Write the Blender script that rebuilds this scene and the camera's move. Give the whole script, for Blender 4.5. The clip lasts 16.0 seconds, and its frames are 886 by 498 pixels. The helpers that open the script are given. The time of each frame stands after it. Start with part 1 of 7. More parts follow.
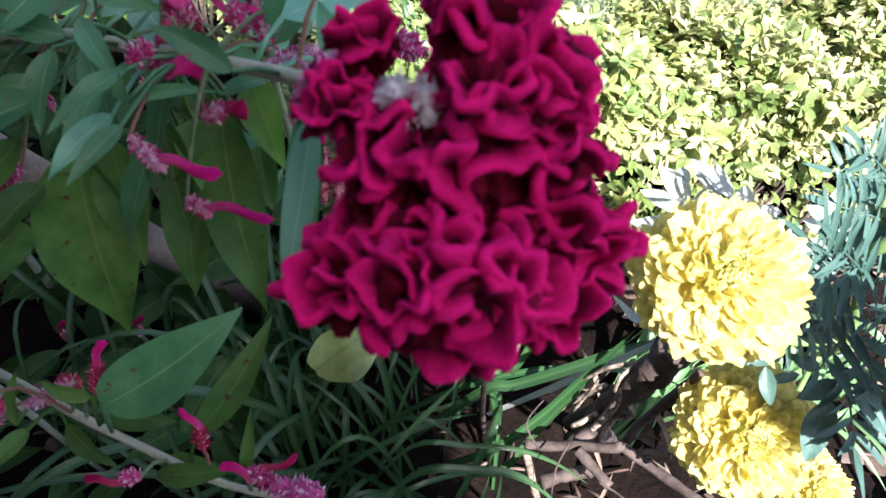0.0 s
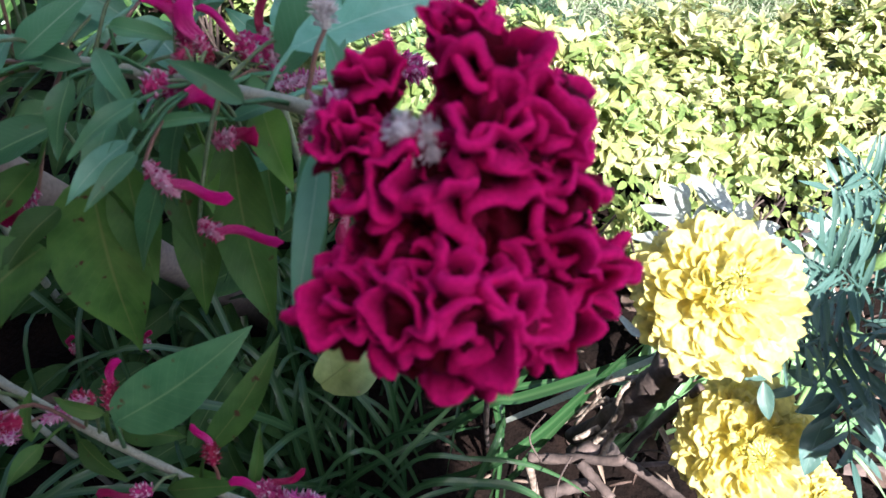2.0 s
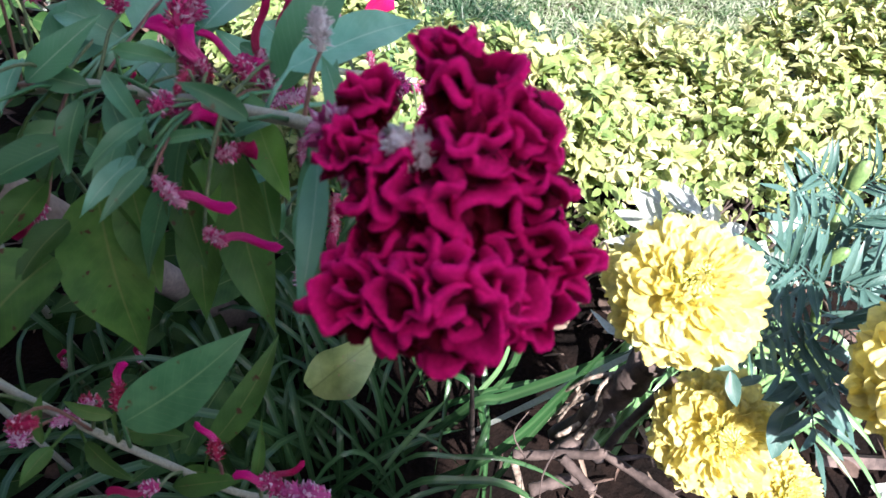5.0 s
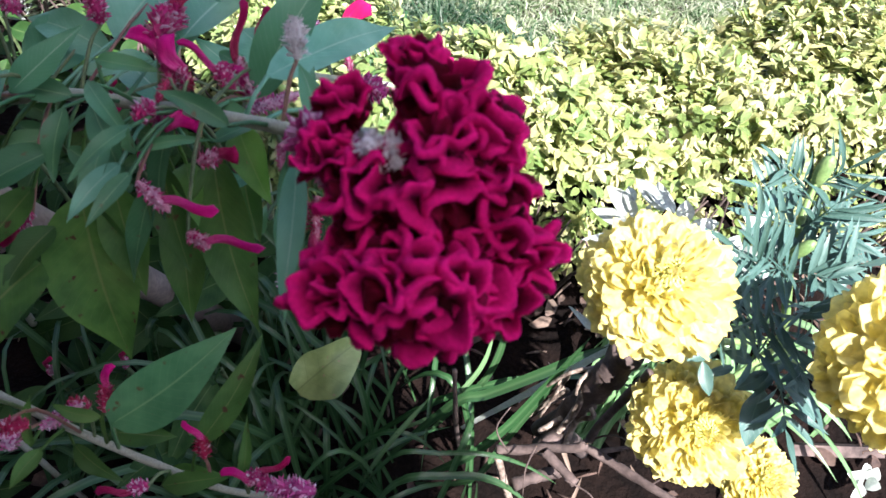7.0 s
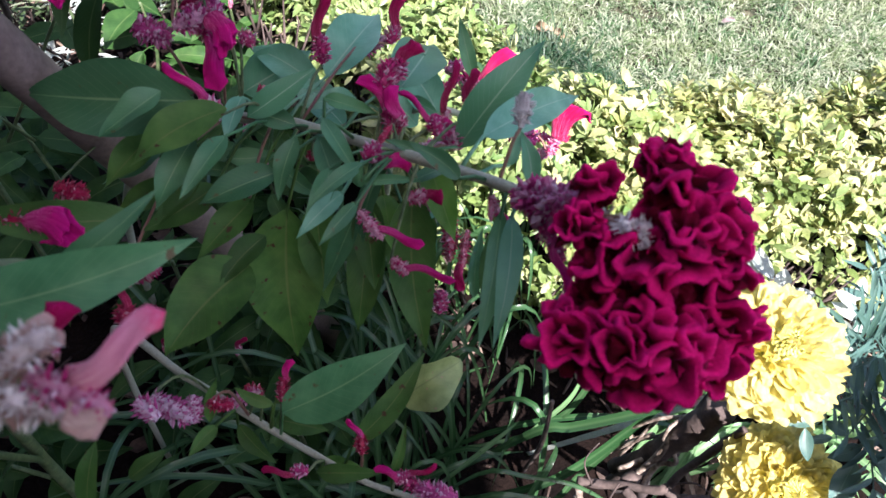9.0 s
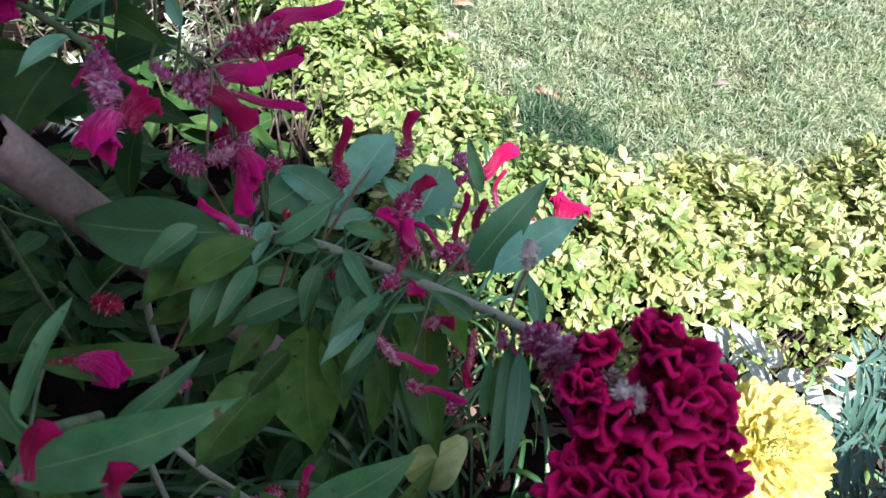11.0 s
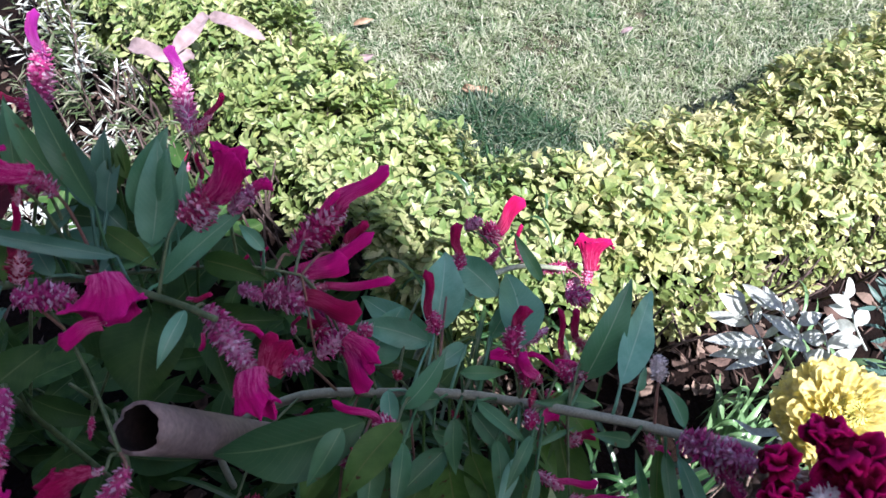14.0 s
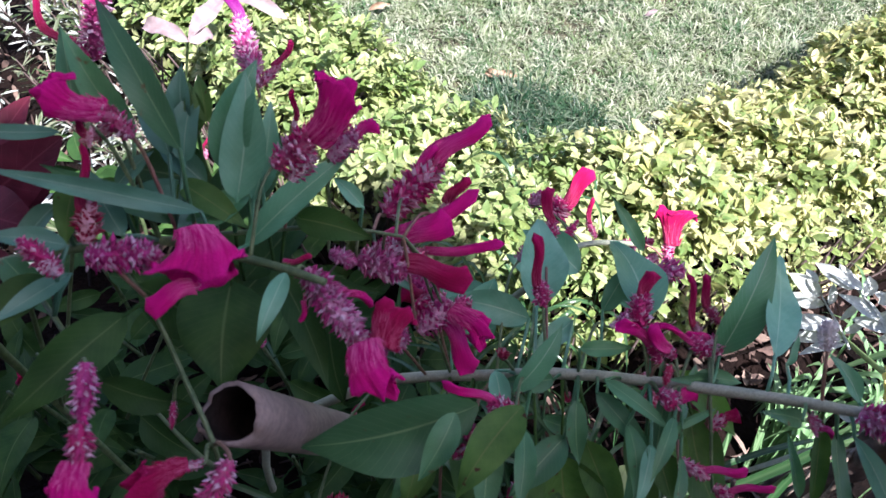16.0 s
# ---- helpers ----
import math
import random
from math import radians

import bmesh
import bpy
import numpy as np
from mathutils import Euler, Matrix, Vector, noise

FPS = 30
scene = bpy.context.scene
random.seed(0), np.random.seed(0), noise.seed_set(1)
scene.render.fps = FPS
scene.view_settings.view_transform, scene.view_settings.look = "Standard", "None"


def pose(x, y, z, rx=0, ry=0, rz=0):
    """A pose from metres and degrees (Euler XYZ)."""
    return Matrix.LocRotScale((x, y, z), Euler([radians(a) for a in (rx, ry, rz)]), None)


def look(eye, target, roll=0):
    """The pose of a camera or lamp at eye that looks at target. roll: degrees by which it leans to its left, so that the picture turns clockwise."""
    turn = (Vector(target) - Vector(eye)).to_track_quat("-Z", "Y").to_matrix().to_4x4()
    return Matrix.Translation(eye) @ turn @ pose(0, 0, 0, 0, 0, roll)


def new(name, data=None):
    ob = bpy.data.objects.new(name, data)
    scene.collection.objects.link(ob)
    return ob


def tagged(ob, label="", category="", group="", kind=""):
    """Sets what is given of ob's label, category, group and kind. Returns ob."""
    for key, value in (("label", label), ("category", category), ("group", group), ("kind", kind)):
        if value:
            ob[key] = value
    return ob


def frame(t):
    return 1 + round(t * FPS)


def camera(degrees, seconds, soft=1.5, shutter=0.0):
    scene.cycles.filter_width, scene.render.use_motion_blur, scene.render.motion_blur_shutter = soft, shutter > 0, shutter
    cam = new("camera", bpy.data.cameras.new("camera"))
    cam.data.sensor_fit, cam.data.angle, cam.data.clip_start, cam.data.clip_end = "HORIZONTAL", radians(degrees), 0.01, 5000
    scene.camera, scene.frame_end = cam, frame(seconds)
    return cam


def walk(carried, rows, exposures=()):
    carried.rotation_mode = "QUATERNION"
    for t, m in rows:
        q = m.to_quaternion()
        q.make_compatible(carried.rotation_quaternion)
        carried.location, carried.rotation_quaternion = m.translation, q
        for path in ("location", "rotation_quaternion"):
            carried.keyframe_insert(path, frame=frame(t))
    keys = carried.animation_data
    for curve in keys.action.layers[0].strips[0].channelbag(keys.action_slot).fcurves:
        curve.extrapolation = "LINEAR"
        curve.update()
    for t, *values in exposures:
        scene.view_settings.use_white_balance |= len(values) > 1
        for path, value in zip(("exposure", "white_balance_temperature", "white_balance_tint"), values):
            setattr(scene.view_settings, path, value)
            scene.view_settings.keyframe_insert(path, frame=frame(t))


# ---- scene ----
cam = camera(62.8, 16.0)
cam.data.dof.use_dof, cam.data.dof.focus_distance, cam.data.dof.aperture_fstop = True, 0.7, 22.0
METRES, EYE, TILT, LEAN, TURN = 0.5, 0.79, -59.6, -4.3, 0.0
ROWS = [
    (0.0, 0.0, 0.0, 0.0, 0.0, 0.0, -0.0),
    (0.5, 0.001, -0.004, 0.0031, 0.01, 0.1, -0.05),
    (1.0, 0.0012, -0.0058, 0.0027, 0.05, 0.21, 0.06),
    (1.5, 0.0019, -0.008, 0.0051, 0.03, 0.34, 0.1),
    (2.0, -0.0003, -0.0176, 0.0083, 0.26, 0.79, 0.13),
    (2.5, 0.0056, -0.0381, 0.0032, -0.09, 1.07, -0.1),
    (3.0, 0.0024, -0.0574, 0.0044, -0.96, 1.46, 0.95),
    (3.5, -0.0013, -0.0602, 0.0065, -1.85, 1.43, 1.1),
    (4.0, -0.0044, -0.0623, 0.0001, -1.62, 1.37, 1.36),
    (4.2, -0.0070, -0.0625, 0.0001, -1.25, 1.6, 1.4),
    (6.3, -0.0043, -0.0761, -0.0083, -1.82, 1.76, 2.12),
    (6.5, 0.0018, -0.0776, -0.0097, -1.98, 1.59, 2.48),
    (7.0, -0.0, -0.0876, -0.0061, -2.43, 1.92, 2.55),
    (7.5, 0.0072, -0.1114, 0.0079, -3.56, 2.38, 3.33),
    (8.0, -0.0675, -0.1353, -0.0002, -0.92, 1.03, -1.5),
    (8.2, -0.1020, -0.1472, 0.0032, -0.37, 2.06, -3.23),
    (10.3, -0.1373, -0.2020, 0.0298, 0.99, 3.42, -5.41),
    (10.5, -0.139, -0.2073, 0.0473, 0.83, 3.52, -5.48),
    (11.0, -0.1516, -0.239, 0.1042, 0.18, 5.46, -5.07),
    (11.5, -0.1468, -0.2579, 0.1362, -0.03, 6.68, -4.27),
    (12.0, -0.1621, -0.27, 0.1399, 0.42, 6.57, -4.28),
    (12.5, -0.164, -0.2862, 0.1659, 1.84, 5.75, -2.01),
    (13.0, -0.1642, -0.3467, 0.2601, 3.49, 5.23, 3.99),
    (13.5, -0.2415, -0.349, 0.2781, 0.04, 3.09, 7.9),
    (14.0, -0.3368, -0.3027, 0.3191, -4.66, 1.83, 12.82),
    (14.5, -0.4305, -0.2231, 0.3049, -4.21, -0.19, 13.89),
    (15.0, -0.4731, -0.1913, 0.305, -2.2, 0.27, 14.23),
    (15.5, -0.4777, -0.1833, 0.3067, -4.0, 0.47, 13.78),
    (16.0, -0.4652, -0.1811, 0.3071, -5.58, 1.97, 13.66),
]
walk(cam, [(t, pose(0, 0, EYE, TILT, LEAN, TURN) @ pose(METRES * x, METRES * y, METRES * z, 90 + pitch, roll, yaw)) for t, x, y, z, yaw, pitch, roll in ROWS], exposures=[(0, 2.12, 6130, 18), (2, 2.12, 6130, 18), (6.5, 2.1, 6130, 21), (7, 2.08, 6130, 21), (7.5, 1.9, 6130, 20), (8, 1.88, 6130, 23), (10.5, 2.13, 6130, 17), (11, 1.78, 6180, 14), (11.5, 1.63, 6180, 14), (12.5, 1.57, 6030, 21), (13.5, 1.55, 5980, 24), (14.5, 1.74, 5810, 29), (15.5, 2.12, 5730, 32), (16, 1.91, 5960, 27)])

# ---- light ----
TO_SUN = Vector((0.22, -0.53, 1.0)).normalized()
world = bpy.data.worlds.new("sky")
scene.world = world
world.use_nodes = True
wt = world.node_tree
sky = wt.nodes.new("ShaderNodeTexSky")
sky.sky_type, sky.sun_disc = "NISHITA", False
sky.sun_elevation, sky.sun_rotation = math.asin(TO_SUN.z), math.atan2(TO_SUN.x, TO_SUN.y)
sky.air_density, sky.dust_density, sky.ozone_density = 0.7, 2.0, 0.6
wt.links.new(sky.outputs[0], wt.nodes["Background"].inputs[0])
wt.nodes["Background"].inputs[1].default_value = 0.09
sun = new("sun", bpy.data.lights.new("sun", "SUN"))
sun.data.energy, sun.data.angle, sun.data.color = 5.0, radians(0.53), (1.0, 0.955, 0.89)
sun.matrix_basis = look(TO_SUN * 6, (0, 0, 0))

rng = np.random.default_rng(7)


# ---- materials ----
def nodes_of(name):
    m = bpy.data.materials.new(name)
    m.use_nodes = True
    t = m.node_tree
    return m, t, t.nodes["Principled BSDF"], t.nodes["Material Output"]


def node(t, kind, **inputs):
    n = t.nodes.new(kind)
    for k, v in inputs.items():
        n.inputs[k.replace("_", " ")].default_value = v
    return n


def blend(t, fac, a, b, how="MIX"):
    """Colour a mixed with b; each may be a socket or a colour."""
    n = t.nodes.new("ShaderNodeMix")
    n.data_type, n.blend_type = "RGBA", how
    for sock, v in ((n.inputs[0], fac), (n.inputs[6], a), (n.inputs[7], b)):
        if isinstance(v, (int, float)):
            sock.default_value = v
        elif isinstance(v, tuple):
            sock.default_value = (*v, 1)
        else:
            t.links.new(v, sock)
    return n.outputs[2]


def ramp(t, src, lo, hi):
    n = t.nodes.new("ShaderNodeMapRange")
    n.inputs[1].default_value, n.inputs[2].default_value = lo, hi
    t.links.new(src, n.inputs[0])
    return n.outputs[0]


def maths(t, how, a, b=0.0):
    n = t.nodes.new("ShaderNodeMath")
    n.operation = how
    for sock, v in zip(n.inputs, (a, b)):
        if isinstance(v, (int, float)):
            sock.default_value = v
        else:
            t.links.new(v, sock)
    return n.outputs[0]


def noise_at(t, scale, detail=3.0):
    co = t.nodes.new("ShaderNodeTexCoord")
    n = node(t, "ShaderNodeTexNoise", Scale=scale, Detail=detail)
    t.links.new(co.outputs["Object"], n.inputs["Vector"])
    return n.outputs["Fac"]


def surface(name, low, high, scale=40, fine=300, rough=0.6, island=0.0, third=None, bump=0.3, depth=0.001, through_light=0.0, sheen=0.0, glow=None, spec=0.4, pick=(0.0, 1.0)):
    """A matt to half-gloss surface: two colours by noise of two sizes, a third by piece or object, fine relief, light through thin things."""
    m, t, p, out = nodes_of(name)
    big, small = noise_at(t, scale), noise_at(t, fine)
    col = blend(t, ramp(t, big, 0.35, 0.68), low, high)
    if third:
        if island:
            rnd = t.nodes.new("ShaderNodeNewGeometry").outputs["Random Per Island"]
        else:
            rnd = t.nodes.new("ShaderNodeObjectInfo").outputs["Random"]
        col = blend(t, ramp(t, rnd, *pick), col, third)
    col = blend(t, ramp(t, small, 0.3, 0.75), blend(t, 0.35, col, (0, 0, 0)), col)
    t.links.new(col, p.inputs["Base Color"])
    p.inputs["Roughness"].default_value = rough
    p.inputs["Specular IOR Level"].default_value = spec
    if sheen:
        p.inputs["Sheen Weight"].default_value = sheen
        p.inputs["Sheen Roughness"].default_value = 0.4
        p.inputs["Sheen Tint"].default_value = (*(glow or (1, 1, 1)), 1)
    b = node(t, "ShaderNodeBump", Strength=bump, Distance=depth)
    t.links.new(small, b.inputs["Height"])
    t.links.new(b.outputs[0], p.inputs["Normal"])
    if through_light:
        tr = t.nodes.new("ShaderNodeBsdfTranslucent")
        t.links.new(col, tr.inputs[0])
        mix = t.nodes.new("ShaderNodeMixShader")
        mix.inputs[0].default_value = through_light
        t.links.new(p.outputs[0], mix.inputs[1])
        t.links.new(tr.outputs[0], mix.inputs[2])
        t.links.new(mix.outputs[0], out.inputs[0])
    return m


def leaf_surface(name, low, high, rib, third=None, rough=0.4, through_light=0.16, veins=16, spots=None, spec=0.6):
    """A broad leaf: pale midrib and side veins laid along the blade, mottled green, faint relief between veins."""
    m, t, p, out = nodes_of(name)
    uv = t.nodes.new("ShaderNodeUVMap")
    sep = t.nodes.new("ShaderNodeSeparateXYZ")
    t.links.new(uv.outputs[0], sep.inputs[0])
    across = maths(t, "ABSOLUTE", maths(t, "SUBTRACT", sep.outputs[0], 0.5))
    midrib = ramp(t, across, 0.024, 0.008)
    slant = maths(t, "SUBTRACT", sep.outputs[1], maths(t, "MULTIPLY", across, 0.42))
    wave = maths(t, "ABSOLUTE", maths(t, "SINE", maths(t, "MULTIPLY", slant, veins * 3.1416)))
    vein = ramp(t, wave, 0.16, 0.0)
    mottled = noise_at(t, 70)
    fine = noise_at(t, 700)
    col = blend(t, ramp(t, mottled, 0.35, 0.7), low, high)
    col = blend(t, maths(t, "MULTIPLY", ramp(t, noise_at(t, 28), 0.48, 0.75), 0.22), col, rib)
    if third:
        col = blend(t, maths(t, "MULTIPLY", t.nodes.new("ShaderNodeObjectInfo").outputs["Random"], 0.8), col, third)
    col = blend(t, maths(t, "MULTIPLY", vein, 0.14), col, rib)
    col = blend(t, maths(t, "MULTIPLY", midrib, 0.45), col, rib)
    if spots:
        col = blend(t, ramp(t, noise_at(t, 160, 2), 0.68, 0.74), col, spots)
    t.links.new(col, p.inputs["Base Color"])
    p.inputs["Roughness"].default_value = rough
    p.inputs["Specular IOR Level"].default_value = spec
    height = maths(t, "ADD", maths(t, "MULTIPLY", maths(t, "MAXIMUM", vein, midrib), -0.6), maths(t, "MULTIPLY", fine, 0.5))
    b = node(t, "ShaderNodeBump", Strength=0.3, Distance=0.0006)
    t.links.new(height, b.inputs["Height"])
    t.links.new(b.outputs[0], p.inputs["Normal"])
    tr = t.nodes.new("ShaderNodeBsdfTranslucent")
    t.links.new(col, tr.inputs[0])
    mix = t.nodes.new("ShaderNodeMixShader")
    mix.inputs[0].default_value = through_light
    t.links.new(p.outputs[0], mix.inputs[1])
    t.links.new(tr.outputs[0], mix.inputs[2])
    t.links.new(mix.outputs[0], out.inputs[0])
    return m


def strap_surface(name, low, high, pale):
    """A glossy strap leaf with fine lengthwise veins and a paler channel."""
    m, t, p, out = nodes_of(name)
    uv = t.nodes.new("ShaderNodeUVMap")
    sep = t.nodes.new("ShaderNodeSeparateXYZ")
    t.links.new(uv.outputs[0], sep.inputs[0])
    stretch = t.nodes.new("ShaderNodeMapping")
    stretch.inputs["Scale"].default_value = (14, 1.6, 1)
    t.links.new(uv.outputs[0], stretch.inputs[0])
    streak = node(t, "ShaderNodeTexNoise", Scale=1.0, Detail=4.0)
    t.links.new(stretch.outputs[0], streak.inputs["Vector"])
    col = blend(t, ramp(t, streak.outputs["Fac"], 0.3, 0.7), low, high)
    col = blend(t, maths(t, "MULTIPLY", t.nodes.new("ShaderNodeObjectInfo").outputs["Random"], 0.16), col, pale)
    channel = ramp(t, maths(t, "ABSOLUTE", maths(t, "SUBTRACT", sep.outputs[0], 0.5)), 0.2, 0.03)
    col = blend(t, maths(t, "MULTIPLY", channel, 0.3), col, pale)
    t.links.new(col, p.inputs["Base Color"])
    p.inputs["Roughness"].default_value, p.inputs["Specular IOR Level"].default_value = 0.3, 0.5
    b = node(t, "ShaderNodeBump", Strength=0.3, Distance=0.0004)
    t.links.new(streak.outputs["Fac"], b.inputs["Height"])
    t.links.new(b.outputs[0], p.inputs["Normal"])
    tr = t.nodes.new("ShaderNodeBsdfTranslucent")
    t.links.new(col, tr.inputs[0])
    mix = t.nodes.new("ShaderNodeMixShader")
    mix.inputs[0].default_value = 0.38
    t.links.new(p.outputs[0], mix.inputs[1])
    t.links.new(tr.outputs[0], mix.inputs[2])
    t.links.new(mix.outputs[0], out.inputs[0])
    return m


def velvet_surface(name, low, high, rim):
    """Plush of a cockscomb: crimson with magenta fringed rims, and shade painted into its folds."""
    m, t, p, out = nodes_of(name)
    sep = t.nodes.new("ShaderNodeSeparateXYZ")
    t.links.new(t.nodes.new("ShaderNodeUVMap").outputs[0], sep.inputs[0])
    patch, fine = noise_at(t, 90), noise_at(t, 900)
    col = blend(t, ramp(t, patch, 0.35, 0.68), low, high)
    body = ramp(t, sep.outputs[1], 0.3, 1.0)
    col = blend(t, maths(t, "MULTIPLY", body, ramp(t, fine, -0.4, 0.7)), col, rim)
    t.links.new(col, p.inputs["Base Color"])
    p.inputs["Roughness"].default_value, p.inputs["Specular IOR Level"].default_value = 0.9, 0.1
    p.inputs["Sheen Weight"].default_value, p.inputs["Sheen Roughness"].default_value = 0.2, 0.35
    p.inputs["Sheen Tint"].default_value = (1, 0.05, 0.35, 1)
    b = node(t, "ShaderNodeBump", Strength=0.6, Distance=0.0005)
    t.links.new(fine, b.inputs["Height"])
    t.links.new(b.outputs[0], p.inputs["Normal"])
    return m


def crest_surface(name, low, high, pale, rim):
    """Plush of a flower fan: streaks running from the pale neck to a bright fringed rim."""
    m, t, p, out = nodes_of(name)
    uv = t.nodes.new("ShaderNodeUVMap")
    sep = t.nodes.new("ShaderNodeSeparateXYZ")
    t.links.new(uv.outputs[0], sep.inputs[0])
    stretch = t.nodes.new("ShaderNodeMapping")
    stretch.inputs["Scale"].default_value = (26, 2.5, 1)
    t.links.new(uv.outputs[0], stretch.inputs[0])
    streak = node(t, "ShaderNodeTexNoise", Scale=1.0, Detail=3.0)
    t.links.new(stretch.outputs[0], streak.inputs["Vector"])
    fine = noise_at(t, 1500)
    col = blend(t, ramp(t, streak.outputs["Fac"], 0.25, 0.75), low, high)
    neck = maths(t, "MULTIPLY", ramp(t, sep.outputs[1], 0.6, 0.1), ramp(t, streak.outputs["Fac"], 0.42, 0.66))
    col = blend(t, maths(t, "MULTIPLY", neck, 0.75), col, pale)
    col = blend(t, maths(t, "MULTIPLY", ramp(t, sep.outputs[1], 0.75, 1.0), ramp(t, fine, 0.3, 0.6)), col, rim)
    t.links.new(col, p.inputs["Base Color"])
    p.inputs["Roughness"].default_value, p.inputs["Specular IOR Level"].default_value = 0.85, 0.15
    p.inputs["Sheen Weight"].default_value, p.inputs["Sheen Roughness"].default_value = 0.2, 0.45
    p.inputs["Sheen Tint"].default_value = (1, 0.2, 0.5, 1)
    b = node(t, "ShaderNodeBump", Strength=0.6, Distance=0.0012)
    t.links.new(maths(t, "ADD", fine, streak.outputs["Fac"]), b.inputs["Height"])
    t.links.new(b.outputs[0], p.inputs["Normal"])
    tr = t.nodes.new("ShaderNodeBsdfTranslucent")
    t.links.new(col, tr.inputs[0])
    mix = t.nodes.new("ShaderNodeMixShader")
    mix.inputs[0].default_value = 0.15
    t.links.new(p.outputs[0], mix.inputs[1])
    t.links.new(tr.outputs[0], mix.inputs[2])
    t.links.new(mix.outputs[0], out.inputs[0])
    return m


CELOSIA_LEAF = leaf_surface("celosia_leaf", (0.052, 0.18, 0.072), (0.1, 0.275, 0.115), (0.28, 0.42, 0.2), third=(0.035, 0.115, 0.05), spots=(0.1, 0.08, 0.03), through_light=0.2, spec=0.35)
OLD_LEAF = leaf_surface("old_celosia_leaf", (0.048, 0.13, 0.026), (0.1, 0.22, 0.048), (0.2, 0.22, 0.08), third=(0.02, 0.06, 0.014), spots=(0.07, 0.035, 0.018), rough=0.5, spec=0.2, through_light=0.32)
FRESH_LEAF = leaf_surface("fresh_celosia_leaf", (0.08, 0.22, 0.035), (0.14, 0.32, 0.06), (0.28, 0.4, 0.14), rough=0.4, spec=0.4, through_light=0.5)
# Darker leaf copy; the gloom under the taller plants is put into its colour.
SHADE_TINTED_LEAF = leaf_surface("shade_tinted_celosia_leaf", (0.017, 0.052, 0.012), (0.036, 0.09, 0.02), (0.12, 0.17, 0.06), third=(0.015, 0.045, 0.012), rough=0.55, spec=0.12, through_light=0.08)
BLUE_LEAF = leaf_surface("blue_green_celosia_leaf", (0.11, 0.32, 0.2), (0.2, 0.46, 0.31), (0.45, 0.6, 0.42), third=(0.055, 0.2, 0.08), through_light=0.22, rough=0.38, spec=0.45)
# Darker copy of the blue-green leaf: shade on the plant's left, as colour.
SHADE_TINTED_BLUE_LEAF = leaf_surface("shade_tinted_blue_green_leaf", (0.055, 0.17, 0.11), (0.1, 0.25, 0.17), (0.3, 0.42, 0.3), third=(0.03, 0.1, 0.05), through_light=0.18, rough=0.4, spec=0.4)
STEM = surface("celosia_stem", (0.21, 0.29, 0.18), (0.44, 0.5, 0.34), third=(0.37, 0.37, 0.29), scale=150, fine=900, rough=0.42)
GREEN_STEM = surface("dark_green_stem", (0.06, 0.11, 0.04), (0.15, 0.2, 0.09), scale=150, fine=900, rough=0.5)
PINK_STEM = surface("reddish_stem", (0.2, 0.08, 0.07), (0.24, 0.14, 0.09), fine=500, rough=0.5)
BRACTS = surface("celosia_bracts", (0.6, 0.012, 0.17), (0.7, 0.06, 0.27), third=(0.93, 0.7, 0.8), island=1, pick=(0.4, 0.85), rough=0.5, through_light=0.35)
PURPLE_BRACTS = surface("purple_bracts", (0.6, 0.03, 0.26), (0.72, 0.14, 0.4), third=(0.93, 0.74, 0.84), island=1, pick=(0.35, 0.95), rough=0.5, through_light=0.35)
RED_BRACTS = surface("red_bracts", (0.42, 0.006, 0.06), (0.55, 0.03, 0.13), third=(0.85, 0.5, 0.58), island=1, pick=(0.6, 1.0), rough=0.5, through_light=0.25)
DRY_BRACTS = surface("dry_bracts", (0.34, 0.17, 0.13), (0.56, 0.38, 0.31), third=(0.97, 0.92, 0.87), island=1, pick=(0.35, 0.85), rough=0.7, through_light=0.3)
WHITE_BRACTS = surface("white_bracts", (0.85, 0.79, 0.77), (0.95, 0.93, 0.9), third=(0.6, 0.4, 0.4), island=1, pick=(0.6, 1.1), rough=0.7, through_light=0.3)
CREST = crest_surface("pink_crest", (0.4, 0.0025, 0.105), (0.63, 0.007, 0.2), (0.74, 0.22, 0.4), (0.62, 0.008, 0.22))
PURPLE_CREST = crest_surface("purple_crest", (0.13, 0.004, 0.1), (0.22, 0.015, 0.18), (0.45, 0.22, 0.4), (0.24, 0.015, 0.19))
RED_CREST = crest_surface("red_crest", (0.21, 0.0012, 0.028), (0.35, 0.003, 0.07), (0.6, 0.14, 0.24), (0.44, 0.005, 0.1))
PALE_CREST = crest_surface("faded_crest", (0.6, 0.16, 0.24), (0.8, 0.34, 0.45), (0.82, 0.55, 0.45), (0.78, 0.015, 0.14))
TAN_CREST = crest_surface("withered_crest", (0.42, 0.24, 0.2), (0.62, 0.45, 0.36), (0.7, 0.56, 0.46), (0.55, 0.3, 0.26))
# Near-black low tone paints shade into the hollows; the rims keep their magenta.
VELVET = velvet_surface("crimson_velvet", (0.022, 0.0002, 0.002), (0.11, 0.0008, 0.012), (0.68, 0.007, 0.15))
PETAL = surface("yellow_petal", (0.94, 0.87, 0.34), (0.96, 0.91, 0.48), third=(0.92, 0.82, 0.28), island=1, scale=60, fine=250, rough=0.5, bump=0.1, through_light=0.6)
PETAL_CORE = surface("green_yellow_floret", (0.85, 0.82, 0.24), (0.92, 0.88, 0.32), third=(0.7, 0.74, 0.18), island=1, rough=0.5, through_light=0.3)
MARI_LEAF = leaf_surface("marigold_leaf", (0.05, 0.115, 0.098), (0.085, 0.165, 0.14), (0.15, 0.24, 0.19), third=(0.035, 0.085, 0.065), rough=0.42, veins=8, spec=0.4)
MARI_STEM = surface("marigold_stem", (0.12, 0.22, 0.07), (0.2, 0.3, 0.1), fine=500, rough=0.5)
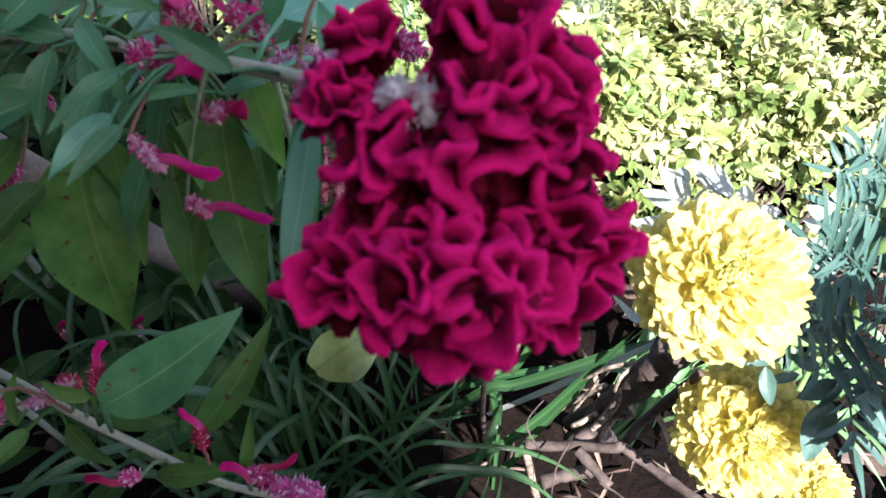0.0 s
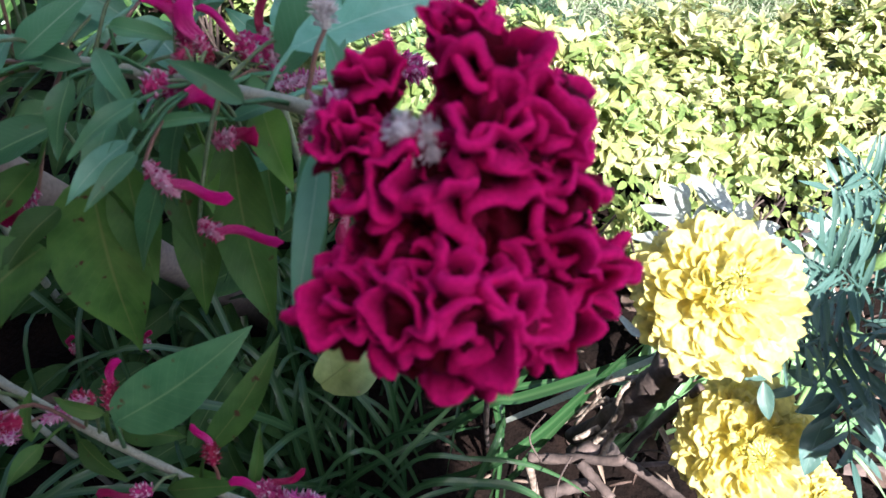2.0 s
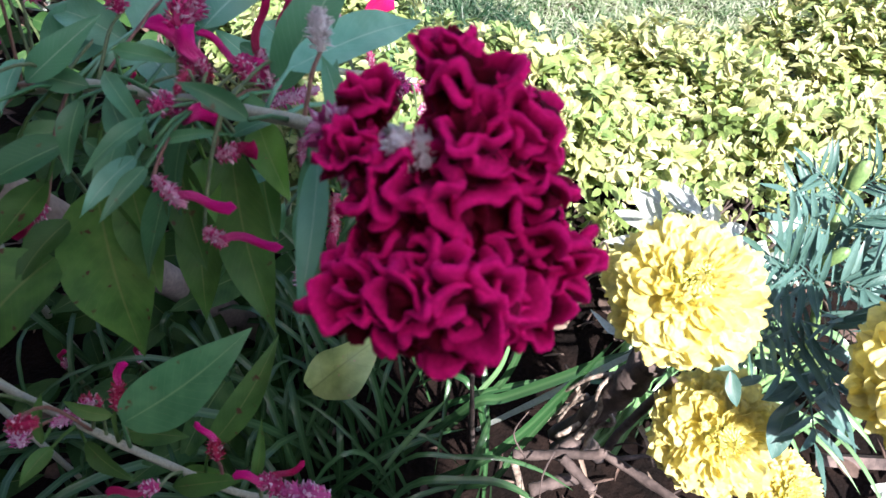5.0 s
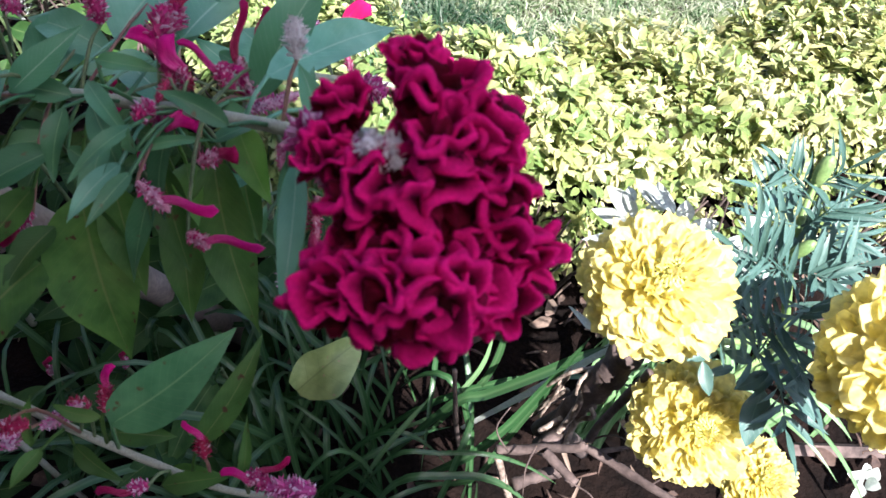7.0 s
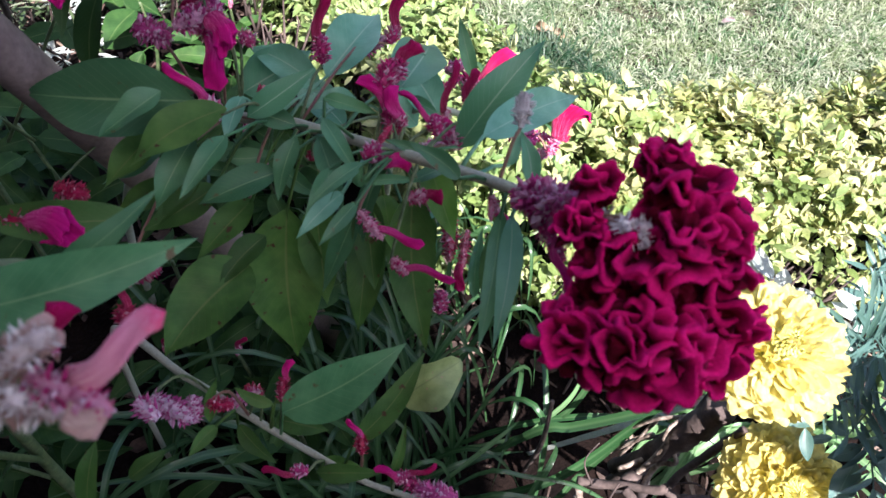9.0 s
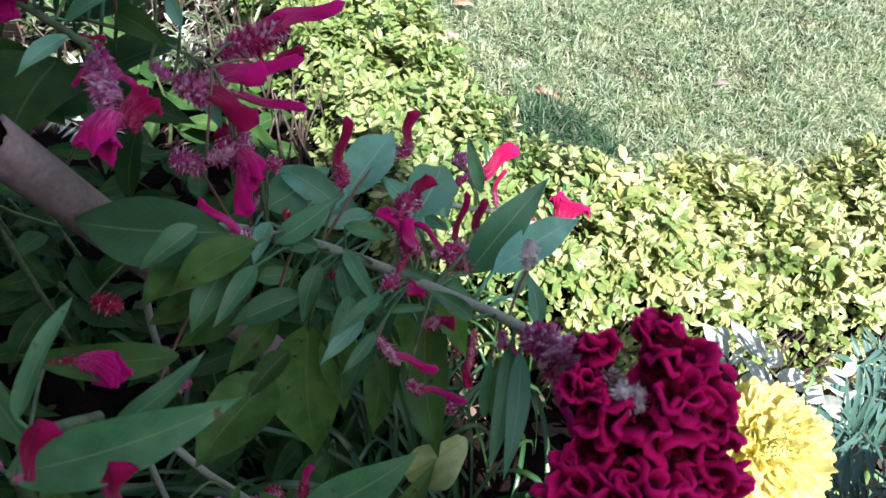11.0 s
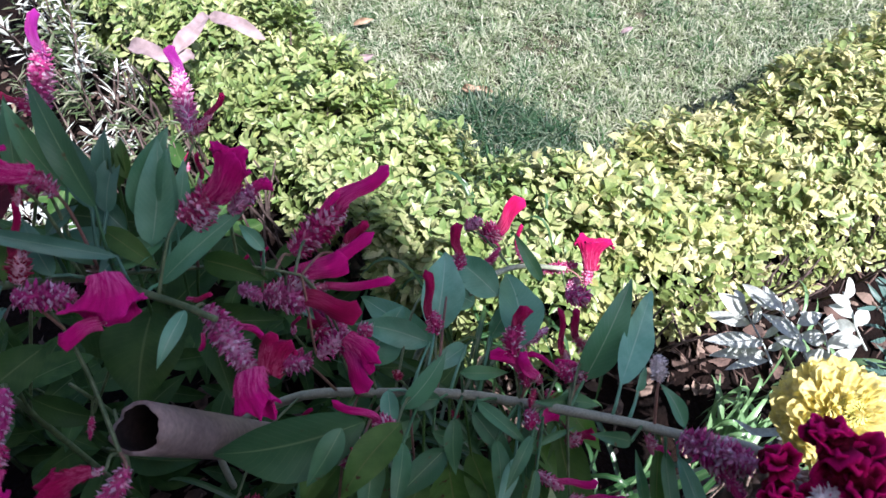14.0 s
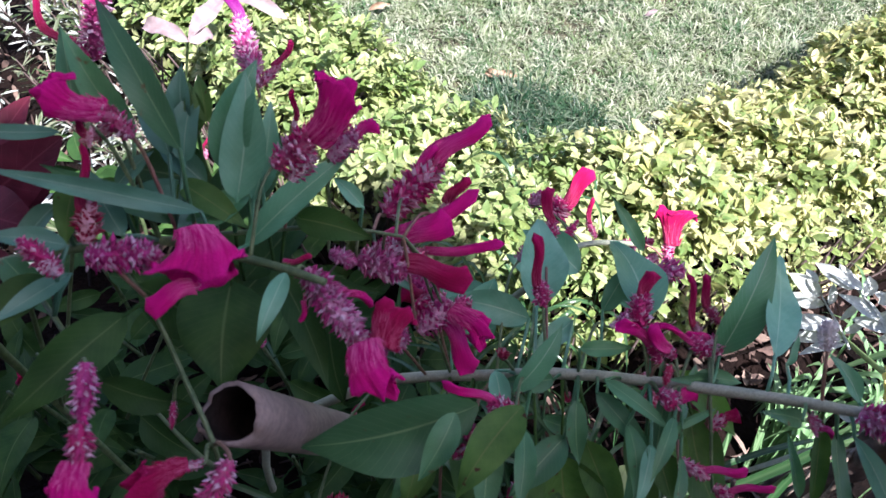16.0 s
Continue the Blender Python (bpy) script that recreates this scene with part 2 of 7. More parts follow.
HEDGE_LEAF = surface("golden_hedge_leaf", (0.46, 0.48, 0.16), (0.84, 0.79, 0.45), third=(0.2, 0.32, 0.1), island=1, pick=(0.15, 1.05), scale=18, fine=400, rough=0.4, bump=0.2, through_light=0.42)
HEDGE_GREEN = surface("yellow_green_hedge_leaf", (0.24, 0.34, 0.1), (0.62, 0.64, 0.32), third=(0.14, 0.26, 0.07), island=1, pick=(0.15, 1.05), scale=18, fine=400, rough=0.4, bump=0.2, through_light=0.38)
HEDGE_DEEP = surface("green_hedge_leaf", (0.22, 0.31, 0.08), (0.42, 0.47, 0.17), third=(0.14, 0.23, 0.06), island=1, scale=20, fine=400, rough=0.42, bump=0.2, through_light=0.35)
NARROW_LEAF = surface("narrow_shrub_leaf", (0.045, 0.085, 0.03), (0.1, 0.15, 0.06), third=(0.28, 0.3, 0.2), island=1, pick=(0.6, 1.1), fine=400, rough=0.4, through_light=0.25, bump=0.2)
PALE_LEAF = surface("silver_leaf", (0.6, 0.65, 0.58), (0.78, 0.81, 0.74), third=(0.48, 0.56, 0.48), island=1, fine=400, rough=0.45, through_light=0.3, bump=0.2)
WOOD = surface("woody_stem", (0.042, 0.03, 0.025), (0.135, 0.1, 0.085), scale=60, fine=420, rough=0.85, bump=0.5, depth=0.0008)
PALE_WOOD = surface("peeled_wood", (0.1, 0.072, 0.052), (0.46, 0.38, 0.3), scale=160, fine=420, rough=0.8, bump=0.7, depth=0.0015)
# Lighter copy of the strap leaf; sunlight on it is put into its colour.
SUN_TINTED_STRAP = strap_surface("sun_tinted_strap_leaf", (0.07, 0.19, 0.065), (0.17, 0.32, 0.13), (0.34, 0.45, 0.27))
STRAP = strap_surface("strap_leaf", (0.012, 0.05, 0.016), (0.036, 0.115, 0.036), (0.13, 0.22, 0.1))
GRASS = surface("lawn_grass", (0.05, 0.135, 0.045), (0.2, 0.27, 0.115), third=(0.6, 0.63, 0.46), island=1, pick=(0.3, 1.1), scale=14, fine=200, rough=0.5, bump=0.1, through_light=0.35)
# Longer corner grass; the shadow lying there is put into its dark green.
LONG_GRASS = surface("shade_tinted_long_grass", (0.015, 0.055, 0.022), (0.04, 0.105, 0.042), third=(0.24, 0.3, 0.2), island=1, pick=(0.6, 1.2), scale=11, fine=200, rough=0.45, bump=0.1, through_light=0.3)
# Blacker than bare earth: shade from the plants is put into this colour.
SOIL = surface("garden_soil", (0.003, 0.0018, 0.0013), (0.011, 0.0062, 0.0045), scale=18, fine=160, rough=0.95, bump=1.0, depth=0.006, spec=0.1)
LITTER = surface("dry_litter", (0.035, 0.022, 0.016), (0.12, 0.075, 0.055), third=(0.3, 0.23, 0.17), island=1, pick=(0.72, 1.1), scale=50, rough=0.85)
PIPE = surface("weathered_pipe", (0.19, 0.14, 0.125), (0.3, 0.235, 0.205), scale=35, fine=300, rough=0.7, bump=0.25)
# Lining of the hollow stake; the shade inside the hole is put into it.
SHADE_TINTED_BORE = surface("shade_tinted_bore", (0.012, 0.009, 0.008), (0.04, 0.03, 0.026), scale=60, fine=400, rough=0.95, spec=0.1)
DRY_LEAF = leaf_surface("fallen_green_leaf", (0.2, 0.27, 0.085), (0.33, 0.4, 0.15), (0.1, 0.13, 0.04), rough=0.5, veins=5, spots=(0.3, 0.22, 0.12))
BROWN_LEAF = leaf_surface("fallen_brown_leaf", (0.22, 0.14, 0.08), (0.36, 0.26, 0.16), (0.36, 0.27, 0.2), rough=0.7, veins=7)
PINK_LEAF = leaf_surface("faded_pink_leaf", (0.2, 0.155, 0.15), (0.31, 0.25, 0.25), (0.3, 0.24, 0.22), rough=0.7, veins=7, spec=0.2)
MAROON_LEAF = leaf_surface("maroon_leaf", (0.055, 0.006, 0.014), (0.1, 0.012, 0.025), (0.16, 0.04, 0.06), rough=0.55, veins=7, spec=0.2)
YELLOW_FLOWER = surface("small_yellow_petal", (0.8, 0.5, 0.03), (0.85, 0.6, 0.06), rough=0.5, through_light=0.3)
# For the added unseen walls only; dark to cut bounced light.
PLASTER = surface("unseen_wall_plaster", (0.2, 0.17, 0.14), (0.27, 0.23, 0.19), scale=3, fine=60, rough=0.9, depth=0.003)


# ---- mesh helpers ----
UP = Vector((0, -0.45, 0.89))
ORIGIN = {}


def thing(name, at, label, category, group="", kind=""):
    """An Empty at the foot of a thing, which parents its parts."""
    ob = new(name)
    ob.location = at
    ob.empty_display_size = 0.02
    ORIGIN[ob] = Vector(at)
    return tagged(ob, label, category, group, kind)


def part(name, verts, faces, material, parent=None, label="", uv=None, smooth=True):
    """One mesh object from world-space vertices, under a thing or a part."""
    at = ORIGIN.get(parent, Vector((0, 0, 0)))
    v = np.asarray(verts, dtype=float) - np.array(at)
    me = bpy.data.meshes.new(name)
    me.from_pydata(v.tolist(), [], faces if isinstance(faces, list) else faces.tolist())
    if uv is not None:
        lay = me.uv_layers.new(name="blade")
        idx = np.empty(len(me.loops), dtype=np.int32)
        me.loops.foreach_get("vertex_index", idx)
        lay.data.foreach_set("uv", np.asarray(uv, dtype=np.float32)[idx].ravel())
    me.materials.append(material)
    if smooth:
        me.polygons.foreach_set("use_smooth", [True] * len(me.polygons))
    ob = new(name, me)
    ob.parent = parent
    ORIGIN[ob] = at
    return tagged(ob, label)


def frame_of(a, b, roll=0.0):
    """Direction, side and face normal of a blade from a to b, its face turned up and toward the path, rolled by degrees."""
    d = Vector(b) - Vector(a)
    length = d.length
    d = d / length
    n = UP - d * UP.dot(d)
    if n.length < 0.05:
        n = Vector((1, 0, 0)) - d * d.x
    n.normalize()
    n = Matrix.Rotation(radians(roll), 3, d) @ n
    return d, d.cross(n), n, length


def tube(path, radii, sides=8, bumps=0.0, seed=0):
    """Vertices and faces of a tapered, slightly uneven tube along a path."""
    r = random.Random(seed)
    pts = [Vector(p) for p in path]
    verts, faces = [], []
    for i, p in enumerate(pts):
        d = (pts[min(i + 1, len(pts) - 1)] - pts[max(i - 1, 0)]).normalized()
        s = d.cross(Vector((0.31, 0.2, 0.93))).normalized()
        n = s.cross(d)
        for k in range(sides):
            a = 2 * math.pi * k / sides
            q = radii[i] * (1 + bumps * (r.random() - 0.5))
            verts.append(p + s * math.cos(a) * q + n * math.sin(a) * q)
    for i in range(len(pts) - 1):
        for k in range(sides):
            j = (k + 1) % sides
            faces.append((i * sides + k, i * sides + j, (i + 1) * sides + j, (i + 1) * sides + k))
    faces.append(tuple(range(sides))[::-1])
    faces.append(tuple(range((len(pts) - 1) * sides, len(pts) * sides)))
    return [tuple(v) for v in verts], faces


def smooth_path(points, steps=6):
    """A smooth curve through points."""
    p = [Vector(q) for q in points]
    out = []
    for i in range(len(p) - 1):
        a, b, c, d = p[max(i - 1, 0)], p[i], p[i + 1], p[min(i + 2, len(p) - 1)]
        for k in range(steps):
            u = k / steps
            out.append(0.5 * ((2 * b) + (c - a) * u + (2 * a - 5 * b + 4 * c - d) * u * u + (3 * b - a - 3 * c + d) * u ** 3))
    out.append(p[-1])
    return out


def blade(a, b, width, roll=0.0, bend=0.06, fold=0.12, wave=0.04, power=(0.62, 0.95), rows=12, seed=0):
    """Vertices, faces and UVs of a pointed leaf blade from a to b with a folded midrib and wavy margins."""
    d, s, n, length = frame_of(a, b, roll)
    r = random.Random(seed)
    ph, lean = r.uniform(0, 6), r.uniform(-0.05, 0.05)
    peak = power[0] / (power[0] + power[1])
    top = peak ** power[0] * (1 - peak) ** power[1]
    verts, uv, faces = [], [], []
    cols = (-1, -0.55, 0, 0.55, 1)
    for i in range(rows + 1):
        v = i / rows
        w = 0.5 * width * (max(v, 0.004) ** power[0]) * (max(1 - v, 0.004) ** power[1]) / top
        c = Vector(a) + d * length * v + n * (bend * length * 4 * v * (1 - v)) + s * (lean * length * math.sin(v * 3.14))
        for u in cols:
            edge = wave * width * math.sin(9 * v + ph + (2 if u > 0 else 0)) * abs(u) ** 2
            verts.append(tuple(c + s * (u * w) + n * (fold * abs(u) * w * 2 + edge * (1 if 0 < i < rows else 0))))
            uv.append((0.5 + u / 2, v))
    k = len(cols)
    for i in range(rows):
        for j in range(k - 1):
            faces.append((i * k + j, i * k + j + 1, (i + 1) * k + j + 1, (i + 1) * k + j))
    return verts, faces, uv


def joined(*pieces):
    """Several (verts, faces[, uv]) as one."""
    verts, faces, uv = [], [], []
    for p in pieces:
        n = len(verts)
        verts += list(p[0])
        faces += [tuple(i + n for i in f) for f in p[1]]
        uv += list(p[2]) if len(p) > 2 else [(0.3, 0.0)] * len(p[0])
    return verts, faces, uv


def nearest_on(path, q):
    return min(path, key=lambda p: (p - Vector(q)).length)


# ---- celosia ----
class Plant:
    """A celosia: an Empty with stems, and leaves and flower spikes that join the nearest stem."""

    def __init__(self, label, *stems, radius=0.004, material=None, stout=1.0):
        self.path, self.count, self.stout = [], 0, stout
        self.ob = thing("celosia_plant", stems[0][0], label, "flowering plant", "celosia plants in the bed")
        for k, pts in enumerate(stems):
            path = smooth_path(pts)
            self.path += path[2:]
            r0 = radius * (1.25 if k == 0 else 0.6)
            radii = [r0 * (1 - 0.45 * i / len(path)) for i in range(len(path))]
            part("main_stem" if k == 0 else "branch", *tube(path, radii, 9, 0.12, k), material or STEM, self.ob)

    def leaf(self, a, b, width, roll=0.0, bend=0.05, mat=None, fold=0.14, stalk=True, power=(0.66, 1.12)):
        self.count += 1
        if width < 0.03:
            width = min(width, 0.43 * (Vector(b) - Vector(a)).length)
        r = random.Random(self.count * 31 + 7)
        pieces = [blade(a, b, width * 0.93, roll + r.uniform(-14, 14), bend + r.uniform(-0.02, 0.06), fold + r.uniform(0, 0.14), r.uniform(0.05, 0.12), power, 16, self.count)]
        root = nearest_on(self.path, a)
        gap = (root - Vector(a)).length
        if stalk and 0.004 < gap < 0.05:
            mid = (root + Vector(a)) / 2 + Vector((0, 0, 0.1 * gap))
            pieces.append(tube([root, mid, Vector(a), Vector(a).lerp(Vector(b), 0.06)], [0.0011, 0.0009, 0.0009, 0.0004], 6))
        v, f, uv = joined(*pieces)
        return part("leaf", v, f, mat or CELOSIA_LEAF, self.ob, uv=uv)

    def spike(self, a, b, tip=None, radius=0.005, crest=0.004, fan=None, bracts=None, velvet=None, stalk=True, bend=0.1, roll=0.0, dense=1.0, ruffle=0.4):
        """A flower spike: bracts set round the axis a to b, and a velvety crest from b to tip that widens to fan."""
        self.count += 1
        seed = self.count * 13 + 5
        radius, crest, fan = radius * self.stout, crest * self.stout, fan and fan * self.stout
        body = part("flower_spike", *florets(a, b, radius, seed, dense, 1.25 if bracts in (DRY_BRACTS, WHITE_BRACTS) else 1.0), bracts or BRACTS, self.ob, smooth=False)
        if tip:
            foot, mouth = Vector(a).lerp(Vector(b), 0.75), fan or crest
            if mouth > 1.7 * crest and mouth > 0.012:
                cv, cf, cuv = funnel_shape(foot, tip, crest, mouth, bend, roll, ruffle, seed)
            else:
                cv, cf, cuv = crest_shape(foot, tip, crest, mouth, bend, roll, seed)
            part("crest", cv, cf, velvet or CREST, body, "velvety crest", uv=cuv)
        root = nearest_on(self.path, a)
        gap = (root - Vector(a)).length
        if stalk and 0.003 < gap < 0.12:
            mid = root.lerp(Vector(a), 0.55) + Vector((0, 0.1 * gap, 0.12 * gap))
            path = smooth_path([root, mid, Vector(a), Vector(a).lerp(Vector(b), 0.4)], 4)
            part("branch", *tube(path, [0.0009] * 5 + [0.0008] * (len(path) - 5), 6), PINK_STEM if self.count % 3 == 0 else GREEN_STEM, self.ob)
        return body


def bush(at, height, leaves, seed, mat=None):
    """An upright young celosia: a thin stem with drooping leaves in a spiral and a small spike."""
    r = random.Random(seed)
    a = Vector(at)
    top = a + Vector((r.uniform(-0.03, 0.03), r.uniform(-0.03, 0.03), height))
    plant = Plant("leafy young celosia under the taller ones, shade put into its leaf colour", [a, a.lerp(top, 0.5) + Vector((0.01, 0, 0)), top], radius=0.0026, material=GREEN_STEM)
    for i in range(leaves):
        v = 0.25 + 0.75 * (i + r.random()) / leaves
        ang = i * 2.4 + r.uniform(-0.4, 0.4)
        out = Vector((math.cos(ang), math.sin(ang), 0))
        p = a.lerp(top, v) + out * r.uniform(0.008, 0.02)
        ln = r.uniform(0.06, 0.1)
        plant.leaf(p, p + out * ln * 0.85 + Vector((0, 0, ln * r.uniform(-0.6, 0.35))), ln * r.uniform(0.3, 0.42), r.uniform(-15, 15), r.uniform(0.0, 0.08), mat or SHADE_TINTED_LEAF)
    if seed % 4 == 0:
        plant.spike(top, top + Vector((0.004, 0, 0.02)), top + Vector((0.012, 0, 0.045)), 0.004, 0.004, 0.005, velvet=RED_CREST)
    return plant


def florets(a, b, radius, seed, dense=1.0, shag=1.0):
    r = random.Random(seed)
    a, b = Vector(a), Vector(b)
    d = (b - a).normalized()
    length = (b - a).length
    s = d.cross(Vector((0.3, 0.5, 0.8))).normalized()
    n = s.cross(d)
    verts, faces = [], []
    count = int((45 + length * 5600) * dense)
    for i in range(count):
        v = (i + r.random()) / count
        ang = i * 2.39996 + r.uniform(-0.3, 0.3)
        out = s * math.cos(ang) + n * math.sin(ang)
        swell = math.sqrt(max(0.12, 1 - (2 * v - 0.9) ** 2 * 0.8))
        root = a + d * length * v + out * radius * 0.42 * swell
        way = (out * r.uniform(0.6, 1.2) + d * r.uniform(-0.15, 0.95) + s * r.uniform(-0.3, 0.3)).normalized()
        ln = radius * r.uniform(0.4, 0.9) * swell * shag
        side = way.cross(d).normalized()
        flat = side.cross(way)
        w = ln * r.uniform(0.16, 0.3) / shag ** 1.7
        k = len(verts)
        mid = root + way * ln * 0.5
        verts += [root, mid + side * w, mid + flat * w * 0.6, mid - side * w, mid - flat * w * 0.6, root + way * ln]
        faces += [(k, k + 1, k + 2), (k, k + 2, k + 3), (k, k + 3, k + 4), (k, k + 4, k + 1), (k + 5, k + 2, k + 1), (k + 5, k + 3, k + 2), (k + 5, k + 4, k + 3), (k + 5, k + 1, k + 4)]
    core = tube([a + d * length * v for v in (0, 0.25, 0.5, 0.75, 1)], [radius * k for k in (0.25, 0.5, 0.55, 0.5, 0.2)], 8, 0.3, seed)
    return joined(([tuple(v) for v in verts], faces), core)[:2]


def crest_shape(a, b, width, end, bend=0.1, roll=0.0, seed=0):
    """A flattened velvety tongue from a to b, width wide at its neck and end at its rounded tip."""
    d, s, n, length = frame_of(a, b, roll)
    r = random.Random(seed)
    ph = r.uniform(0, 6)
    rows, m = 10, 16
    verts, faces, uv = [], [], []
    for i in range(rows + 1):
        v = i / rows
        w = width + (end - width) * v ** 1.4
        w *= 1.0 if v < 0.9 else math.sqrt(max(0.0, 1 - ((v - 0.9) / 0.1) ** 2)) + 0.05
        th = min(width, 0.005) * 0.7 * (1 if v < 0.9 else max(0.15, 1 - (v - 0.9) * 8))
        c = Vector(a) + d * length * v + n * bend * length * math.sin(v * 3.14) + s * bend * 0.8 * length * math.sin(v * 5 + ph)
        for k in range(m):
            ang = 2 * math.pi * k / m
            u = math.cos(ang)
            lump = 1 + 0.12 * noise.noise((u * 2 + ph, v * 6, ph))
            verts.append(tuple(c + s * (u * w * lump / 2) + n * (math.sin(ang) * th / 2 + 0.12 * w * math.sin(3 * u + 7 * v + ph))))
            uv.append((0.5 + 0.5 * u + 0.02 * (k > m // 2), v))
    for i in range(rows):
        for k in range(m):
            j = (k + 1) % m
            faces.append((i * m + k, i * m + j, (i + 1) * m + j, (i + 1) * m + k))
    faces.append(tuple(range(m))[::-1])
    faces.append(tuple(range(rows * m, (rows + 1) * m)))
    return verts, faces, uv


def funnel_shape(a, b, neck, mouth, bend=0.1, roll=0.0, ruffle=0.3, seed=0):
    """A velvety fan from a to b: a flattened funnel, neck wide where it starts, with a wavy rolled rim mouth wide and a hairy foot."""
    d, s, n, length = frame_of(a, b, roll)
    r = random.Random(seed)
    ph = [r.uniform(0, 6.28) for _ in range(6)]
    m, rows = 60, 15
    flare = 1.3 + 1.2 * (ruffle < 0.2)
    steps = [(i / rows, 0.0) for i in range(rows + 1)] + [(1 - i / 5 * 0.5, 1.0) for i in range(6)]
    verts, faces, uv = [], [], []
    for v, inner in steps:
        half = 0.5 * (neck + (0.74 * mouth - neck) * v ** flare) - inner * min(0.0012, 0.1 * neck)
        c = Vector(a) + d * length * v + n * bend * length * math.sin(v * 2.6) + s * bend * 0.7 * length * math.sin(v * 4 + ph[0])
        for k in range(m):
            w = 2 * math.pi * k / m
            wavy = ruffle * v * v * (0.5 * math.sin(3 * w + ph[1]) + 0.42 * math.sin(5 * w + ph[2]) + 0.2 * math.sin(9 * w + ph[3]))
            rad = half * (1 + wavy + 0.05 * v * math.sin(17 * w + ph[5] + 2 * v) + 0.14 * noise.noise((math.cos(w) * 2 + ph[4], math.sin(w) * 2, v * 3)))
            rim = length * v ** 3 * (0.06 + 0.12 * ruffle) * (0.8 * math.sin(2 * w + ph[4]) + 0.5 * math.sin(5 * w + ph[5]) + 0.2 * math.sin(13 * w + ph[1]))
            rim -= 0.28 * length * v ** 3 * math.cos(w) ** 2
            rim -= 0.16 * length * max(0.0, v - 0.9) * 10 * (0.5 + 0.5 * math.sin(4 * w + ph[3]))
            verts.append(tuple(c + s * math.cos(w) * rad + n * math.sin(w) * rad * (0.62 - 0.12 * v) + d * rim))
            uv.append((abs(k / m - 0.5) * 2, v))
    for i in range(len(steps) - 1):
        for k in range(m):
            j = (k + 1) % m
            faces.append((i * m + k, i * m + j, (i + 1) * m + j, (i + 1) * m + k))
    faces.append(tuple(range(m))[::-1])
    for h in range(200):
        i, k = int(rows * 0.55 * r.random() ** 1.4), r.randrange(m)
        p, out = Vector(verts[i * m + k]), Vector(verts[i * m + k]) - (Vector(a) + d * length * i / rows)
        way = (d + out.normalized() * r.uniform(0.1, 0.6) + s * r.uniform(-0.2, 0.2)).normalized()
        e = len(verts)
        verts += [tuple(p - s * 0.0004), tuple(p + s * 0.0004), tuple(p + way * length * r.uniform(0.08, 0.2))]
        uv += [(uv[i * m + k][0], 0.1)] * 3
        faces.append((e, e + 1, e + 2))
    return verts, faces, uv


def plush_lobe(at, right, down, toward, rx, ry, rz, fold, seed):
    """One lobe of a cockscomb: an ellipsoid thrown into winding velvet ridges. The blade map carries the height of the
    ridges, for the shade painted between them.
    """
    m, n = 56, 32
    verts, uv, faces = [], [], []
    shift = Vector((seed * 3.7, seed * 1.3, seed * 5.1))
    for j in range(n + 1):
        lat = math.pi * (j / n - 0.5)
        for i in range(m):
            lon = 2 * math.pi * i / m
            q = Vector((math.cos(lat) * math.cos(lon) * rx, math.sin(lat) * ry, math.cos(lat) * math.sin(lon) * rz))
            out = Vector((q.x / rx ** 2, q.y / ry ** 2, q.z / rz ** 2)).normalized()
            p = q / fold + shift
            p = p + Vector((noise.noise(p * 0.8), noise.noise(p * 0.8 + Vector((9, 0, 0))), noise.noise(p * 0.8 + Vector((0, 9, 0))))) * 0.7
            ridge = 1 - min(1.0, (abs(noise.noise(p * 0.75)) * 2.9) ** 1.5)
            small = 1 - min(1.0, (abs(noise.noise(p * 1.9 + shift)) * 2.5) ** 1.5)
            frill = noise.noise(p * 6) * 0.07 + noise.noise(p * 18) * 0.06
            rise = fold * (1.25 * ridge + 0.45 * small * (0.3 + ridge) - 0.75 + 1.4 * frill)
            sway = Vector((noise.noise(p * 0.9 + Vector((3, 5, 0))), noise.noise(p * 0.9 + Vector((0, 3, 5))), 0)) * fold * 0.7 * ridge
            q = q + out * rise + sway
            verts.append(tuple(Vector(at) + right * q.x + down * q.y + toward * q.z))
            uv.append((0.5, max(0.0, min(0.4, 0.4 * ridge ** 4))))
    for j in range(n):
        for i in range(m):
            k = (i + 1) % m
            faces.append((j * m + i, j * m + k, (j + 1) * m + k, (j + 1) * m + i))
    return verts, faces, uv


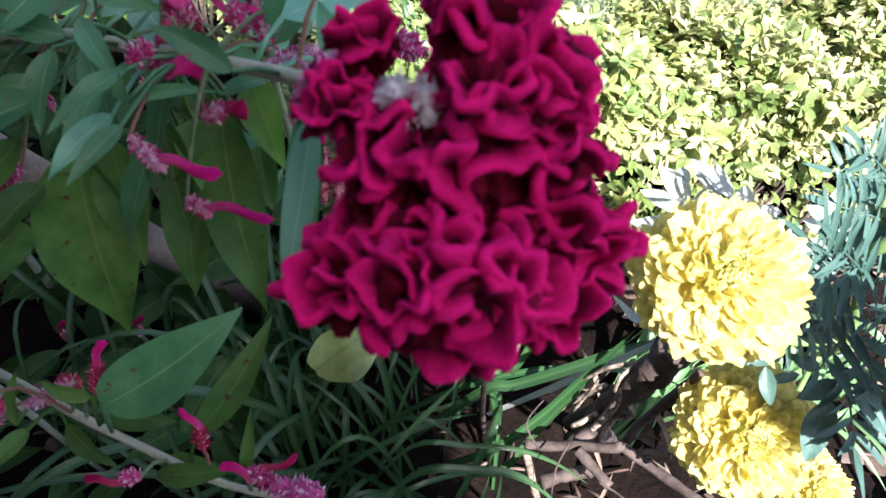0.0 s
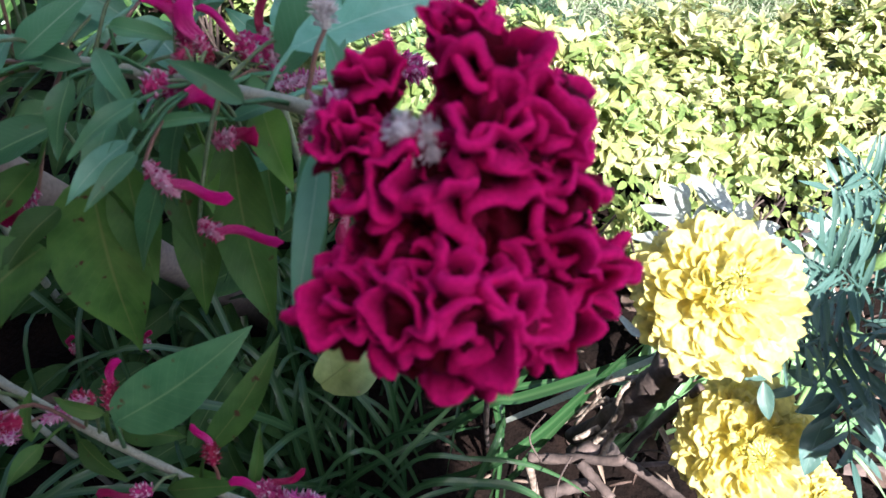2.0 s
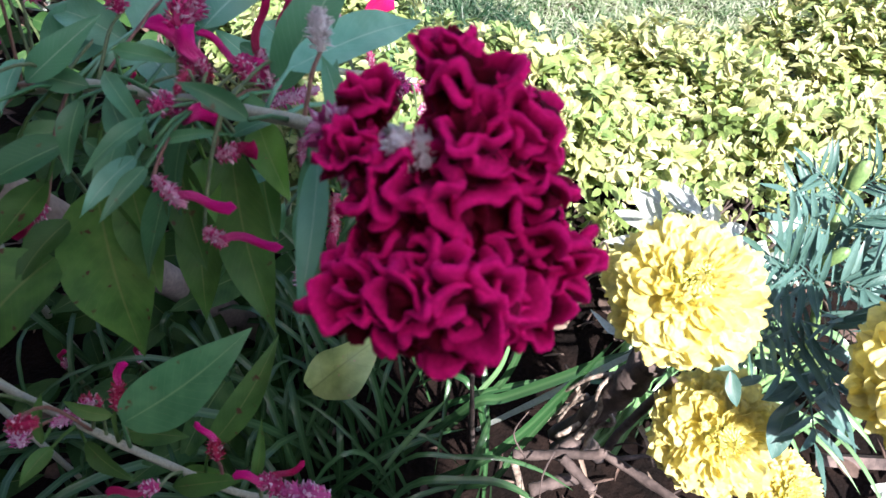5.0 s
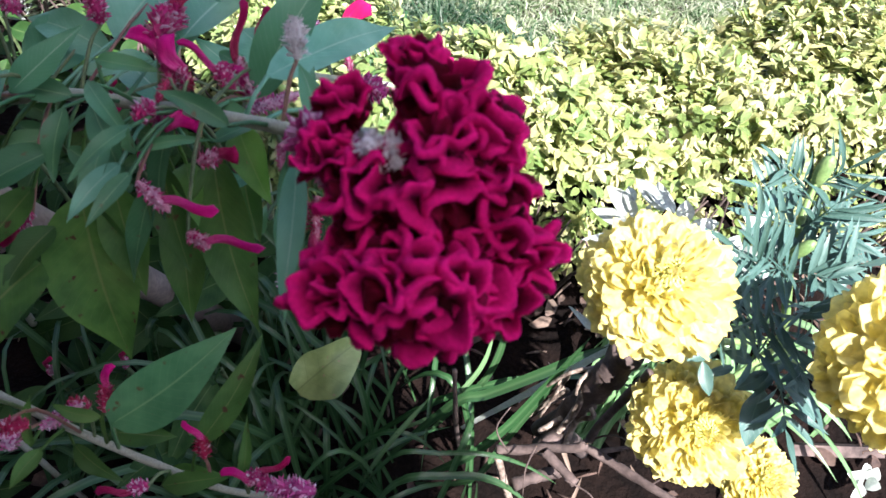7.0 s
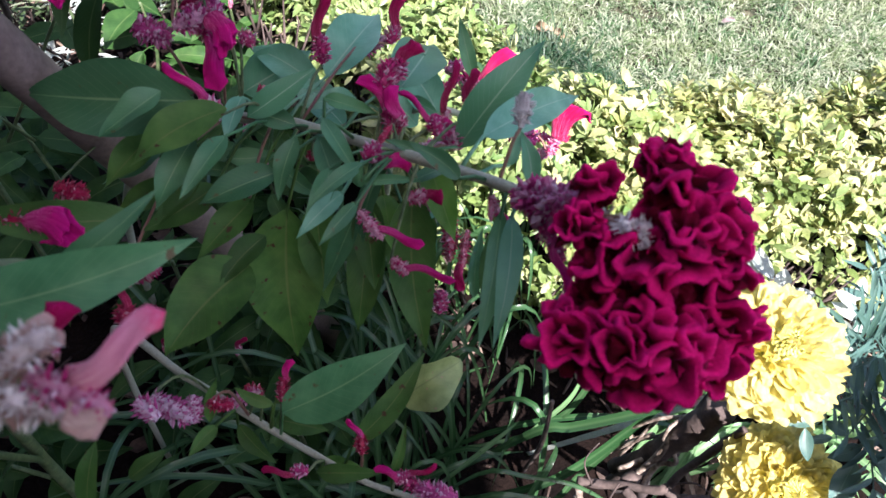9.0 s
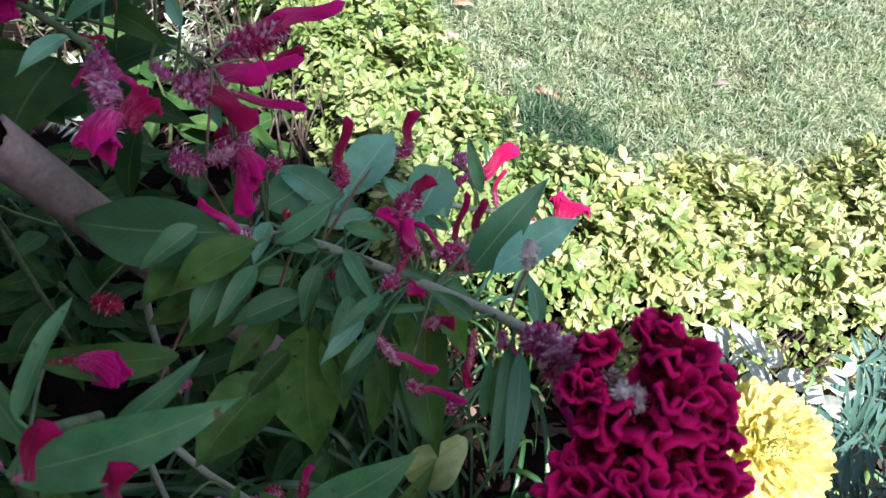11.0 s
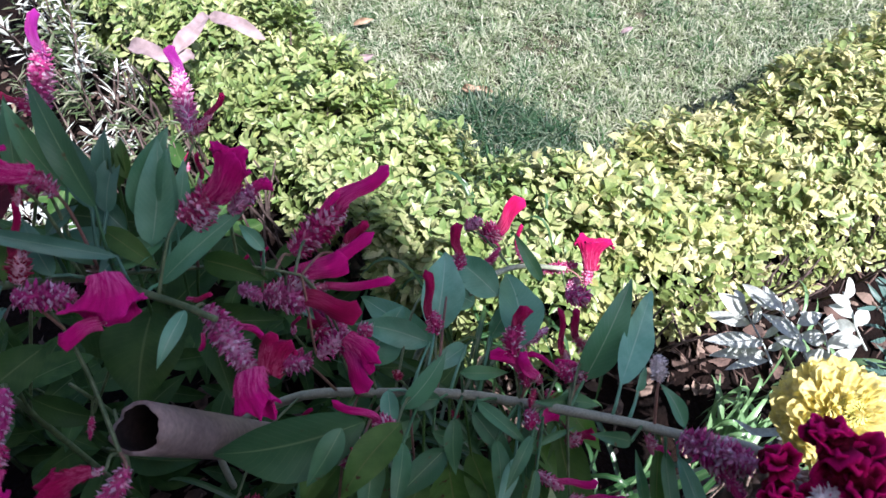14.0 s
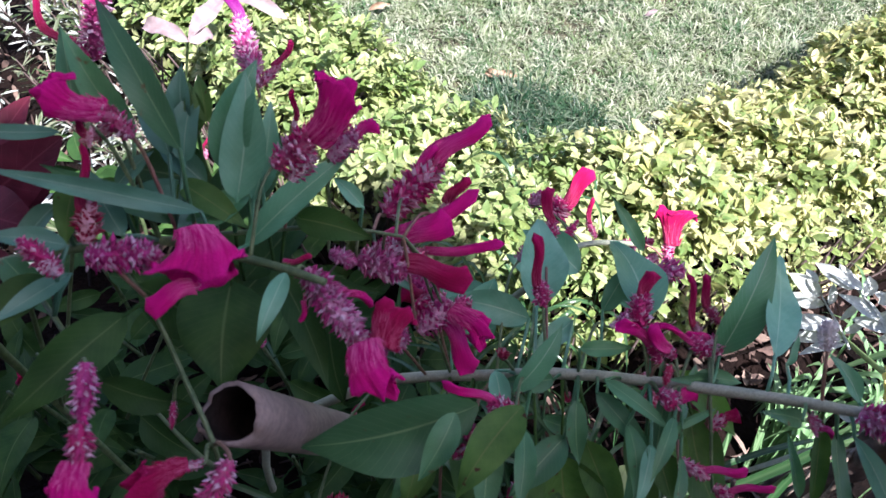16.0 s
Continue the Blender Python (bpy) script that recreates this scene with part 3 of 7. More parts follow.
def ruffle(at, axis, radius, seed):
    """One velvet fold of a cockscomb: a wavy cup with a thick rolled rim, shade painted inside. The blade map runs from
    its heart to its rim.
    """
    r = random.Random(seed)
    a = axis.normalized()
    s = a.cross(Vector((0.37, 0.61, 0.7))).normalized()
    s = Matrix.Rotation(r.uniform(0, 6.28), 3, a) @ s
    t = a.cross(s)
    long, ph = r.uniform(1.0, 1.4), [r.uniform(0, 6.28) for _ in range(6)]
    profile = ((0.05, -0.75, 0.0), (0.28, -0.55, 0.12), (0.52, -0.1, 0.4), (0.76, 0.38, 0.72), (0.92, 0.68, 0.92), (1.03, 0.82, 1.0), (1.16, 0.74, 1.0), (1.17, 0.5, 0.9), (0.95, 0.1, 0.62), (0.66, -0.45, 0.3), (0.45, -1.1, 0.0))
    m, verts, uv, faces = 44, [], [], []
    for q, z, v in profile:
        for k in range(m):
            w = 2 * math.pi * k / m
            lift = (0.34 * math.sin(2 * w + ph[3]) + 0.22 * math.sin(3 * w + ph[4]) + 0.06 * math.sin(8 * w + ph[5])) * v
            rad = q * (1 + v * (0.18 * math.sin(3 * w + ph[0]) + 0.16 * math.sin(5 * w + ph[1]) + 0.06 * math.sin(11 * w + ph[2])))
            verts.append(tuple(at + (s * math.cos(w) * rad * long + t * math.sin(w) * rad / long ** 0.5 + a * (z + lift)) * radius))
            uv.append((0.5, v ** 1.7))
    for j in range(len(profile) - 1):
        for k in range(m):
            i = (k + 1) % m
            faces.append((j * m + k, j * m + i, (j + 1) * m + i, (j + 1) * m + k))
    faces.append(tuple(range(m))[::-1])
    return verts, faces, uv


def cockscomb(plant, centre, right, down, toward, lobes, fold):
    """A large cockscomb: lobes (x, y, rx, ry, back) in the plane of right and down, all over with velvet folds."""
    centre, right, down, toward = (Vector(v) for v in (centre, right, down, toward))
    r = random.Random(12)
    pieces, taken = [], []
    solid = [(x, y, -back, rx, ry, min(rx, ry) * 0.75 + 0.002) for x, y, rx, ry, back in lobes]
    for i, (x, y, z, rx, ry, rz) in enumerate(solid):
        c = centre + right * x + down * y + toward * z
        pieces.append(plush_lobe(c, right, down, toward, rx * 0.86, ry * 0.86, rz * 0.8, fold, 1 + i))
        for _ in range(260):
            d = Vector((r.gauss(0, 1), r.gauss(0, 1), r.gauss(0, 1))).normalized()
            if d.z < -0.45:
                continue
            p = Vector((x + d.x * rx * 0.74, y + d.y * ry * 0.74, z + d.z * rz))
            size = min(r.uniform(0.0068, 0.012), 0.9 * min(rx, ry) + 0.0014)
            if any((p - q).length < 0.98 * max(size, k) for q, k in taken):
                continue
            if any(j != i and ((p.x - o[0]) / o[3]) ** 2 + ((p.y - o[1]) / o[4]) ** 2 + ((p.z - o[2]) / o[5]) ** 2 < 0.55 for j, o in enumerate(solid)):
                continue
            taken.append((p, size))
            out = Vector((d.x / rx, d.y / ry, d.z / rz)).normalized() + Vector((r.uniform(-0.4, 0.4), r.uniform(-0.4, 0.4), 0.25))
            way = right * out.x + down * out.y + toward * out.z
            pieces.append(ruffle(centre + right * p.x + down * p.y + toward * p.z - way.normalized() * size * 0.35, way, size, 100 * i + len(taken)))
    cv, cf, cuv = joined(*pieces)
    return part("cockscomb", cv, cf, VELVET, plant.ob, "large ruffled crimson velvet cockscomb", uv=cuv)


# ---- marigold ----
def petal(at, out, up, length, width, seed):
    """A frilled ray petal, notched and cupped."""
    r = random.Random(seed)
    s = out.cross(up).normalized()
    ph, curl, wavy, amp = r.uniform(0, 6), r.uniform(-0.35, 0.4), r.uniform(3.2, 6.0), r.uniform(0.06, 0.14)
    verts, faces = [], []
    rows, cols = 4, 9
    for i in range(rows + 1):
        v = i / rows
        w = width * (0.3 + 0.7 * v ** 0.7) * (1 if i < rows else 0.9)
        for j in range(cols):
            u = 2 * j / (cols - 1) - 1
            notch = (0.05 * math.cos(5 * u + ph) - 0.24 * u * u) * v * v
            frill = amp * v * v * math.sin(wavy * u + ph + 0.4 * i)
            verts.append(tuple(at + out * length * (v + notch) + s * (u * w / 2) + up * (length * (curl * v * v + frill * 0.9) + 0.1 * width * u * u * v)))
    for i in range(rows):
        for j in range(cols - 1):
            faces.append((i * cols + j, i * cols + j + 1, (i + 1) * cols + j + 1, (i + 1) * cols + j))
    return verts, faces


def marigold(plant, at, face, radius, seed, flat=0.75, petals=600):
    """A double marigold head: a pompon of frilled petals in rings, a tight green-yellow heart, a ribbed green calyx."""
    r = random.Random(seed)
    at, face = Vector(at), Vector(face).normalized()
    s = face.cross(Vector((0.1, 0.9, 0.3))).normalized()
    t = face.cross(s)
    pieces, core = [], []
    for i in range(petals):
        q = (i + 0.5) / petals
        theta = 112 * q ** 0.62
        ang = i * 2.39996 + r.uniform(-0.2, 0.2)
        side = s * math.cos(ang) + t * math.sin(ang)
        seat, lie = math.radians(theta), math.radians(min(128, theta + 6 + 40 * min(1, theta / 50) + r.uniform(-13, 13)))
        root = at + (side * math.sin(seat) + face * math.cos(seat) * flat) * radius * r.uniform(0.42, 0.54)
        out = (side * math.sin(lie) + face * math.cos(lie)).normalized()
        up = (face * math.sin(lie) - side * math.cos(lie)).normalized()
        length = radius * r.uniform(0.4, 0.56) * (0.75 + 0.25 * min(1, q * 3))
        pieces.append(petal(root, out, up, length, radius * r.uniform(0.28, 0.48) * (0.3 + 0.7 * min(1, q * 3)), seed * 999 + i))
    head = part("flower_head", *joined(*pieces)[:2], PETAL, plant, "pale yellow double marigold bloom")
    for i in range(46):
        ang, q = i * 2.4, math.sqrt(i / 46) * 0.2
        side = s * math.cos(ang) + t * math.sin(ang)
        p = at + face * radius * 0.5 * flat + side * radius * q * 0.8
        core.append(tube([p, p + face * radius * 0.18 + side * radius * 0.05, p + face * radius * (0.3 - q * 0.5)], [radius * 0.02, radius * 0.026, radius * 0.008], 5))
    core.append(tube([at + face * radius * k * flat for k in (0.0, 0.3, 0.55, 0.66)], [radius * 0.45, radius * 0.42, radius * 0.28, radius * 0.05], 14))
    part("heart", *joined(*core)[:2], PETAL_CORE, head, "tight greenish florets")
    cup = [at - face * radius * k for k in (0.1, 0.42, 0.62, 0.86)]
    part("calyx", *tube(cup, [radius * 0.42, radius * 0.36, radius * 0.26, radius * 0.1], 14, 0.1), MARI_STEM, head, "ribbed green calyx")
    return at - face * radius * 0.84


def compound_leaf(a, b, pairs=6, leaflet=0.024, width=0.0065, roll=0.0, bend=0.08, seed=0):
    """A feathery marigold leaf: a thin rachis with paired toothed leaflets and one at the end."""
    d, s, n, length = frame_of(a, b, roll)
    r = random.Random(seed)
    rachis = [Vector(a) + d * length * v + n * bend * length * 4 * v * (1 - v) for v in (0, 0.25, 0.5, 0.75, 1)]
    pieces = [tube(rachis, [0.0011, 0.001, 0.0008, 0.0006, 0.0004], 5)]
    for k in range(pairs):
        v = 0.18 + 0.8 * k / pairs
        p = Vector(a) + d * length * v + n * bend * length * 4 * v * (1 - v)
        size = leaflet * (0.6 + 0.5 * math.sin(3.0 * v))
        for side in (1, -1):
            q = p + (s * side * r.uniform(0.75, 1.0) + d * r.uniform(0.45, 0.8) + n * r.uniform(-0.25, 0.3)).normalized() * size
            pieces.append(blade(p, q, width * r.uniform(0.8, 1.2), roll + r.uniform(-35, 35), 0.06, 0.15, 0.1, (0.7, 0.9), 6, seed * 50 + k * 2 + side))
    end = rachis[-1]
    pieces.append(blade(end, end + d * leaflet, width, roll, 0.05, 0.15, 0.1, (0.7, 0.9), 6, seed))
    return joined(*pieces)


# ---- clouds of small blades ----
def leaf_cloud(base, way, side, length, width, cup=0.18):
    """Many small folded oval leaves as one mesh: arrays of foot, direction, side, length and width."""
    n = np.cross(side, way)
    l, w = length[:, None], width[:, None]
    ring = [base, base + way * l * 0.38 + side * w * 0.46 + n * w * cup, base + way * l * 0.72 + side * w * 0.4 + n * w * cup * 0.7, base + way * l - n * w * 0.15,
            base + way * l * 0.72 - side * w * 0.4 + n * w * cup * 0.7, base + way * l * 0.38 - side * w * 0.46 + n * w * cup, base + way * l * 0.4, base + way * l * 0.74]
    verts = np.stack(ring, 1).reshape(-1, 3)
    k = np.arange(len(base))[:, None] * 8
    quads = np.array([[0, 1, 6, 0], [0, 6, 5, 0], [1, 2, 7, 6], [6, 7, 4, 5], [2, 3, 7, 2], [7, 3, 4, 7]])
    faces = []
    for f in quads:
        u = list(dict.fromkeys(f.tolist()))
        faces += (k + np.array(u)[None]).tolist()
    return verts, faces


def unit(a):
    return a / np.linalg.norm(a, axis=1, keepdims=True)


def rosettes(points, normals, per, size, spread=0.9, seed=0):
    """Leaf feet and directions for small shoots: per leaves round each point, opening along its normal."""
    r = np.random.default_rng(seed)
    m = len(points)
    p, n = np.repeat(points, per, 0), np.repeat(normals, per, 0)
    jit = r.normal(size=(m * per, 3))
    tang = unit(jit - n * (jit * n).sum(1, keepdims=True))
    way = unit(tang * spread + n * r.uniform(0.05, 0.85, (m * per, 1)))
    side = unit(np.cross(way, n + 0.25 * r.normal(size=(m * per, 3))))
    length = size * r.uniform(0.55, 1.45, m * per)
    return p + n * r.uniform(-0.6, 0.3, (m * per, 1)) * size + tang * size * 0.08, way, side, length, length * r.uniform(0.34, 0.56, m * per)

# ---- ground, unseen walls added for shade, lawn ----
def sheet(name, x0, x1, y0, y1, nx, ny, height, material):
    xs, ys = np.linspace(x0, x1, nx), np.linspace(y0, y1, ny)
    v = [(x, y, height(x, y)) for y in ys for x in xs]
    f = [(j * nx + i, j * nx + i + 1, (j + 1) * nx + i + 1, (j + 1) * nx + i) for j in range(ny - 1) for i in range(nx - 1)]
    return part(name, v, f, material)


def hedge_front(x):
    return 0.444 + 0.12 * (x - 0.17) if x > 0.1 else 0.436 + 0.35 * (0.1 - x)


def hedge_back(x):
    return 0.69 + (0.32 * (x - 0.2) if x > 0.2 else 0.06 * (x - 0.2))


LAWN_SOIL = surface("lawn_thatch", (0.02, 0.032, 0.014), (0.12, 0.11, 0.065), scale=60, fine=400, rough=0.95, bump=1.0, depth=0.005)
ground = part("ground", [(-400, -400, -0.006), (400, -400, -0.006), (400, 400, -0.006), (-400, 400, -0.006)], [(0, 1, 2, 3)], LAWN_SOIL)
tagged(ground, "mown lawn earth spreading out from the flower bed", "ground", kind="structure")
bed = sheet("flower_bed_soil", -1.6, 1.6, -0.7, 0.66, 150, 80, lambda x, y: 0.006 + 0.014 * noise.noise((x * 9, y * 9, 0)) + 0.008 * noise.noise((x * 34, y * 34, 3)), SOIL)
tagged(bed, "crumbly flower bed soil, plant shade put into its dark colour", "soil", kind="structure")

# Unseen wall, added and sized so its shadow falls across the bed.
wall_verts = [(x, y, z) for z in (-0.01, 3.36) for x, y in ((-4.0, -1.25), (0.57, -1.25), (0.57, -1.0), (-4.0, -1.0))]
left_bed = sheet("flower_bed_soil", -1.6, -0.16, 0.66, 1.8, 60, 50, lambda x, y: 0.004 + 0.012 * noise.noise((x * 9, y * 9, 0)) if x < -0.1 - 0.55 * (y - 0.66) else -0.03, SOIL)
tagged(left_bed, "soil under the shrubs beyond the bed, shade put into its colour", "soil", kind="structure")
wall = part("wall_south", wall_verts, [(3, 2, 1, 0), (4, 5, 6, 7), (0, 1, 5, 4), (1, 2, 6, 5), (2, 3, 7, 6), (3, 0, 4, 7)], PLASTER, smooth=False)
tagged(wall, "unseen plain wall added behind the flower bed to shade it", "wall", kind="structure")

# Unseen wall added on the left to hold back light from the sky.
side_verts = [(x, y, z) for z in (-0.01, 3.36) for x, y in ((-1.2, -1.0), (-0.95, -1.0), (-0.95, 0.45), (-1.2, 0.45))]
side_wall = part("wall_west", side_verts, [(3, 2, 1, 0), (4, 5, 6, 7), (0, 1, 5, 4), (1, 2, 6, 5), (2, 3, 7, 6), (3, 0, 4, 7)], PLASTER, smooth=False)
tagged(side_wall, "unseen plain wall added left of the bed to block sky light", "wall", kind="structure")


def grass_patch(count, x0, x1, y0, y1, length, seed, keep):
    """Mown turf of many small tufts: curling blades that lean out from their tuft's heart."""
    r = np.random.default_rng(seed)
    tufts = count // 22
    tx, ty = r.uniform(x0, x1, tufts), r.uniform(y0, y1, tufts)
    big = np.sin(tx * 13 + 2.5 * np.sin(ty * 9)) * np.sin(ty * 17 + 2 * np.sin(tx * 11 + 1))
    size = np.clip(0.8 + 0.45 * big + r.normal(0, 0.4, tufts), 0.2, 2.0)
    i = np.repeat(np.arange(tufts), 22)
    a = r.uniform(0, 6.283, len(i))
    out = r.random(len(i)) ** 0.6
    x, y = tx[i] + np.cos(a) * out * 0.015, ty[i] + np.sin(a) * out * 0.015
    ok = keep(x, y)
    i, a, out, x, y = i[ok], a[ok] + r.normal(0, 0.7, ok.sum()), out[ok], x[ok], y[ok]
    m = len(x)
    ln = length * r.uniform(0.55, 1.25, m) * size[i]
    lean = 0.25 + 1.1 * out * r.uniform(0.5, 1.2, m)
    d = np.stack([np.cos(a) * np.sin(lean), np.sin(a) * np.sin(lean), np.cos(lean)], 1)
    s = np.stack([-np.sin(a), np.cos(a), np.zeros(m)], 1)
    w = (r.uniform(0.0006, 0.0015, m))[:, None]
    l = ln[:, None]
    p = np.stack([x, y, np.full(m, -0.004)], 1)
    mid = p + d * l * 0.45
    sway = s * r.normal(0, 0.35, (m, 1))
    d2 = d + sway + np.array([0, 0, -1.0]) * r.uniform(0.1, 0.7, (m, 1))
    far = mid + d2 * l * 0.3
    tip = far + (d2 + sway + np.array([0, 0, -1.0]) * r.uniform(0, 0.8, (m, 1))) * l * 0.3
    for q in (far, tip):
        q[:, 2] = np.maximum(q[:, 2], 0.0015)
    verts = np.stack([p - s * w, p + s * w, mid + s * w, mid - s * w, far + s * w * 0.75, far - s * w * 0.75, tip], 1).reshape(-1, 3)
    k = np.arange(m)[:, None] * 7
    return verts, (k + np.array([0, 1, 2, 3])).tolist() + (k + np.array([3, 2, 4, 5])).tolist() + (k + np.array([5, 4, 6])).tolist()


def on_lawn(x, y):
    right = (x > 0.0) & (y > 0.66 + 0.30 * (x - 0.2))
    left = (x <= 0.0) & (y > 0.74 - 1.9 * x) & (x > -0.5)
    return right | left


lawn = part("lawn_grass", *grass_patch(190000, -0.5, 1.5, 0.62, 1.75, 0.025, 3, on_lawn), GRASS, smooth=False)
tagged(lawn, "short dry-tipped lawn grass in patchy sun", "grass", kind="stuff")
far_lawn = part("lawn_grass", *grass_patch(26000, -2.5, 3.5, 1.75, 4.0, 0.045, 4, lambda x, y: y > 0), GRASS, smooth=False)
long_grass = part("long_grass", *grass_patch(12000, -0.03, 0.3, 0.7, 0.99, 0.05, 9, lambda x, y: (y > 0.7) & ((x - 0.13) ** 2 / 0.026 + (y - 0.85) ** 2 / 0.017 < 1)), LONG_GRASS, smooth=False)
tagged(long_grass, "longer grass in the hedge corner, shadow put into its dark green", "grass", kind="stuff")
tagged(far_lawn, "short lawn grass farther from the bed", "grass", kind="stuff")

# ---- golden hedge ----
def hedge_points(count, seed):
    """Shoot feet and outward normals over the clipped top and both flanks of the two arms of the hedge."""
    r = np.random.default_rng(seed)
    pts, nrm = [], []
    while len(pts) < count:
        if r.random() < 0.68:
            x = r.uniform(-0.13, 1.35)
            q = r.uniform(-0.02, 1.02)
            f, b = hedge_front(x), hedge_back(x)
            y = f + (b - f) * q
            top = 0.215 + 0.02 * math.sin(x * 11) + 0.018 * math.sin(x * 27 + q * 6)
            side = Vector((-0.2, 1, 0))
        else:
            v = r.uniform(0.0, 1.5)
            q = r.uniform(-0.02, 1.02)
            lx, ly = -0.18 - 0.33 * v, 0.67 + 0.52 * v
            rx, ry = 0.095 - 0.295 * v, 0.70 + 0.54 * v
            x, y = lx + (rx - lx) * q, ly + (ry - ly) * q
            top = 0.17 + 0.02 * math.sin(v * 17) + 0.02 * math.sin(v * 31 + q * 5)
            side = Vector((1, 0.5, 0)).normalized()
        e = 2 * q - 1
        z = top * math.sqrt(max(0.05, 1 - abs(e) ** 8))
        if abs(e) > 0.88:
            z *= r.uniform(0.3, 1.0)
        z += r.normal(-0.006, 0.016)
        n = Vector((r.normal(0, 0.22), r.normal(0, 0.22), 1)) + side * (e * abs(e) * 1.3)
        pts.append((x, y, max(z, 0.03)))
        nrm.append(tuple(n.normalized()))
    return np.array(pts), np.array(nrm)


hedge = thing("hedge", (0.35, 0.6, 0), "clipped golden-leaved hedge of small oval leaves beside the lawn", "hedge")
hp, hn = hedge_points(5600, 5)
inside = hp[:, 0] + rng.normal(0, 0.06, len(hp)) < 0.14
for pick, leaf_mat, said, seed in ((~inside, HEDGE_LEAF, "golden outer shoots", 6), (inside, HEDGE_GREEN, "greener shoots in the corner", 7)):
    foliage = part("foliage", *leaf_cloud(*rosettes(hp[pick], hn[pick], 8, 0.0168, 0.75, seed=seed)), leaf_mat, hedge, said)
    tagged(foliage, kind="stuff")
hp2, hn2 = hedge_points(4400, 8)
hp2 = hp2 - hn2 * 0.028
hp2[:, 2] = np.maximum(hp2[:, 2], 0.015)
inner = part("inner_foliage", *leaf_cloud(*rosettes(hp2, hn2, 8, 0.017, 1.0, seed=9)), HEDGE_DEEP, hedge, "greener inner leaves")
tagged(inner, kind="stuff")
twig_bits = []
for i in range(330):
    if i < 205:
        x = rng.uniform(0.02, 1.3)
        y = hedge_front(x) + (rng.uniform(-0.03, 0.03) if i % 2 else rng.uniform(0.01, 0.22))
    else:
        v, q = rng.uniform(0, 1), rng.uniform(0.05, 0.95)
        x, y = -0.30 - 0.30 * v + q * (0.32 + 0.02 * v), 0.62 + 0.52 * v + q * 0.05
    a = Vector((x, y, 0.0))
    b = a + Vector((rng.uniform(-0.05, 0.05), rng.uniform(-0.05, 0.05), rng.uniform(0.1, 0.17)))
    twig_bits.append(tube([a, a.lerp(b, 0.5) + Vector((rng.uniform(-0.01, 0.01), rng.uniform(-0.01, 0.01), 0)), b], [0.003, 0.0022, 0.0012], 5, 0.2, i))
tagged(part("brushwood", *joined(*twig_bits)[:2], WOOD, hedge, "thin brown woody stems"), kind="stuff")
proto = blade((0, 0, 0), (0, 0.022, 0.006), 0.0125, 0, 0.05, 0.16, 0.05, (0.6, 0.7), 4, 1)
leaf_mesh = bpy.data.meshes.new("leaf")
leaf_mesh.from_pydata(proto[0], [], proto[1])
leaf_mesh.materials.append(HEDGE_DEEP)
for i in range(280):
    x = rng.uniform(0.06, 0.52)
    q = rng.random()
    ob = new("leaf", leaf_mesh)
    ob.parent = hedge
    y = hedge_front(x) - 0.006 + 0.02 * rng.random() + 0.09 * q * (q > 0.6)
    z = 0.05 + 0.16 * rng.random() if q <= 0.6 else 0.215
    ob.matrix_basis = pose(x - 0.35, y - 0.6, z, rng.uniform(-40, 30), rng.uniform(-35, 35), rng.uniform(120, 240)) @ Matrix.Scale(rng.uniform(0.55, 0.95), 4)

# ---- litter on the bed ----
bits = []
for i in range(760):
    x, y = rng.uniform(-0.5, 0.75), rng.uniform(-0.05, 0.6) if i % 2 else rng.uniform(0.36, 0.52)
    if i > 700:
        x, y = rng.uniform(-1.0, -0.25), rng.uniform(0.7, 1.3)
    c = Vector((x, y, 0.016))
    a = rng.uniform(0, 6.28)
    d = Vector((math.cos(a), math.sin(a), rng.uniform(-0.1, 0.2))) * rng.uniform(0.005, 0.018)
    if i % 3:
        bits.append(tube([c - d, c + Vector((0, 0, 0.003)), c + d], [0.0012, 0.0018, 0.0009], 5, 0.4, i))
    else:
        bits.append(blade(c - d, c + d, d.length * 1.1, rng.uniform(-30, 30), 0.1, 0.1, 0.1, (0.5, 0.6), 4, i)[:2])
for i in range(420):
    c = Vector((rng.uniform(-0.85, -0.1), rng.uniform(0.5, 1.25), rng.uniform(0.012, 0.03)))
    a = rng.uniform(0, 6.28)
    d = Vector((math.cos(a), math.sin(a), rng.uniform(-0.2, 0.4))) * rng.uniform(0.006, 0.022)
    bits.append(blade(c - d, c + d, rng.uniform(0.003, 0.009), rng.uniform(-40, 40), 0.15, 0.2, 0.1, (0.5, 0.6), 5, i)[:2])
for i in range(20):
    a = rng.uniform(0, 6.28)
    c = Vector((0.30 + rng.normal(0, 0.09), 0.17 + rng.normal(0, 0.08), rng.uniform(0.015, 0.05)))
    d = Vector((math.cos(a), math.sin(a), rng.uniform(-0.2, 0.3))) * rng.uniform(0.012, 0.04)
    bits.append(blade(c - d, c + d, rng.uniform(0.003, 0.008), rng.uniform(-40, 40), 0.12, 0.2, 0.1, (0.4, 0.5), 5, i)[:2])
tagged(part("leaf_litter", *joined(*bits)[:2], LITTER), "dry twig and leaf crumbs scattered over soil", "litter", kind="stuff")


# ---- strap-leaved clumps ----
def strap(clump, foot, peak, tip, width, seed, mat=None):
    a, b, c = Vector(foot), Vector(peak), Vector(tip)
    return ribbon(clump, [a * (1 - v) ** 2 + b * 2 * v * (1 - v) + c * v * v for v in [i / 10 for i in range(11)]], width, seed, mat)


def strap_along(clump, points, width, seed, mat=None):
    return ribbon(clump, smooth_path([Vector(p) for p in points], 4), width, seed, mat)


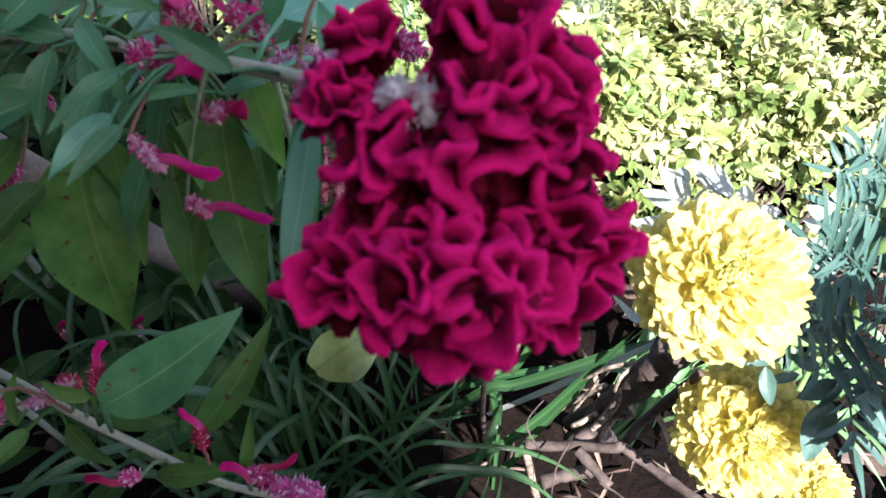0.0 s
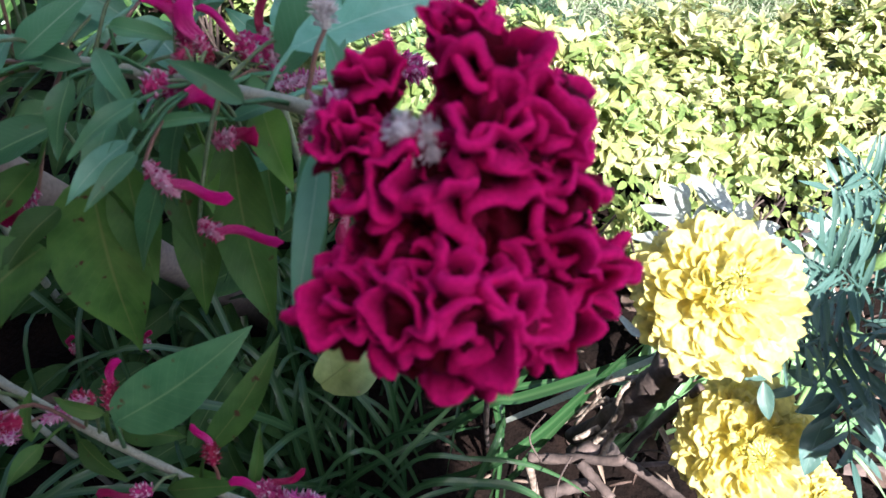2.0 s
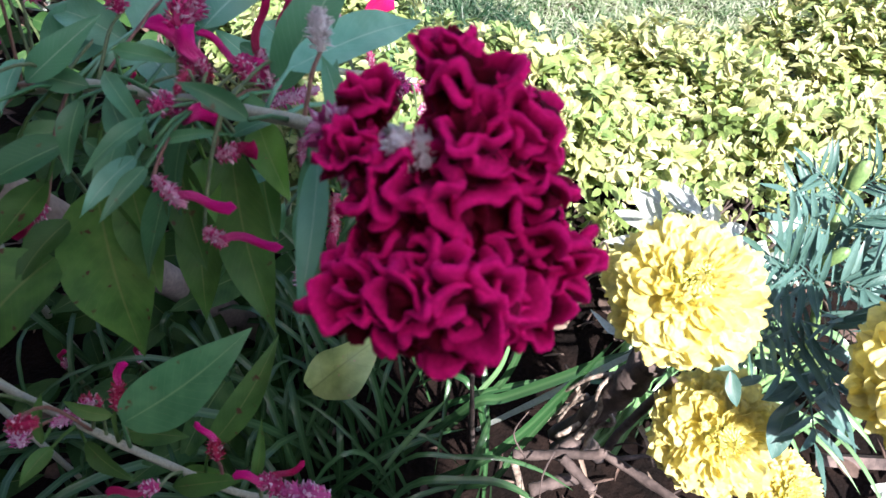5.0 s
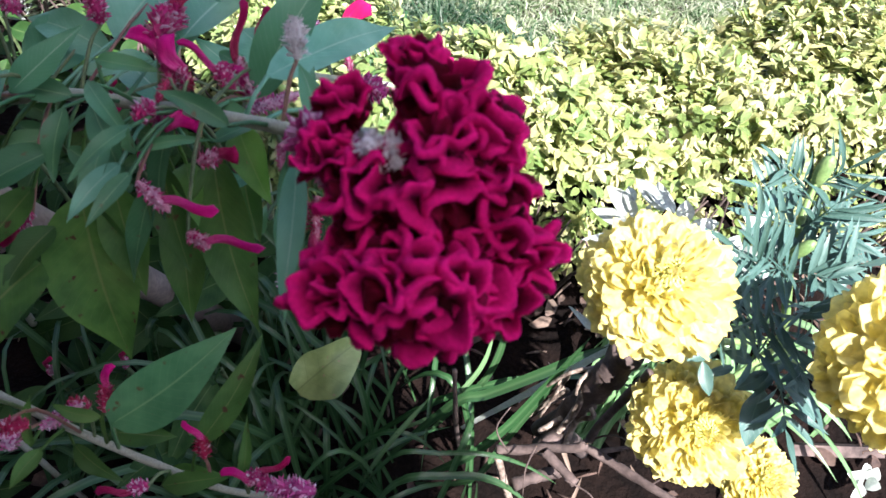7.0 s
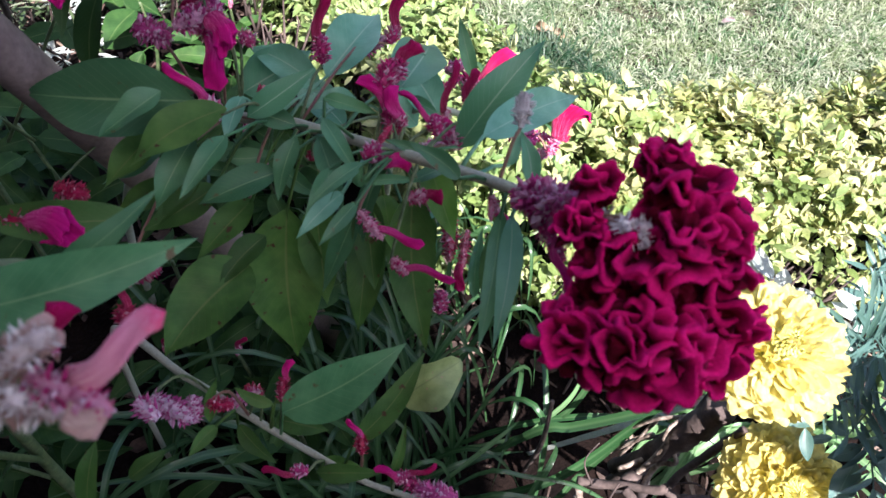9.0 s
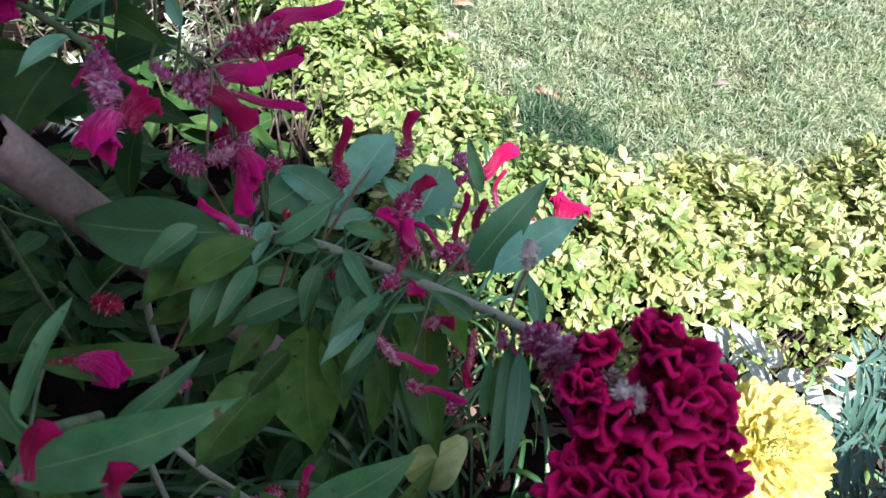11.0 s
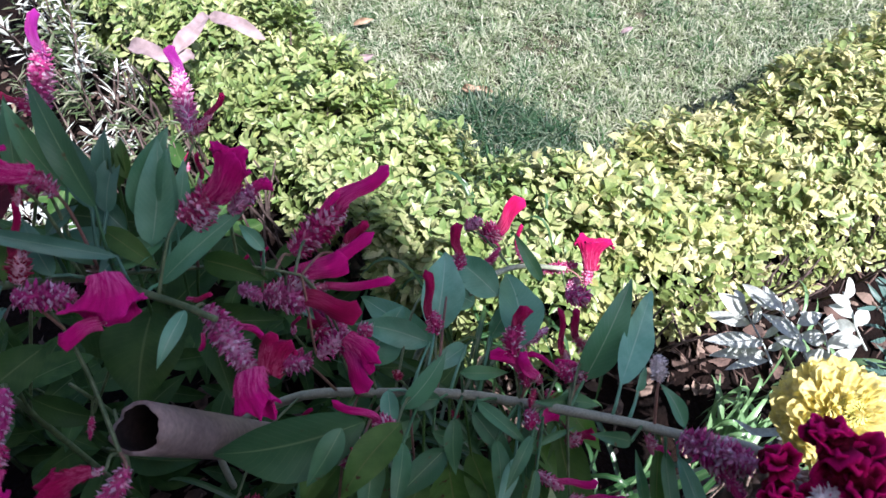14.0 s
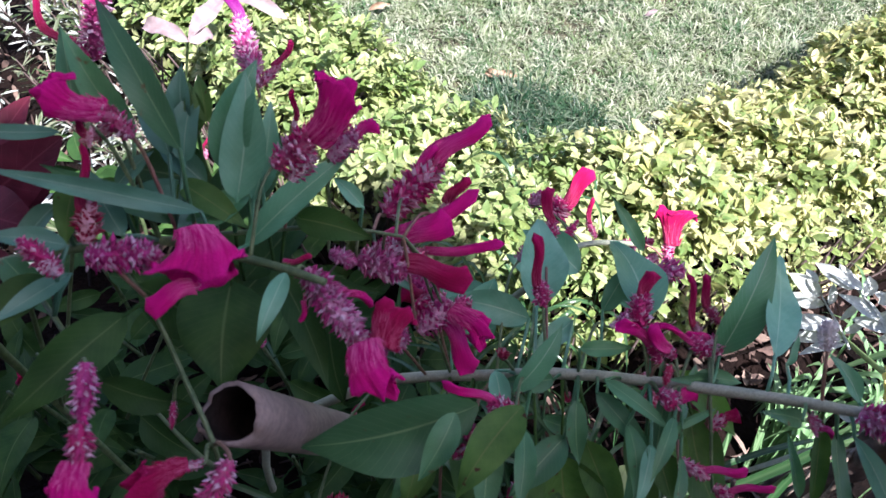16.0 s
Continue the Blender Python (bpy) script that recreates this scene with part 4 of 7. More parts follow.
def ribbon(clump, pts, width, seed, mat=None):
    """A long arching strap leaf with a channelled midline."""
    r = random.Random(seed)
    rows = len(pts) - 1
    verts, uv, faces = [], [], []
    tw = r.uniform(-0.6, 0.6)
    for i, p in enumerate(pts):
        v = i / rows
        d = (pts[min(i + 1, rows)] - pts[max(i - 1, 0)]).normalized()
        s = d.cross(Vector((0.1, -0.3, 1))).normalized()
        n = s.cross(d)
        s = (s * math.cos(tw * v) + n * math.sin(tw * v))
        w = width * 0.5 * (0.55 + 0.45 * min(1, v * 4)) * (1 if v < 0.6 else max(0.03, 1 - ((v - 0.6) / 0.4) ** 1.7))
        verts += [tuple(p - s * w + n * w * 0.35), tuple(p), tuple(p + s * w + n * w * 0.35)]
        uv += [(0, v), (0.5, v), (1, v)]
    for i in range(rows):
        for j in range(2):
            faces.append((i * 3 + j, i * 3 + j + 1, i * 3 + j + 4, i * 3 + j + 3))
    return part("strap_leaf", verts, faces, mat or STRAP, clump, uv=uv)


def bare_soil(p):
    """The stretch round the stump where only soil and crumbs show."""
    return 0.115 < p.x < 0.42 and 0.03 < p.y < 0.52 and not (p.x > 0.25 and 0.2 < p.y < 0.355)


def strap_clump(at, count, reach, height, seed, width=0.0056, mat=None, bare=True):
    r = random.Random(seed)
    # Clumps called pale carry the sunlight in their leaf colour.
    clump = thing("strap_leaf_clump", at, "clump of long arching %s green strap leaves" % ("pale" if mat else "dark"), "grassy plant", "strap-leaved clumps in the bed")
    for i in range(count):
        a = r.uniform(0, 6.283)
        k = r.uniform(0.3, 1.15)
        turn = r.uniform(-2.4, 2.4)
        foot = Vector(at) + Vector((math.cos(a), math.sin(a), 0)) * r.uniform(0, 0.13)
        h = height * r.uniform(0.6, 1.15)
        out = Vector((math.cos(a + turn), math.sin(a + turn), 0)) * reach * k
        peak, tip = foot + out * 0.45 + Vector((0, 0, h * 1.5)), foot + out * 1.05 + Vector((r.uniform(-0.03, 0.03), r.uniform(-0.03, 0.03), h * r.uniform(0.15, 0.75)))
        wide = width * r.uniform(0.6, 1.2)
        if not (bare and (bare_soil(tip) or bare_soil(peak))):
            strap(clump, foot, peak, tip, wide, seed * 1000 + i, mat)
    return clump


# ---- strap-leaved clumps and what lies among them ----
clump = strap_clump((-0.039, 0.209, 0.000), 64, 0.26, 0.26, 1, 0.0066)
strap_clump((0.054, 0.464, 0.000), 55, 0.2, 0.28, 2, 0.005)
strap_clump((-0.220, 0.235, 0.000), 20, 0.24, 0.2, 3)
strap_along(clump, [(0.020, 0.220, 0.000), (0.075, 0.207, 0.200), (0.101, 0.202, 0.235), (0.143, 0.201, 0.285), (0.168, 0.204, 0.310), (0.184, 0.203, 0.330)], 0.0090, 900)
strap_along(clump, [(0.030, 0.190, 0.000), (0.065, 0.158, 0.170), (0.092, 0.163, 0.200), (0.120, 0.178, 0.225), (0.144, 0.194, 0.265), (0.158, 0.201, 0.310), (0.166, 0.204, 0.345)], 0.0078, 901)
strap_along(clump, [(0.050, 0.190, 0.000), (0.093, 0.152, 0.150), (0.120, 0.173, 0.190), (0.145, 0.193, 0.235), (0.164, 0.206, 0.270)], 0.0055, 902)
strap_along(clump, [(0.030, 0.250, 0.000), (0.070, 0.218, 0.150), (0.087, 0.222, 0.200), (0.100, 0.230, 0.230), (0.107, 0.243, 0.250), (0.110, 0.260, 0.270)], 0.0052, 903, SUN_TINTED_STRAP)
strap_along(clump, [(0.060, 0.240, 0.000), (0.102, 0.235, 0.160), (0.112, 0.238, 0.190), (0.120, 0.248, 0.220), (0.121, 0.258, 0.240), (0.111, 0.270, 0.250)], 0.0065, 904)
strap_along(clump, [(-0.020, 0.170, 0.000), (0.017, 0.149, 0.240), (0.057, 0.148, 0.250), (0.094, 0.146, 0.250), (0.128, 0.140, 0.235), (0.156, 0.128, 0.220)], 0.0040, 906)
strap_along(clump, [(-0.010, 0.150, 0.000), (0.022, 0.134, 0.220), (0.062, 0.134, 0.235), (0.090, 0.132, 0.235), (0.115, 0.126, 0.220), (0.141, 0.111, 0.200)], 0.0062, 907)
strap_along(clump, [(-0.010, 0.190, 0.000), (0.015, 0.181, 0.160), (0.034, 0.191, 0.200), (0.054, 0.204, 0.230)], 0.0048, 908, SUN_TINTED_STRAP)
strap_along(clump, [(0.105, 0.250, 0.000), (0.185, 0.203, 0.330), (0.165, 0.213, 0.345), (0.151, 0.227, 0.350)], 0.0080, 909, PALE_LEAF)
strap_clump((0.02, 0.17, 0.0), 46, 0.24, 0.21, 11, 0.006)
strap_clump((-0.09, 0.15, 0.0), 40, 0.22, 0.19, 12, 0.0058)
strap_clump((0.315, 0.265, 0.0), 80, 0.14, 0.16, 7, 0.008, mat=SUN_TINTED_STRAP)
strap_clump((0.10, 0.41, 0.0), 22, 0.16, 0.2, 5, 0.005)
strap_clump((0.44, 0.28, 0.0), 26, 0.12, 0.07, 18, 0.009, mat=SUN_TINTED_STRAP)
low_clump = thing("strap_leaf_clump", (0.245, 0.245, 0.0), "clump of low strap leaves with sunlight put into their pale green", "grassy plant", "strap-leaved clumps in the bed")
for i in range(22):
    r = random.Random(700 + i)
    foot = Vector((0.245 + r.uniform(-0.02, 0.03), 0.235 + r.uniform(-0.02, 0.03), 0.0))
    tip = Vector((r.uniform(0.27, 0.36), r.uniform(0.28, 0.365), r.uniform(0.03, 0.11)))
    strap(low_clump, foot, foot.lerp(tip, 0.45) + Vector((0, 0, r.uniform(0.03, 0.1))), tip, r.uniform(0.006, 0.0105), 700 + i, SUN_TINTED_STRAP)
fallen = thing("fallen_leaf", (-0.059, 0.204, 0.250), "fallen yellow-green leaf caught among strap leaves", "leaf")
fv, ff, fuv = blade((-0.059, 0.204, 0.250), (-0.008, 0.237, 0.274), 0.041, 10, 0.16, 0.42, 0.22, (0.4, 0.5), 14, 4)
part("leaf_blade", fv, ff, DRY_LEAF, fallen, uv=fuv)

stump = thing("woody_stump", (0.261, 0.246, 0.000), "dead woody shrub stump with cut brown branches on soil", "stump")


def stick(points, radius, material=None, name="branch", end=0.75, seed=1):
    path = smooth_path(points, 5)
    r = random.Random(seed)
    radii = [radius * (1 - (1 - end) * i / len(path)) * r.uniform(0.88, 1.14) for i in range(len(path))]
    return part(name, *tube(path, radii, 10, 0.14, seed), material or WOOD, stump)


stick([(0.249, 0.219, 0.000), (0.172, 0.172, 0.211), (0.145, 0.153, 0.243)], 0.0085, seed=9)
stick([(0.105, 0.153, 0.237), (0.124, 0.152, 0.239), (0.143, 0.149, 0.252), (0.169, 0.145, 0.265), (0.176, 0.152, 0.294), (0.185, 0.158, 0.335), (0.192, 0.162, 0.374)], 0.0040, end=0.8, seed=2)
stick([(0.152, 0.184, 0.192), (0.172, 0.184, 0.242), (0.187, 0.190, 0.272), (0.189, 0.194, 0.310), (0.185, 0.195, 0.346)], 0.0070, end=0.95, seed=3)
stick([(0.172, 0.145, 0.265), (0.193, 0.128, 0.269), (0.211, 0.108, 0.282), (0.235, 0.090, 0.286)], 0.0040, end=0.8, seed=4)
stick([(0.141, 0.145, 0.255), (0.151, 0.133, 0.255), (0.161, 0.118, 0.259)], 0.0040, end=0.9, seed=5)
stick([(0.119, 0.128, 0.223), (0.138, 0.135, 0.218), (0.162, 0.140, 0.213)], 0.0053, end=1.0, seed=6)
stick([(0.110, 0.147, 0.211), (0.114, 0.135, 0.203), (0.117, 0.111, 0.213)], 0.0025, PALE_WOOD, end=0.8, seed=7)
stick([(0.145, 0.170, 0.229), (0.164, 0.177, 0.249), (0.180, 0.185, 0.267), (0.186, 0.185, 0.304)], 0.0026, PALE_WOOD, end=0.7, seed=8)
stick([(0.164, 0.155, 0.235), (0.171, 0.169, 0.256), (0.180, 0.166, 0.273), (0.176, 0.172, 0.282)], 0.0028, PALE_WOOD, end=0.6, seed=10)
stick([(0.186, 0.163, 0.350), (0.195, 0.146, 0.328), (0.195, 0.131, 0.295)], 0.0009, end=0.6, seed=11)
stick([(0.189, 0.147, 0.244), (0.222, 0.149, 0.250), (0.245, 0.155, 0.257), (0.282, 0.151, 0.235)], 0.0021, end=0.6, seed=12)
stick([(0.193, 0.167, 0.294), (0.207, 0.170, 0.309), (0.230, 0.168, 0.299)], 0.0008, end=0.5, seed=30)
stick([(0.180, 0.179, 0.300), (0.203, 0.189, 0.321), (0.215, 0.206, 0.321)], 0.0008, end=0.5, seed=31)
stick([(0.206, 0.178, 0.302), (0.220, 0.173, 0.313), (0.242, 0.164, 0.298)], 0.0008, end=0.5, seed=32)
stick([(0.109, 0.142, 0.267), (0.098, 0.155, 0.285), (0.111, 0.172, 0.286)], 0.0008, end=0.5, seed=33)
stick([(0.219, 0.113, 0.263), (0.233, 0.117, 0.279), (0.257, 0.115, 0.268)], 0.0008, end=0.5, seed=34)
stick([(0.153, 0.121, 0.259), (0.168, 0.109, 0.265), (0.180, 0.101, 0.249)], 0.0008, end=0.5, seed=35)
stick([(0.171, 0.146, 0.277), (0.189, 0.145, 0.291), (0.215, 0.136, 0.276)], 0.0008, end=0.5, seed=36)
stick([(0.131, 0.145, 0.271), (0.120, 0.127, 0.271), (0.120, 0.112, 0.249)], 0.0008, end=0.5, seed=37)
stick([(0.146, 0.200, 0.178), (0.178, 0.209, 0.211), (0.207, 0.204, 0.235)], 0.0031, end=0.6, seed=13)
stick([(0.190, 0.189, 0.350), (0.181, 0.181, 0.320), (0.175, 0.180, 0.285), (0.169, 0.180, 0.240), (0.158, 0.172, 0.180)], 0.0125, end=0.7, seed=40)
stick([(0.178, 0.192, 0.315), (0.157, 0.193, 0.300), (0.145, 0.196, 0.260)], 0.002, PALE_WOOD, end=0.6, seed=41)
stick([(0.169, 0.180, 0.300), (0.165, 0.171, 0.275), (0.157, 0.164, 0.240)], 0.0036, PALE_WOOD, end=0.7, seed=42)
stick([(0.162, 0.189, 0.275), (0.148, 0.191, 0.230), (0.133, 0.186, 0.200)], 0.0024, PALE_WOOD, end=0.5, seed=43)
stick([(0.162, 0.198, 0.295), (0.154, 0.189, 0.270), (0.147, 0.183, 0.230)], 0.002, PALE_WOOD, end=0.6, seed=44)
stick([(0.179, 0.192, 0.325), (0.164, 0.184, 0.310), (0.162, 0.177, 0.295)], 0.0024, PALE_WOOD, end=0.5, seed=46)
stick([(0.105, 0.147, 0.240), (0.112, 0.133, 0.220), (0.121, 0.121, 0.190)], 0.0035, PALE_WOOD, end=0.9, seed=45)
twig = thing("dry_twig", (0.105, 0.230, 0.000), "thin dry brown twig stuck upright in soil", "twig")
part("stalk", *tube(smooth_path([(0.105, 0.230, 0.000), (0.074, 0.184, 0.230), (0.066, 0.195, 0.307)]), [0.0024] * 8 + [0.002] * 5, 7, 0.2, 3), WOOD, twig)

# ---- marigolds ----
marigolds = thing("marigold_plant", (0.492, 0.328, 0.000), "marigold plant with pale yellow double blooms and feathery leaves", "flowering plant")
heads = []
heads.append(marigold(marigolds, (0.172, 0.182, 0.462), (-0.095, -0.233, 0.968), 0.0465, 1, 0.78))
heads.append(marigold(marigolds, (0.221, 0.131, 0.358), (-0.088, -0.521, 0.849), 0.0445, 2, 0.72))
heads.append(marigold(marigolds, (0.272, 0.106, 0.515), (-0.224, -0.361, 0.905), 0.0475, 3, 0.78))
heads.append(marigold(marigolds, (0.322, 0.119, 0.244), (0.302, -0.302, 0.905), 0.0360, 4, 0.40))

axis = smooth_path([(0.492, 0.328, 0.000), (0.338, 0.216, 0.308), (0.301, 0.235, 0.410), (0.311, 0.269, 0.445)])
part("stem", *tube(axis, [0.0045 - 0.002 * i / len(axis) for i in range(len(axis))], 8), MARI_STEM, marigolds)
for h in heads:
    low = nearest_on(axis[: len(axis) // 2 + 4], h + Vector((0, 0, -0.2)))
    part("stem", *tube(smooth_path([low, low.lerp(h, 0.5) + Vector((0, 0, -0.03)), h]), [0.003] * 7 + [0.0026] * 6, 8), MARI_STEM, marigolds)


def bud(at, way, size):
    at, way = Vector(at), Vector(way).normalized()
    low = nearest_on(axis, at - way * 0.03)
    body = part("flower_bud", *tube([at - way * size * 1.6, at - way * size * 0.9, at - way * size * 0.2, at + way * size * 0.5, at + way * size * 0.9], [size * 0.25, size * 0.42, size * 0.5, size * 0.42, size * 0.15], 10, 0.1), MARI_STEM, marigolds, "closed green flower bud")
    part("stem", *tube(smooth_path([low, low.lerp(at, 0.6) - Vector((0, 0, 0.004)), at - way * size]), [0.0018] * 13, 7), MARI_STEM, marigolds)
    return body


bud((0.313, 0.274, 0.461), (0.002, 0.009, 0.030), 0.011)
bud((0.287, 0.218, 0.445), (0.016, -0.000, 0.038), 0.009)

mv, mf, muv = compound_leaf((0.299, 0.238, 0.412), (0.328, 0.239, 0.440), 6, 0.033, 0.0036, -12, 0.06, 2)
part("leaf", mv, mf, MARI_LEAF, marigolds, uv=muv)
mv, mf, muv = compound_leaf((0.289, 0.218, 0.422), (0.227, 0.192, 0.445), 6, 0.039, 0.0042, 12, 0.06, 3)
part("leaf", mv, mf, MARI_LEAF, marigolds, uv=muv)
mv, mf, muv = compound_leaf((0.289, 0.215, 0.420), (0.301, 0.193, 0.443), 6, 0.027, 0.0048, -12, 0.06, 4)
part("leaf", mv, mf, MARI_LEAF, marigolds, uv=muv)
mv, mf, muv = compound_leaf((0.281, 0.202, 0.411), (0.235, 0.178, 0.425), 6, 0.033, 0.0030, 12, 0.06, 5)
part("leaf", mv, mf, MARI_LEAF, marigolds, uv=muv)
mv, mf, muv = compound_leaf((0.285, 0.199, 0.409), (0.297, 0.165, 0.425), 6, 0.039, 0.0036, -12, 0.06, 6)
part("leaf", mv, mf, MARI_LEAF, marigolds, uv=muv)
mv, mf, muv = compound_leaf((0.313, 0.268, 0.433), (0.266, 0.266, 0.449), 6, 0.027, 0.0042, 12, 0.06, 7)
part("leaf", mv, mf, MARI_LEAF, marigolds, uv=muv)
mv, mf, muv = compound_leaf((0.313, 0.268, 0.433), (0.353, 0.239, 0.419), 6, 0.033, 0.0048, -12, 0.06, 8)
part("leaf", mv, mf, MARI_LEAF, marigolds, uv=muv)
mv, mf, muv = compound_leaf((0.317, 0.275, 0.438), (0.328, 0.272, 0.461), 6, 0.039, 0.0030, 12, 0.06, 9)
part("leaf", mv, mf, MARI_LEAF, marigolds, uv=muv)
mv, mf, muv = compound_leaf((0.313, 0.272, 0.435), (0.282, 0.278, 0.459), 6, 0.027, 0.0036, -12, 0.06, 10)
part("leaf", mv, mf, MARI_LEAF, marigolds, uv=muv)
mv, mf, muv = compound_leaf((0.281, 0.189, 0.402), (0.241, 0.149, 0.419), 6, 0.033, 0.0042, 12, 0.06, 11)
part("leaf", mv, mf, MARI_LEAF, marigolds, uv=muv)
mv, mf, muv = compound_leaf((0.281, 0.186, 0.400), (0.279, 0.139, 0.406), 6, 0.039, 0.0048, -12, 0.06, 12)
part("leaf", mv, mf, MARI_LEAF, marigolds, uv=muv)
mv, mf, muv = compound_leaf((0.259, 0.181, 0.418), (0.206, 0.155, 0.442), 6, 0.027, 0.0030, 12, 0.06, 13)
part("leaf", mv, mf, MARI_LEAF, marigolds, uv=muv)
mv, mf, muv = compound_leaf((0.289, 0.209, 0.416), (0.245, 0.209, 0.458), 6, 0.033, 0.0036, -12, 0.06, 14)
part("leaf", mv, mf, MARI_LEAF, marigolds, uv=muv)
mv, mf, muv = compound_leaf((0.297, 0.241, 0.437), (0.301, 0.236, 0.470), 6, 0.039, 0.0042, 12, 0.06, 15)
part("leaf", mv, mf, MARI_LEAF, marigolds, uv=muv)
mv, mf, muv = compound_leaf((0.293, 0.241, 0.437), (0.246, 0.233, 0.462), 6, 0.027, 0.0048, -12, 0.06, 16)
part("leaf", mv, mf, MARI_LEAF, marigolds, uv=muv)
mv, mf, muv = compound_leaf((0.268, 0.176, 0.428), (0.268, 0.168, 0.459), 6, 0.033, 0.0030, 12, 0.06, 17)
part("leaf", mv, mf, MARI_LEAF, marigolds, uv=muv)
mv, mf, muv = compound_leaf((0.263, 0.206, 0.435), (0.225, 0.205, 0.465), 6, 0.039, 0.0036, -12, 0.06, 18)
part("leaf", mv, mf, MARI_LEAF, marigolds, uv=muv)
mv, mf, muv = compound_leaf((0.329, 0.255, 0.402), (0.356, 0.227, 0.400), 6, 0.027, 0.0042, 12, 0.06, 19)
part("leaf", mv, mf, MARI_LEAF, marigolds, uv=muv)
mv, mf, muv = compound_leaf((0.268, 0.166, 0.398), (0.262, 0.112, 0.398), 6, 0.033, 0.0048, -12, 0.06, 20)
part("leaf", mv, mf, MARI_LEAF, marigolds, uv=muv)
mv, mf, muv = compound_leaf((0.310, 0.244, 0.417), (0.272, 0.249, 0.436), 6, 0.032, 0.0030, 12, 0.06, 21)
part("leaf", mv, mf, MARI_LEAF, marigolds, uv=muv)
mv, mf, muv = compound_leaf((0.296, 0.233, 0.409), (0.315, 0.227, 0.434), 6, 0.027, 0.0036, -12, 0.06, 22)
part("leaf", mv, mf, MARI_LEAF, marigolds, uv=muv)
mv, mf, muv = compound_leaf((0.297, 0.218, 0.423), (0.234, 0.193, 0.424), 6, 0.033, 0.0042, 12, 0.06, 23)
part("leaf", mv, mf, MARI_LEAF, marigolds, uv=muv)
mv, mf, muv = compound_leaf((0.287, 0.208, 0.415), (0.315, 0.201, 0.450), 6, 0.039, 0.0048, -12, 0.06, 24)
part("leaf", mv, mf, MARI_LEAF, marigolds, uv=muv)
bv, bf, buv = blade((0.199, 0.142, 0.438), (0.203, 0.124, 0.427), 0.0088, 15, 0.05, 0.15, 0.05, (0.7, 0.9), 8, 0)
part("leaflet", bv, bf, MARI_LEAF, marigolds, uv=buv)
bv, bf, buv = blade((0.223, 0.142, 0.428), (0.204, 0.139, 0.424), 0.0070, -15, 0.05, 0.15, 0.05, (0.7, 0.9), 8, 1)
part("leaflet", bv, bf, MARI_LEAF, marigolds, uv=buv)
bv, bf, buv = blade((0.253, 0.137, 0.403), (0.241, 0.106, 0.382), 0.0175, 15, 0.05, 0.15, 0.05, (0.7, 0.9), 8, 2)
part("leaflet", bv, bf, MARI_LEAF, marigolds, uv=buv)
bv, bf, buv = blade((0.280, 0.150, 0.388), (0.299, 0.123, 0.374), 0.0160, -15, 0.05, 0.15, 0.05, (0.7, 0.9), 8, 3)
part("leaflet", bv, bf, MARI_LEAF, marigolds, uv=buv)
bv, bf, buv = blade((0.256, 0.146, 0.409), (0.234, 0.138, 0.401), 0.0109, 15, 0.05, 0.15, 0.05, (0.7, 0.9), 8, 4)
part("leaflet", bv, bf, MARI_LEAF, marigolds, uv=buv)
bv, bf, buv = blade((0.240, 0.148, 0.421), (0.222, 0.155, 0.424), 0.0086, -15, 0.05, 0.15, 0.05, (0.7, 0.9), 8, 5)
part("leaflet", bv, bf, MARI_LEAF, marigolds, uv=buv)
bv, bf, buv = blade((0.213, 0.150, 0.432), (0.194, 0.147, 0.427), 0.0070, 15, 0.05, 0.15, 0.05, (0.7, 0.9), 8, 6)
part("leaflet", bv, bf, MARI_LEAF, marigolds, uv=buv)
bv, bf, buv = blade((0.277, 0.155, 0.404), (0.284, 0.129, 0.389), 0.0134, -15, 0.05, 0.15, 0.05, (0.7, 0.9), 8, 7)
part("leaflet", bv, bf, MARI_LEAF, marigolds, uv=buv)

silver = thing("silver_leaved_plant", (0.460, 0.431, 0.000), "small plant with long pale silvery pinnate leaves", "plant", "silver-leaved plants")


def frond(plant, rachis, leaflets):
    """A pinnate leaf: a thin rachis and its separate pointed leaflets."""
    path = smooth_path(rachis, 4)
    leaf = part("leaf", *tube(path, [0.0014 - 0.0008 * i / len(path) for i in range(len(path))], 6), PALE_LEAF, plant)
    for i, (a, b, w) in enumerate(leaflets):
        lv, lf, luv = blade(a, b, w, (i * 37) % 50 - 25, 0.05, 0.16, 0.05, (0.7, 0.95), 10, i)
        part("leaflet", lv, lf, PALE_LEAF, leaf, uv=luv)


frond(silver, [(0.253, 0.289, 0.283), (0.252, 0.312, 0.289), (0.247, 0.338, 0.297), (0.245, 0.361, 0.304)], [
    ((0.246, 0.336, 0.296), (0.209, 0.363, 0.287), 0.0153),
    ((0.248, 0.309, 0.297), (0.198, 0.336, 0.276), 0.0173),
    ((0.253, 0.303, 0.284), (0.200, 0.321, 0.268), 0.0140),
    ((0.246, 0.346, 0.298), (0.220, 0.373, 0.309), 0.0180),
    ((0.252, 0.317, 0.295), (0.272, 0.327, 0.315), 0.0113),
    ((0.253, 0.305, 0.290), (0.274, 0.310, 0.304), 0.0100),
    ((0.244, 0.332, 0.304), (0.254, 0.349, 0.314), 0.0100),
    ((0.242, 0.355, 0.309), (0.241, 0.374, 0.308), 0.0093),
    ((0.252, 0.296, 0.283), (0.207, 0.300, 0.271), 0.0106),
])
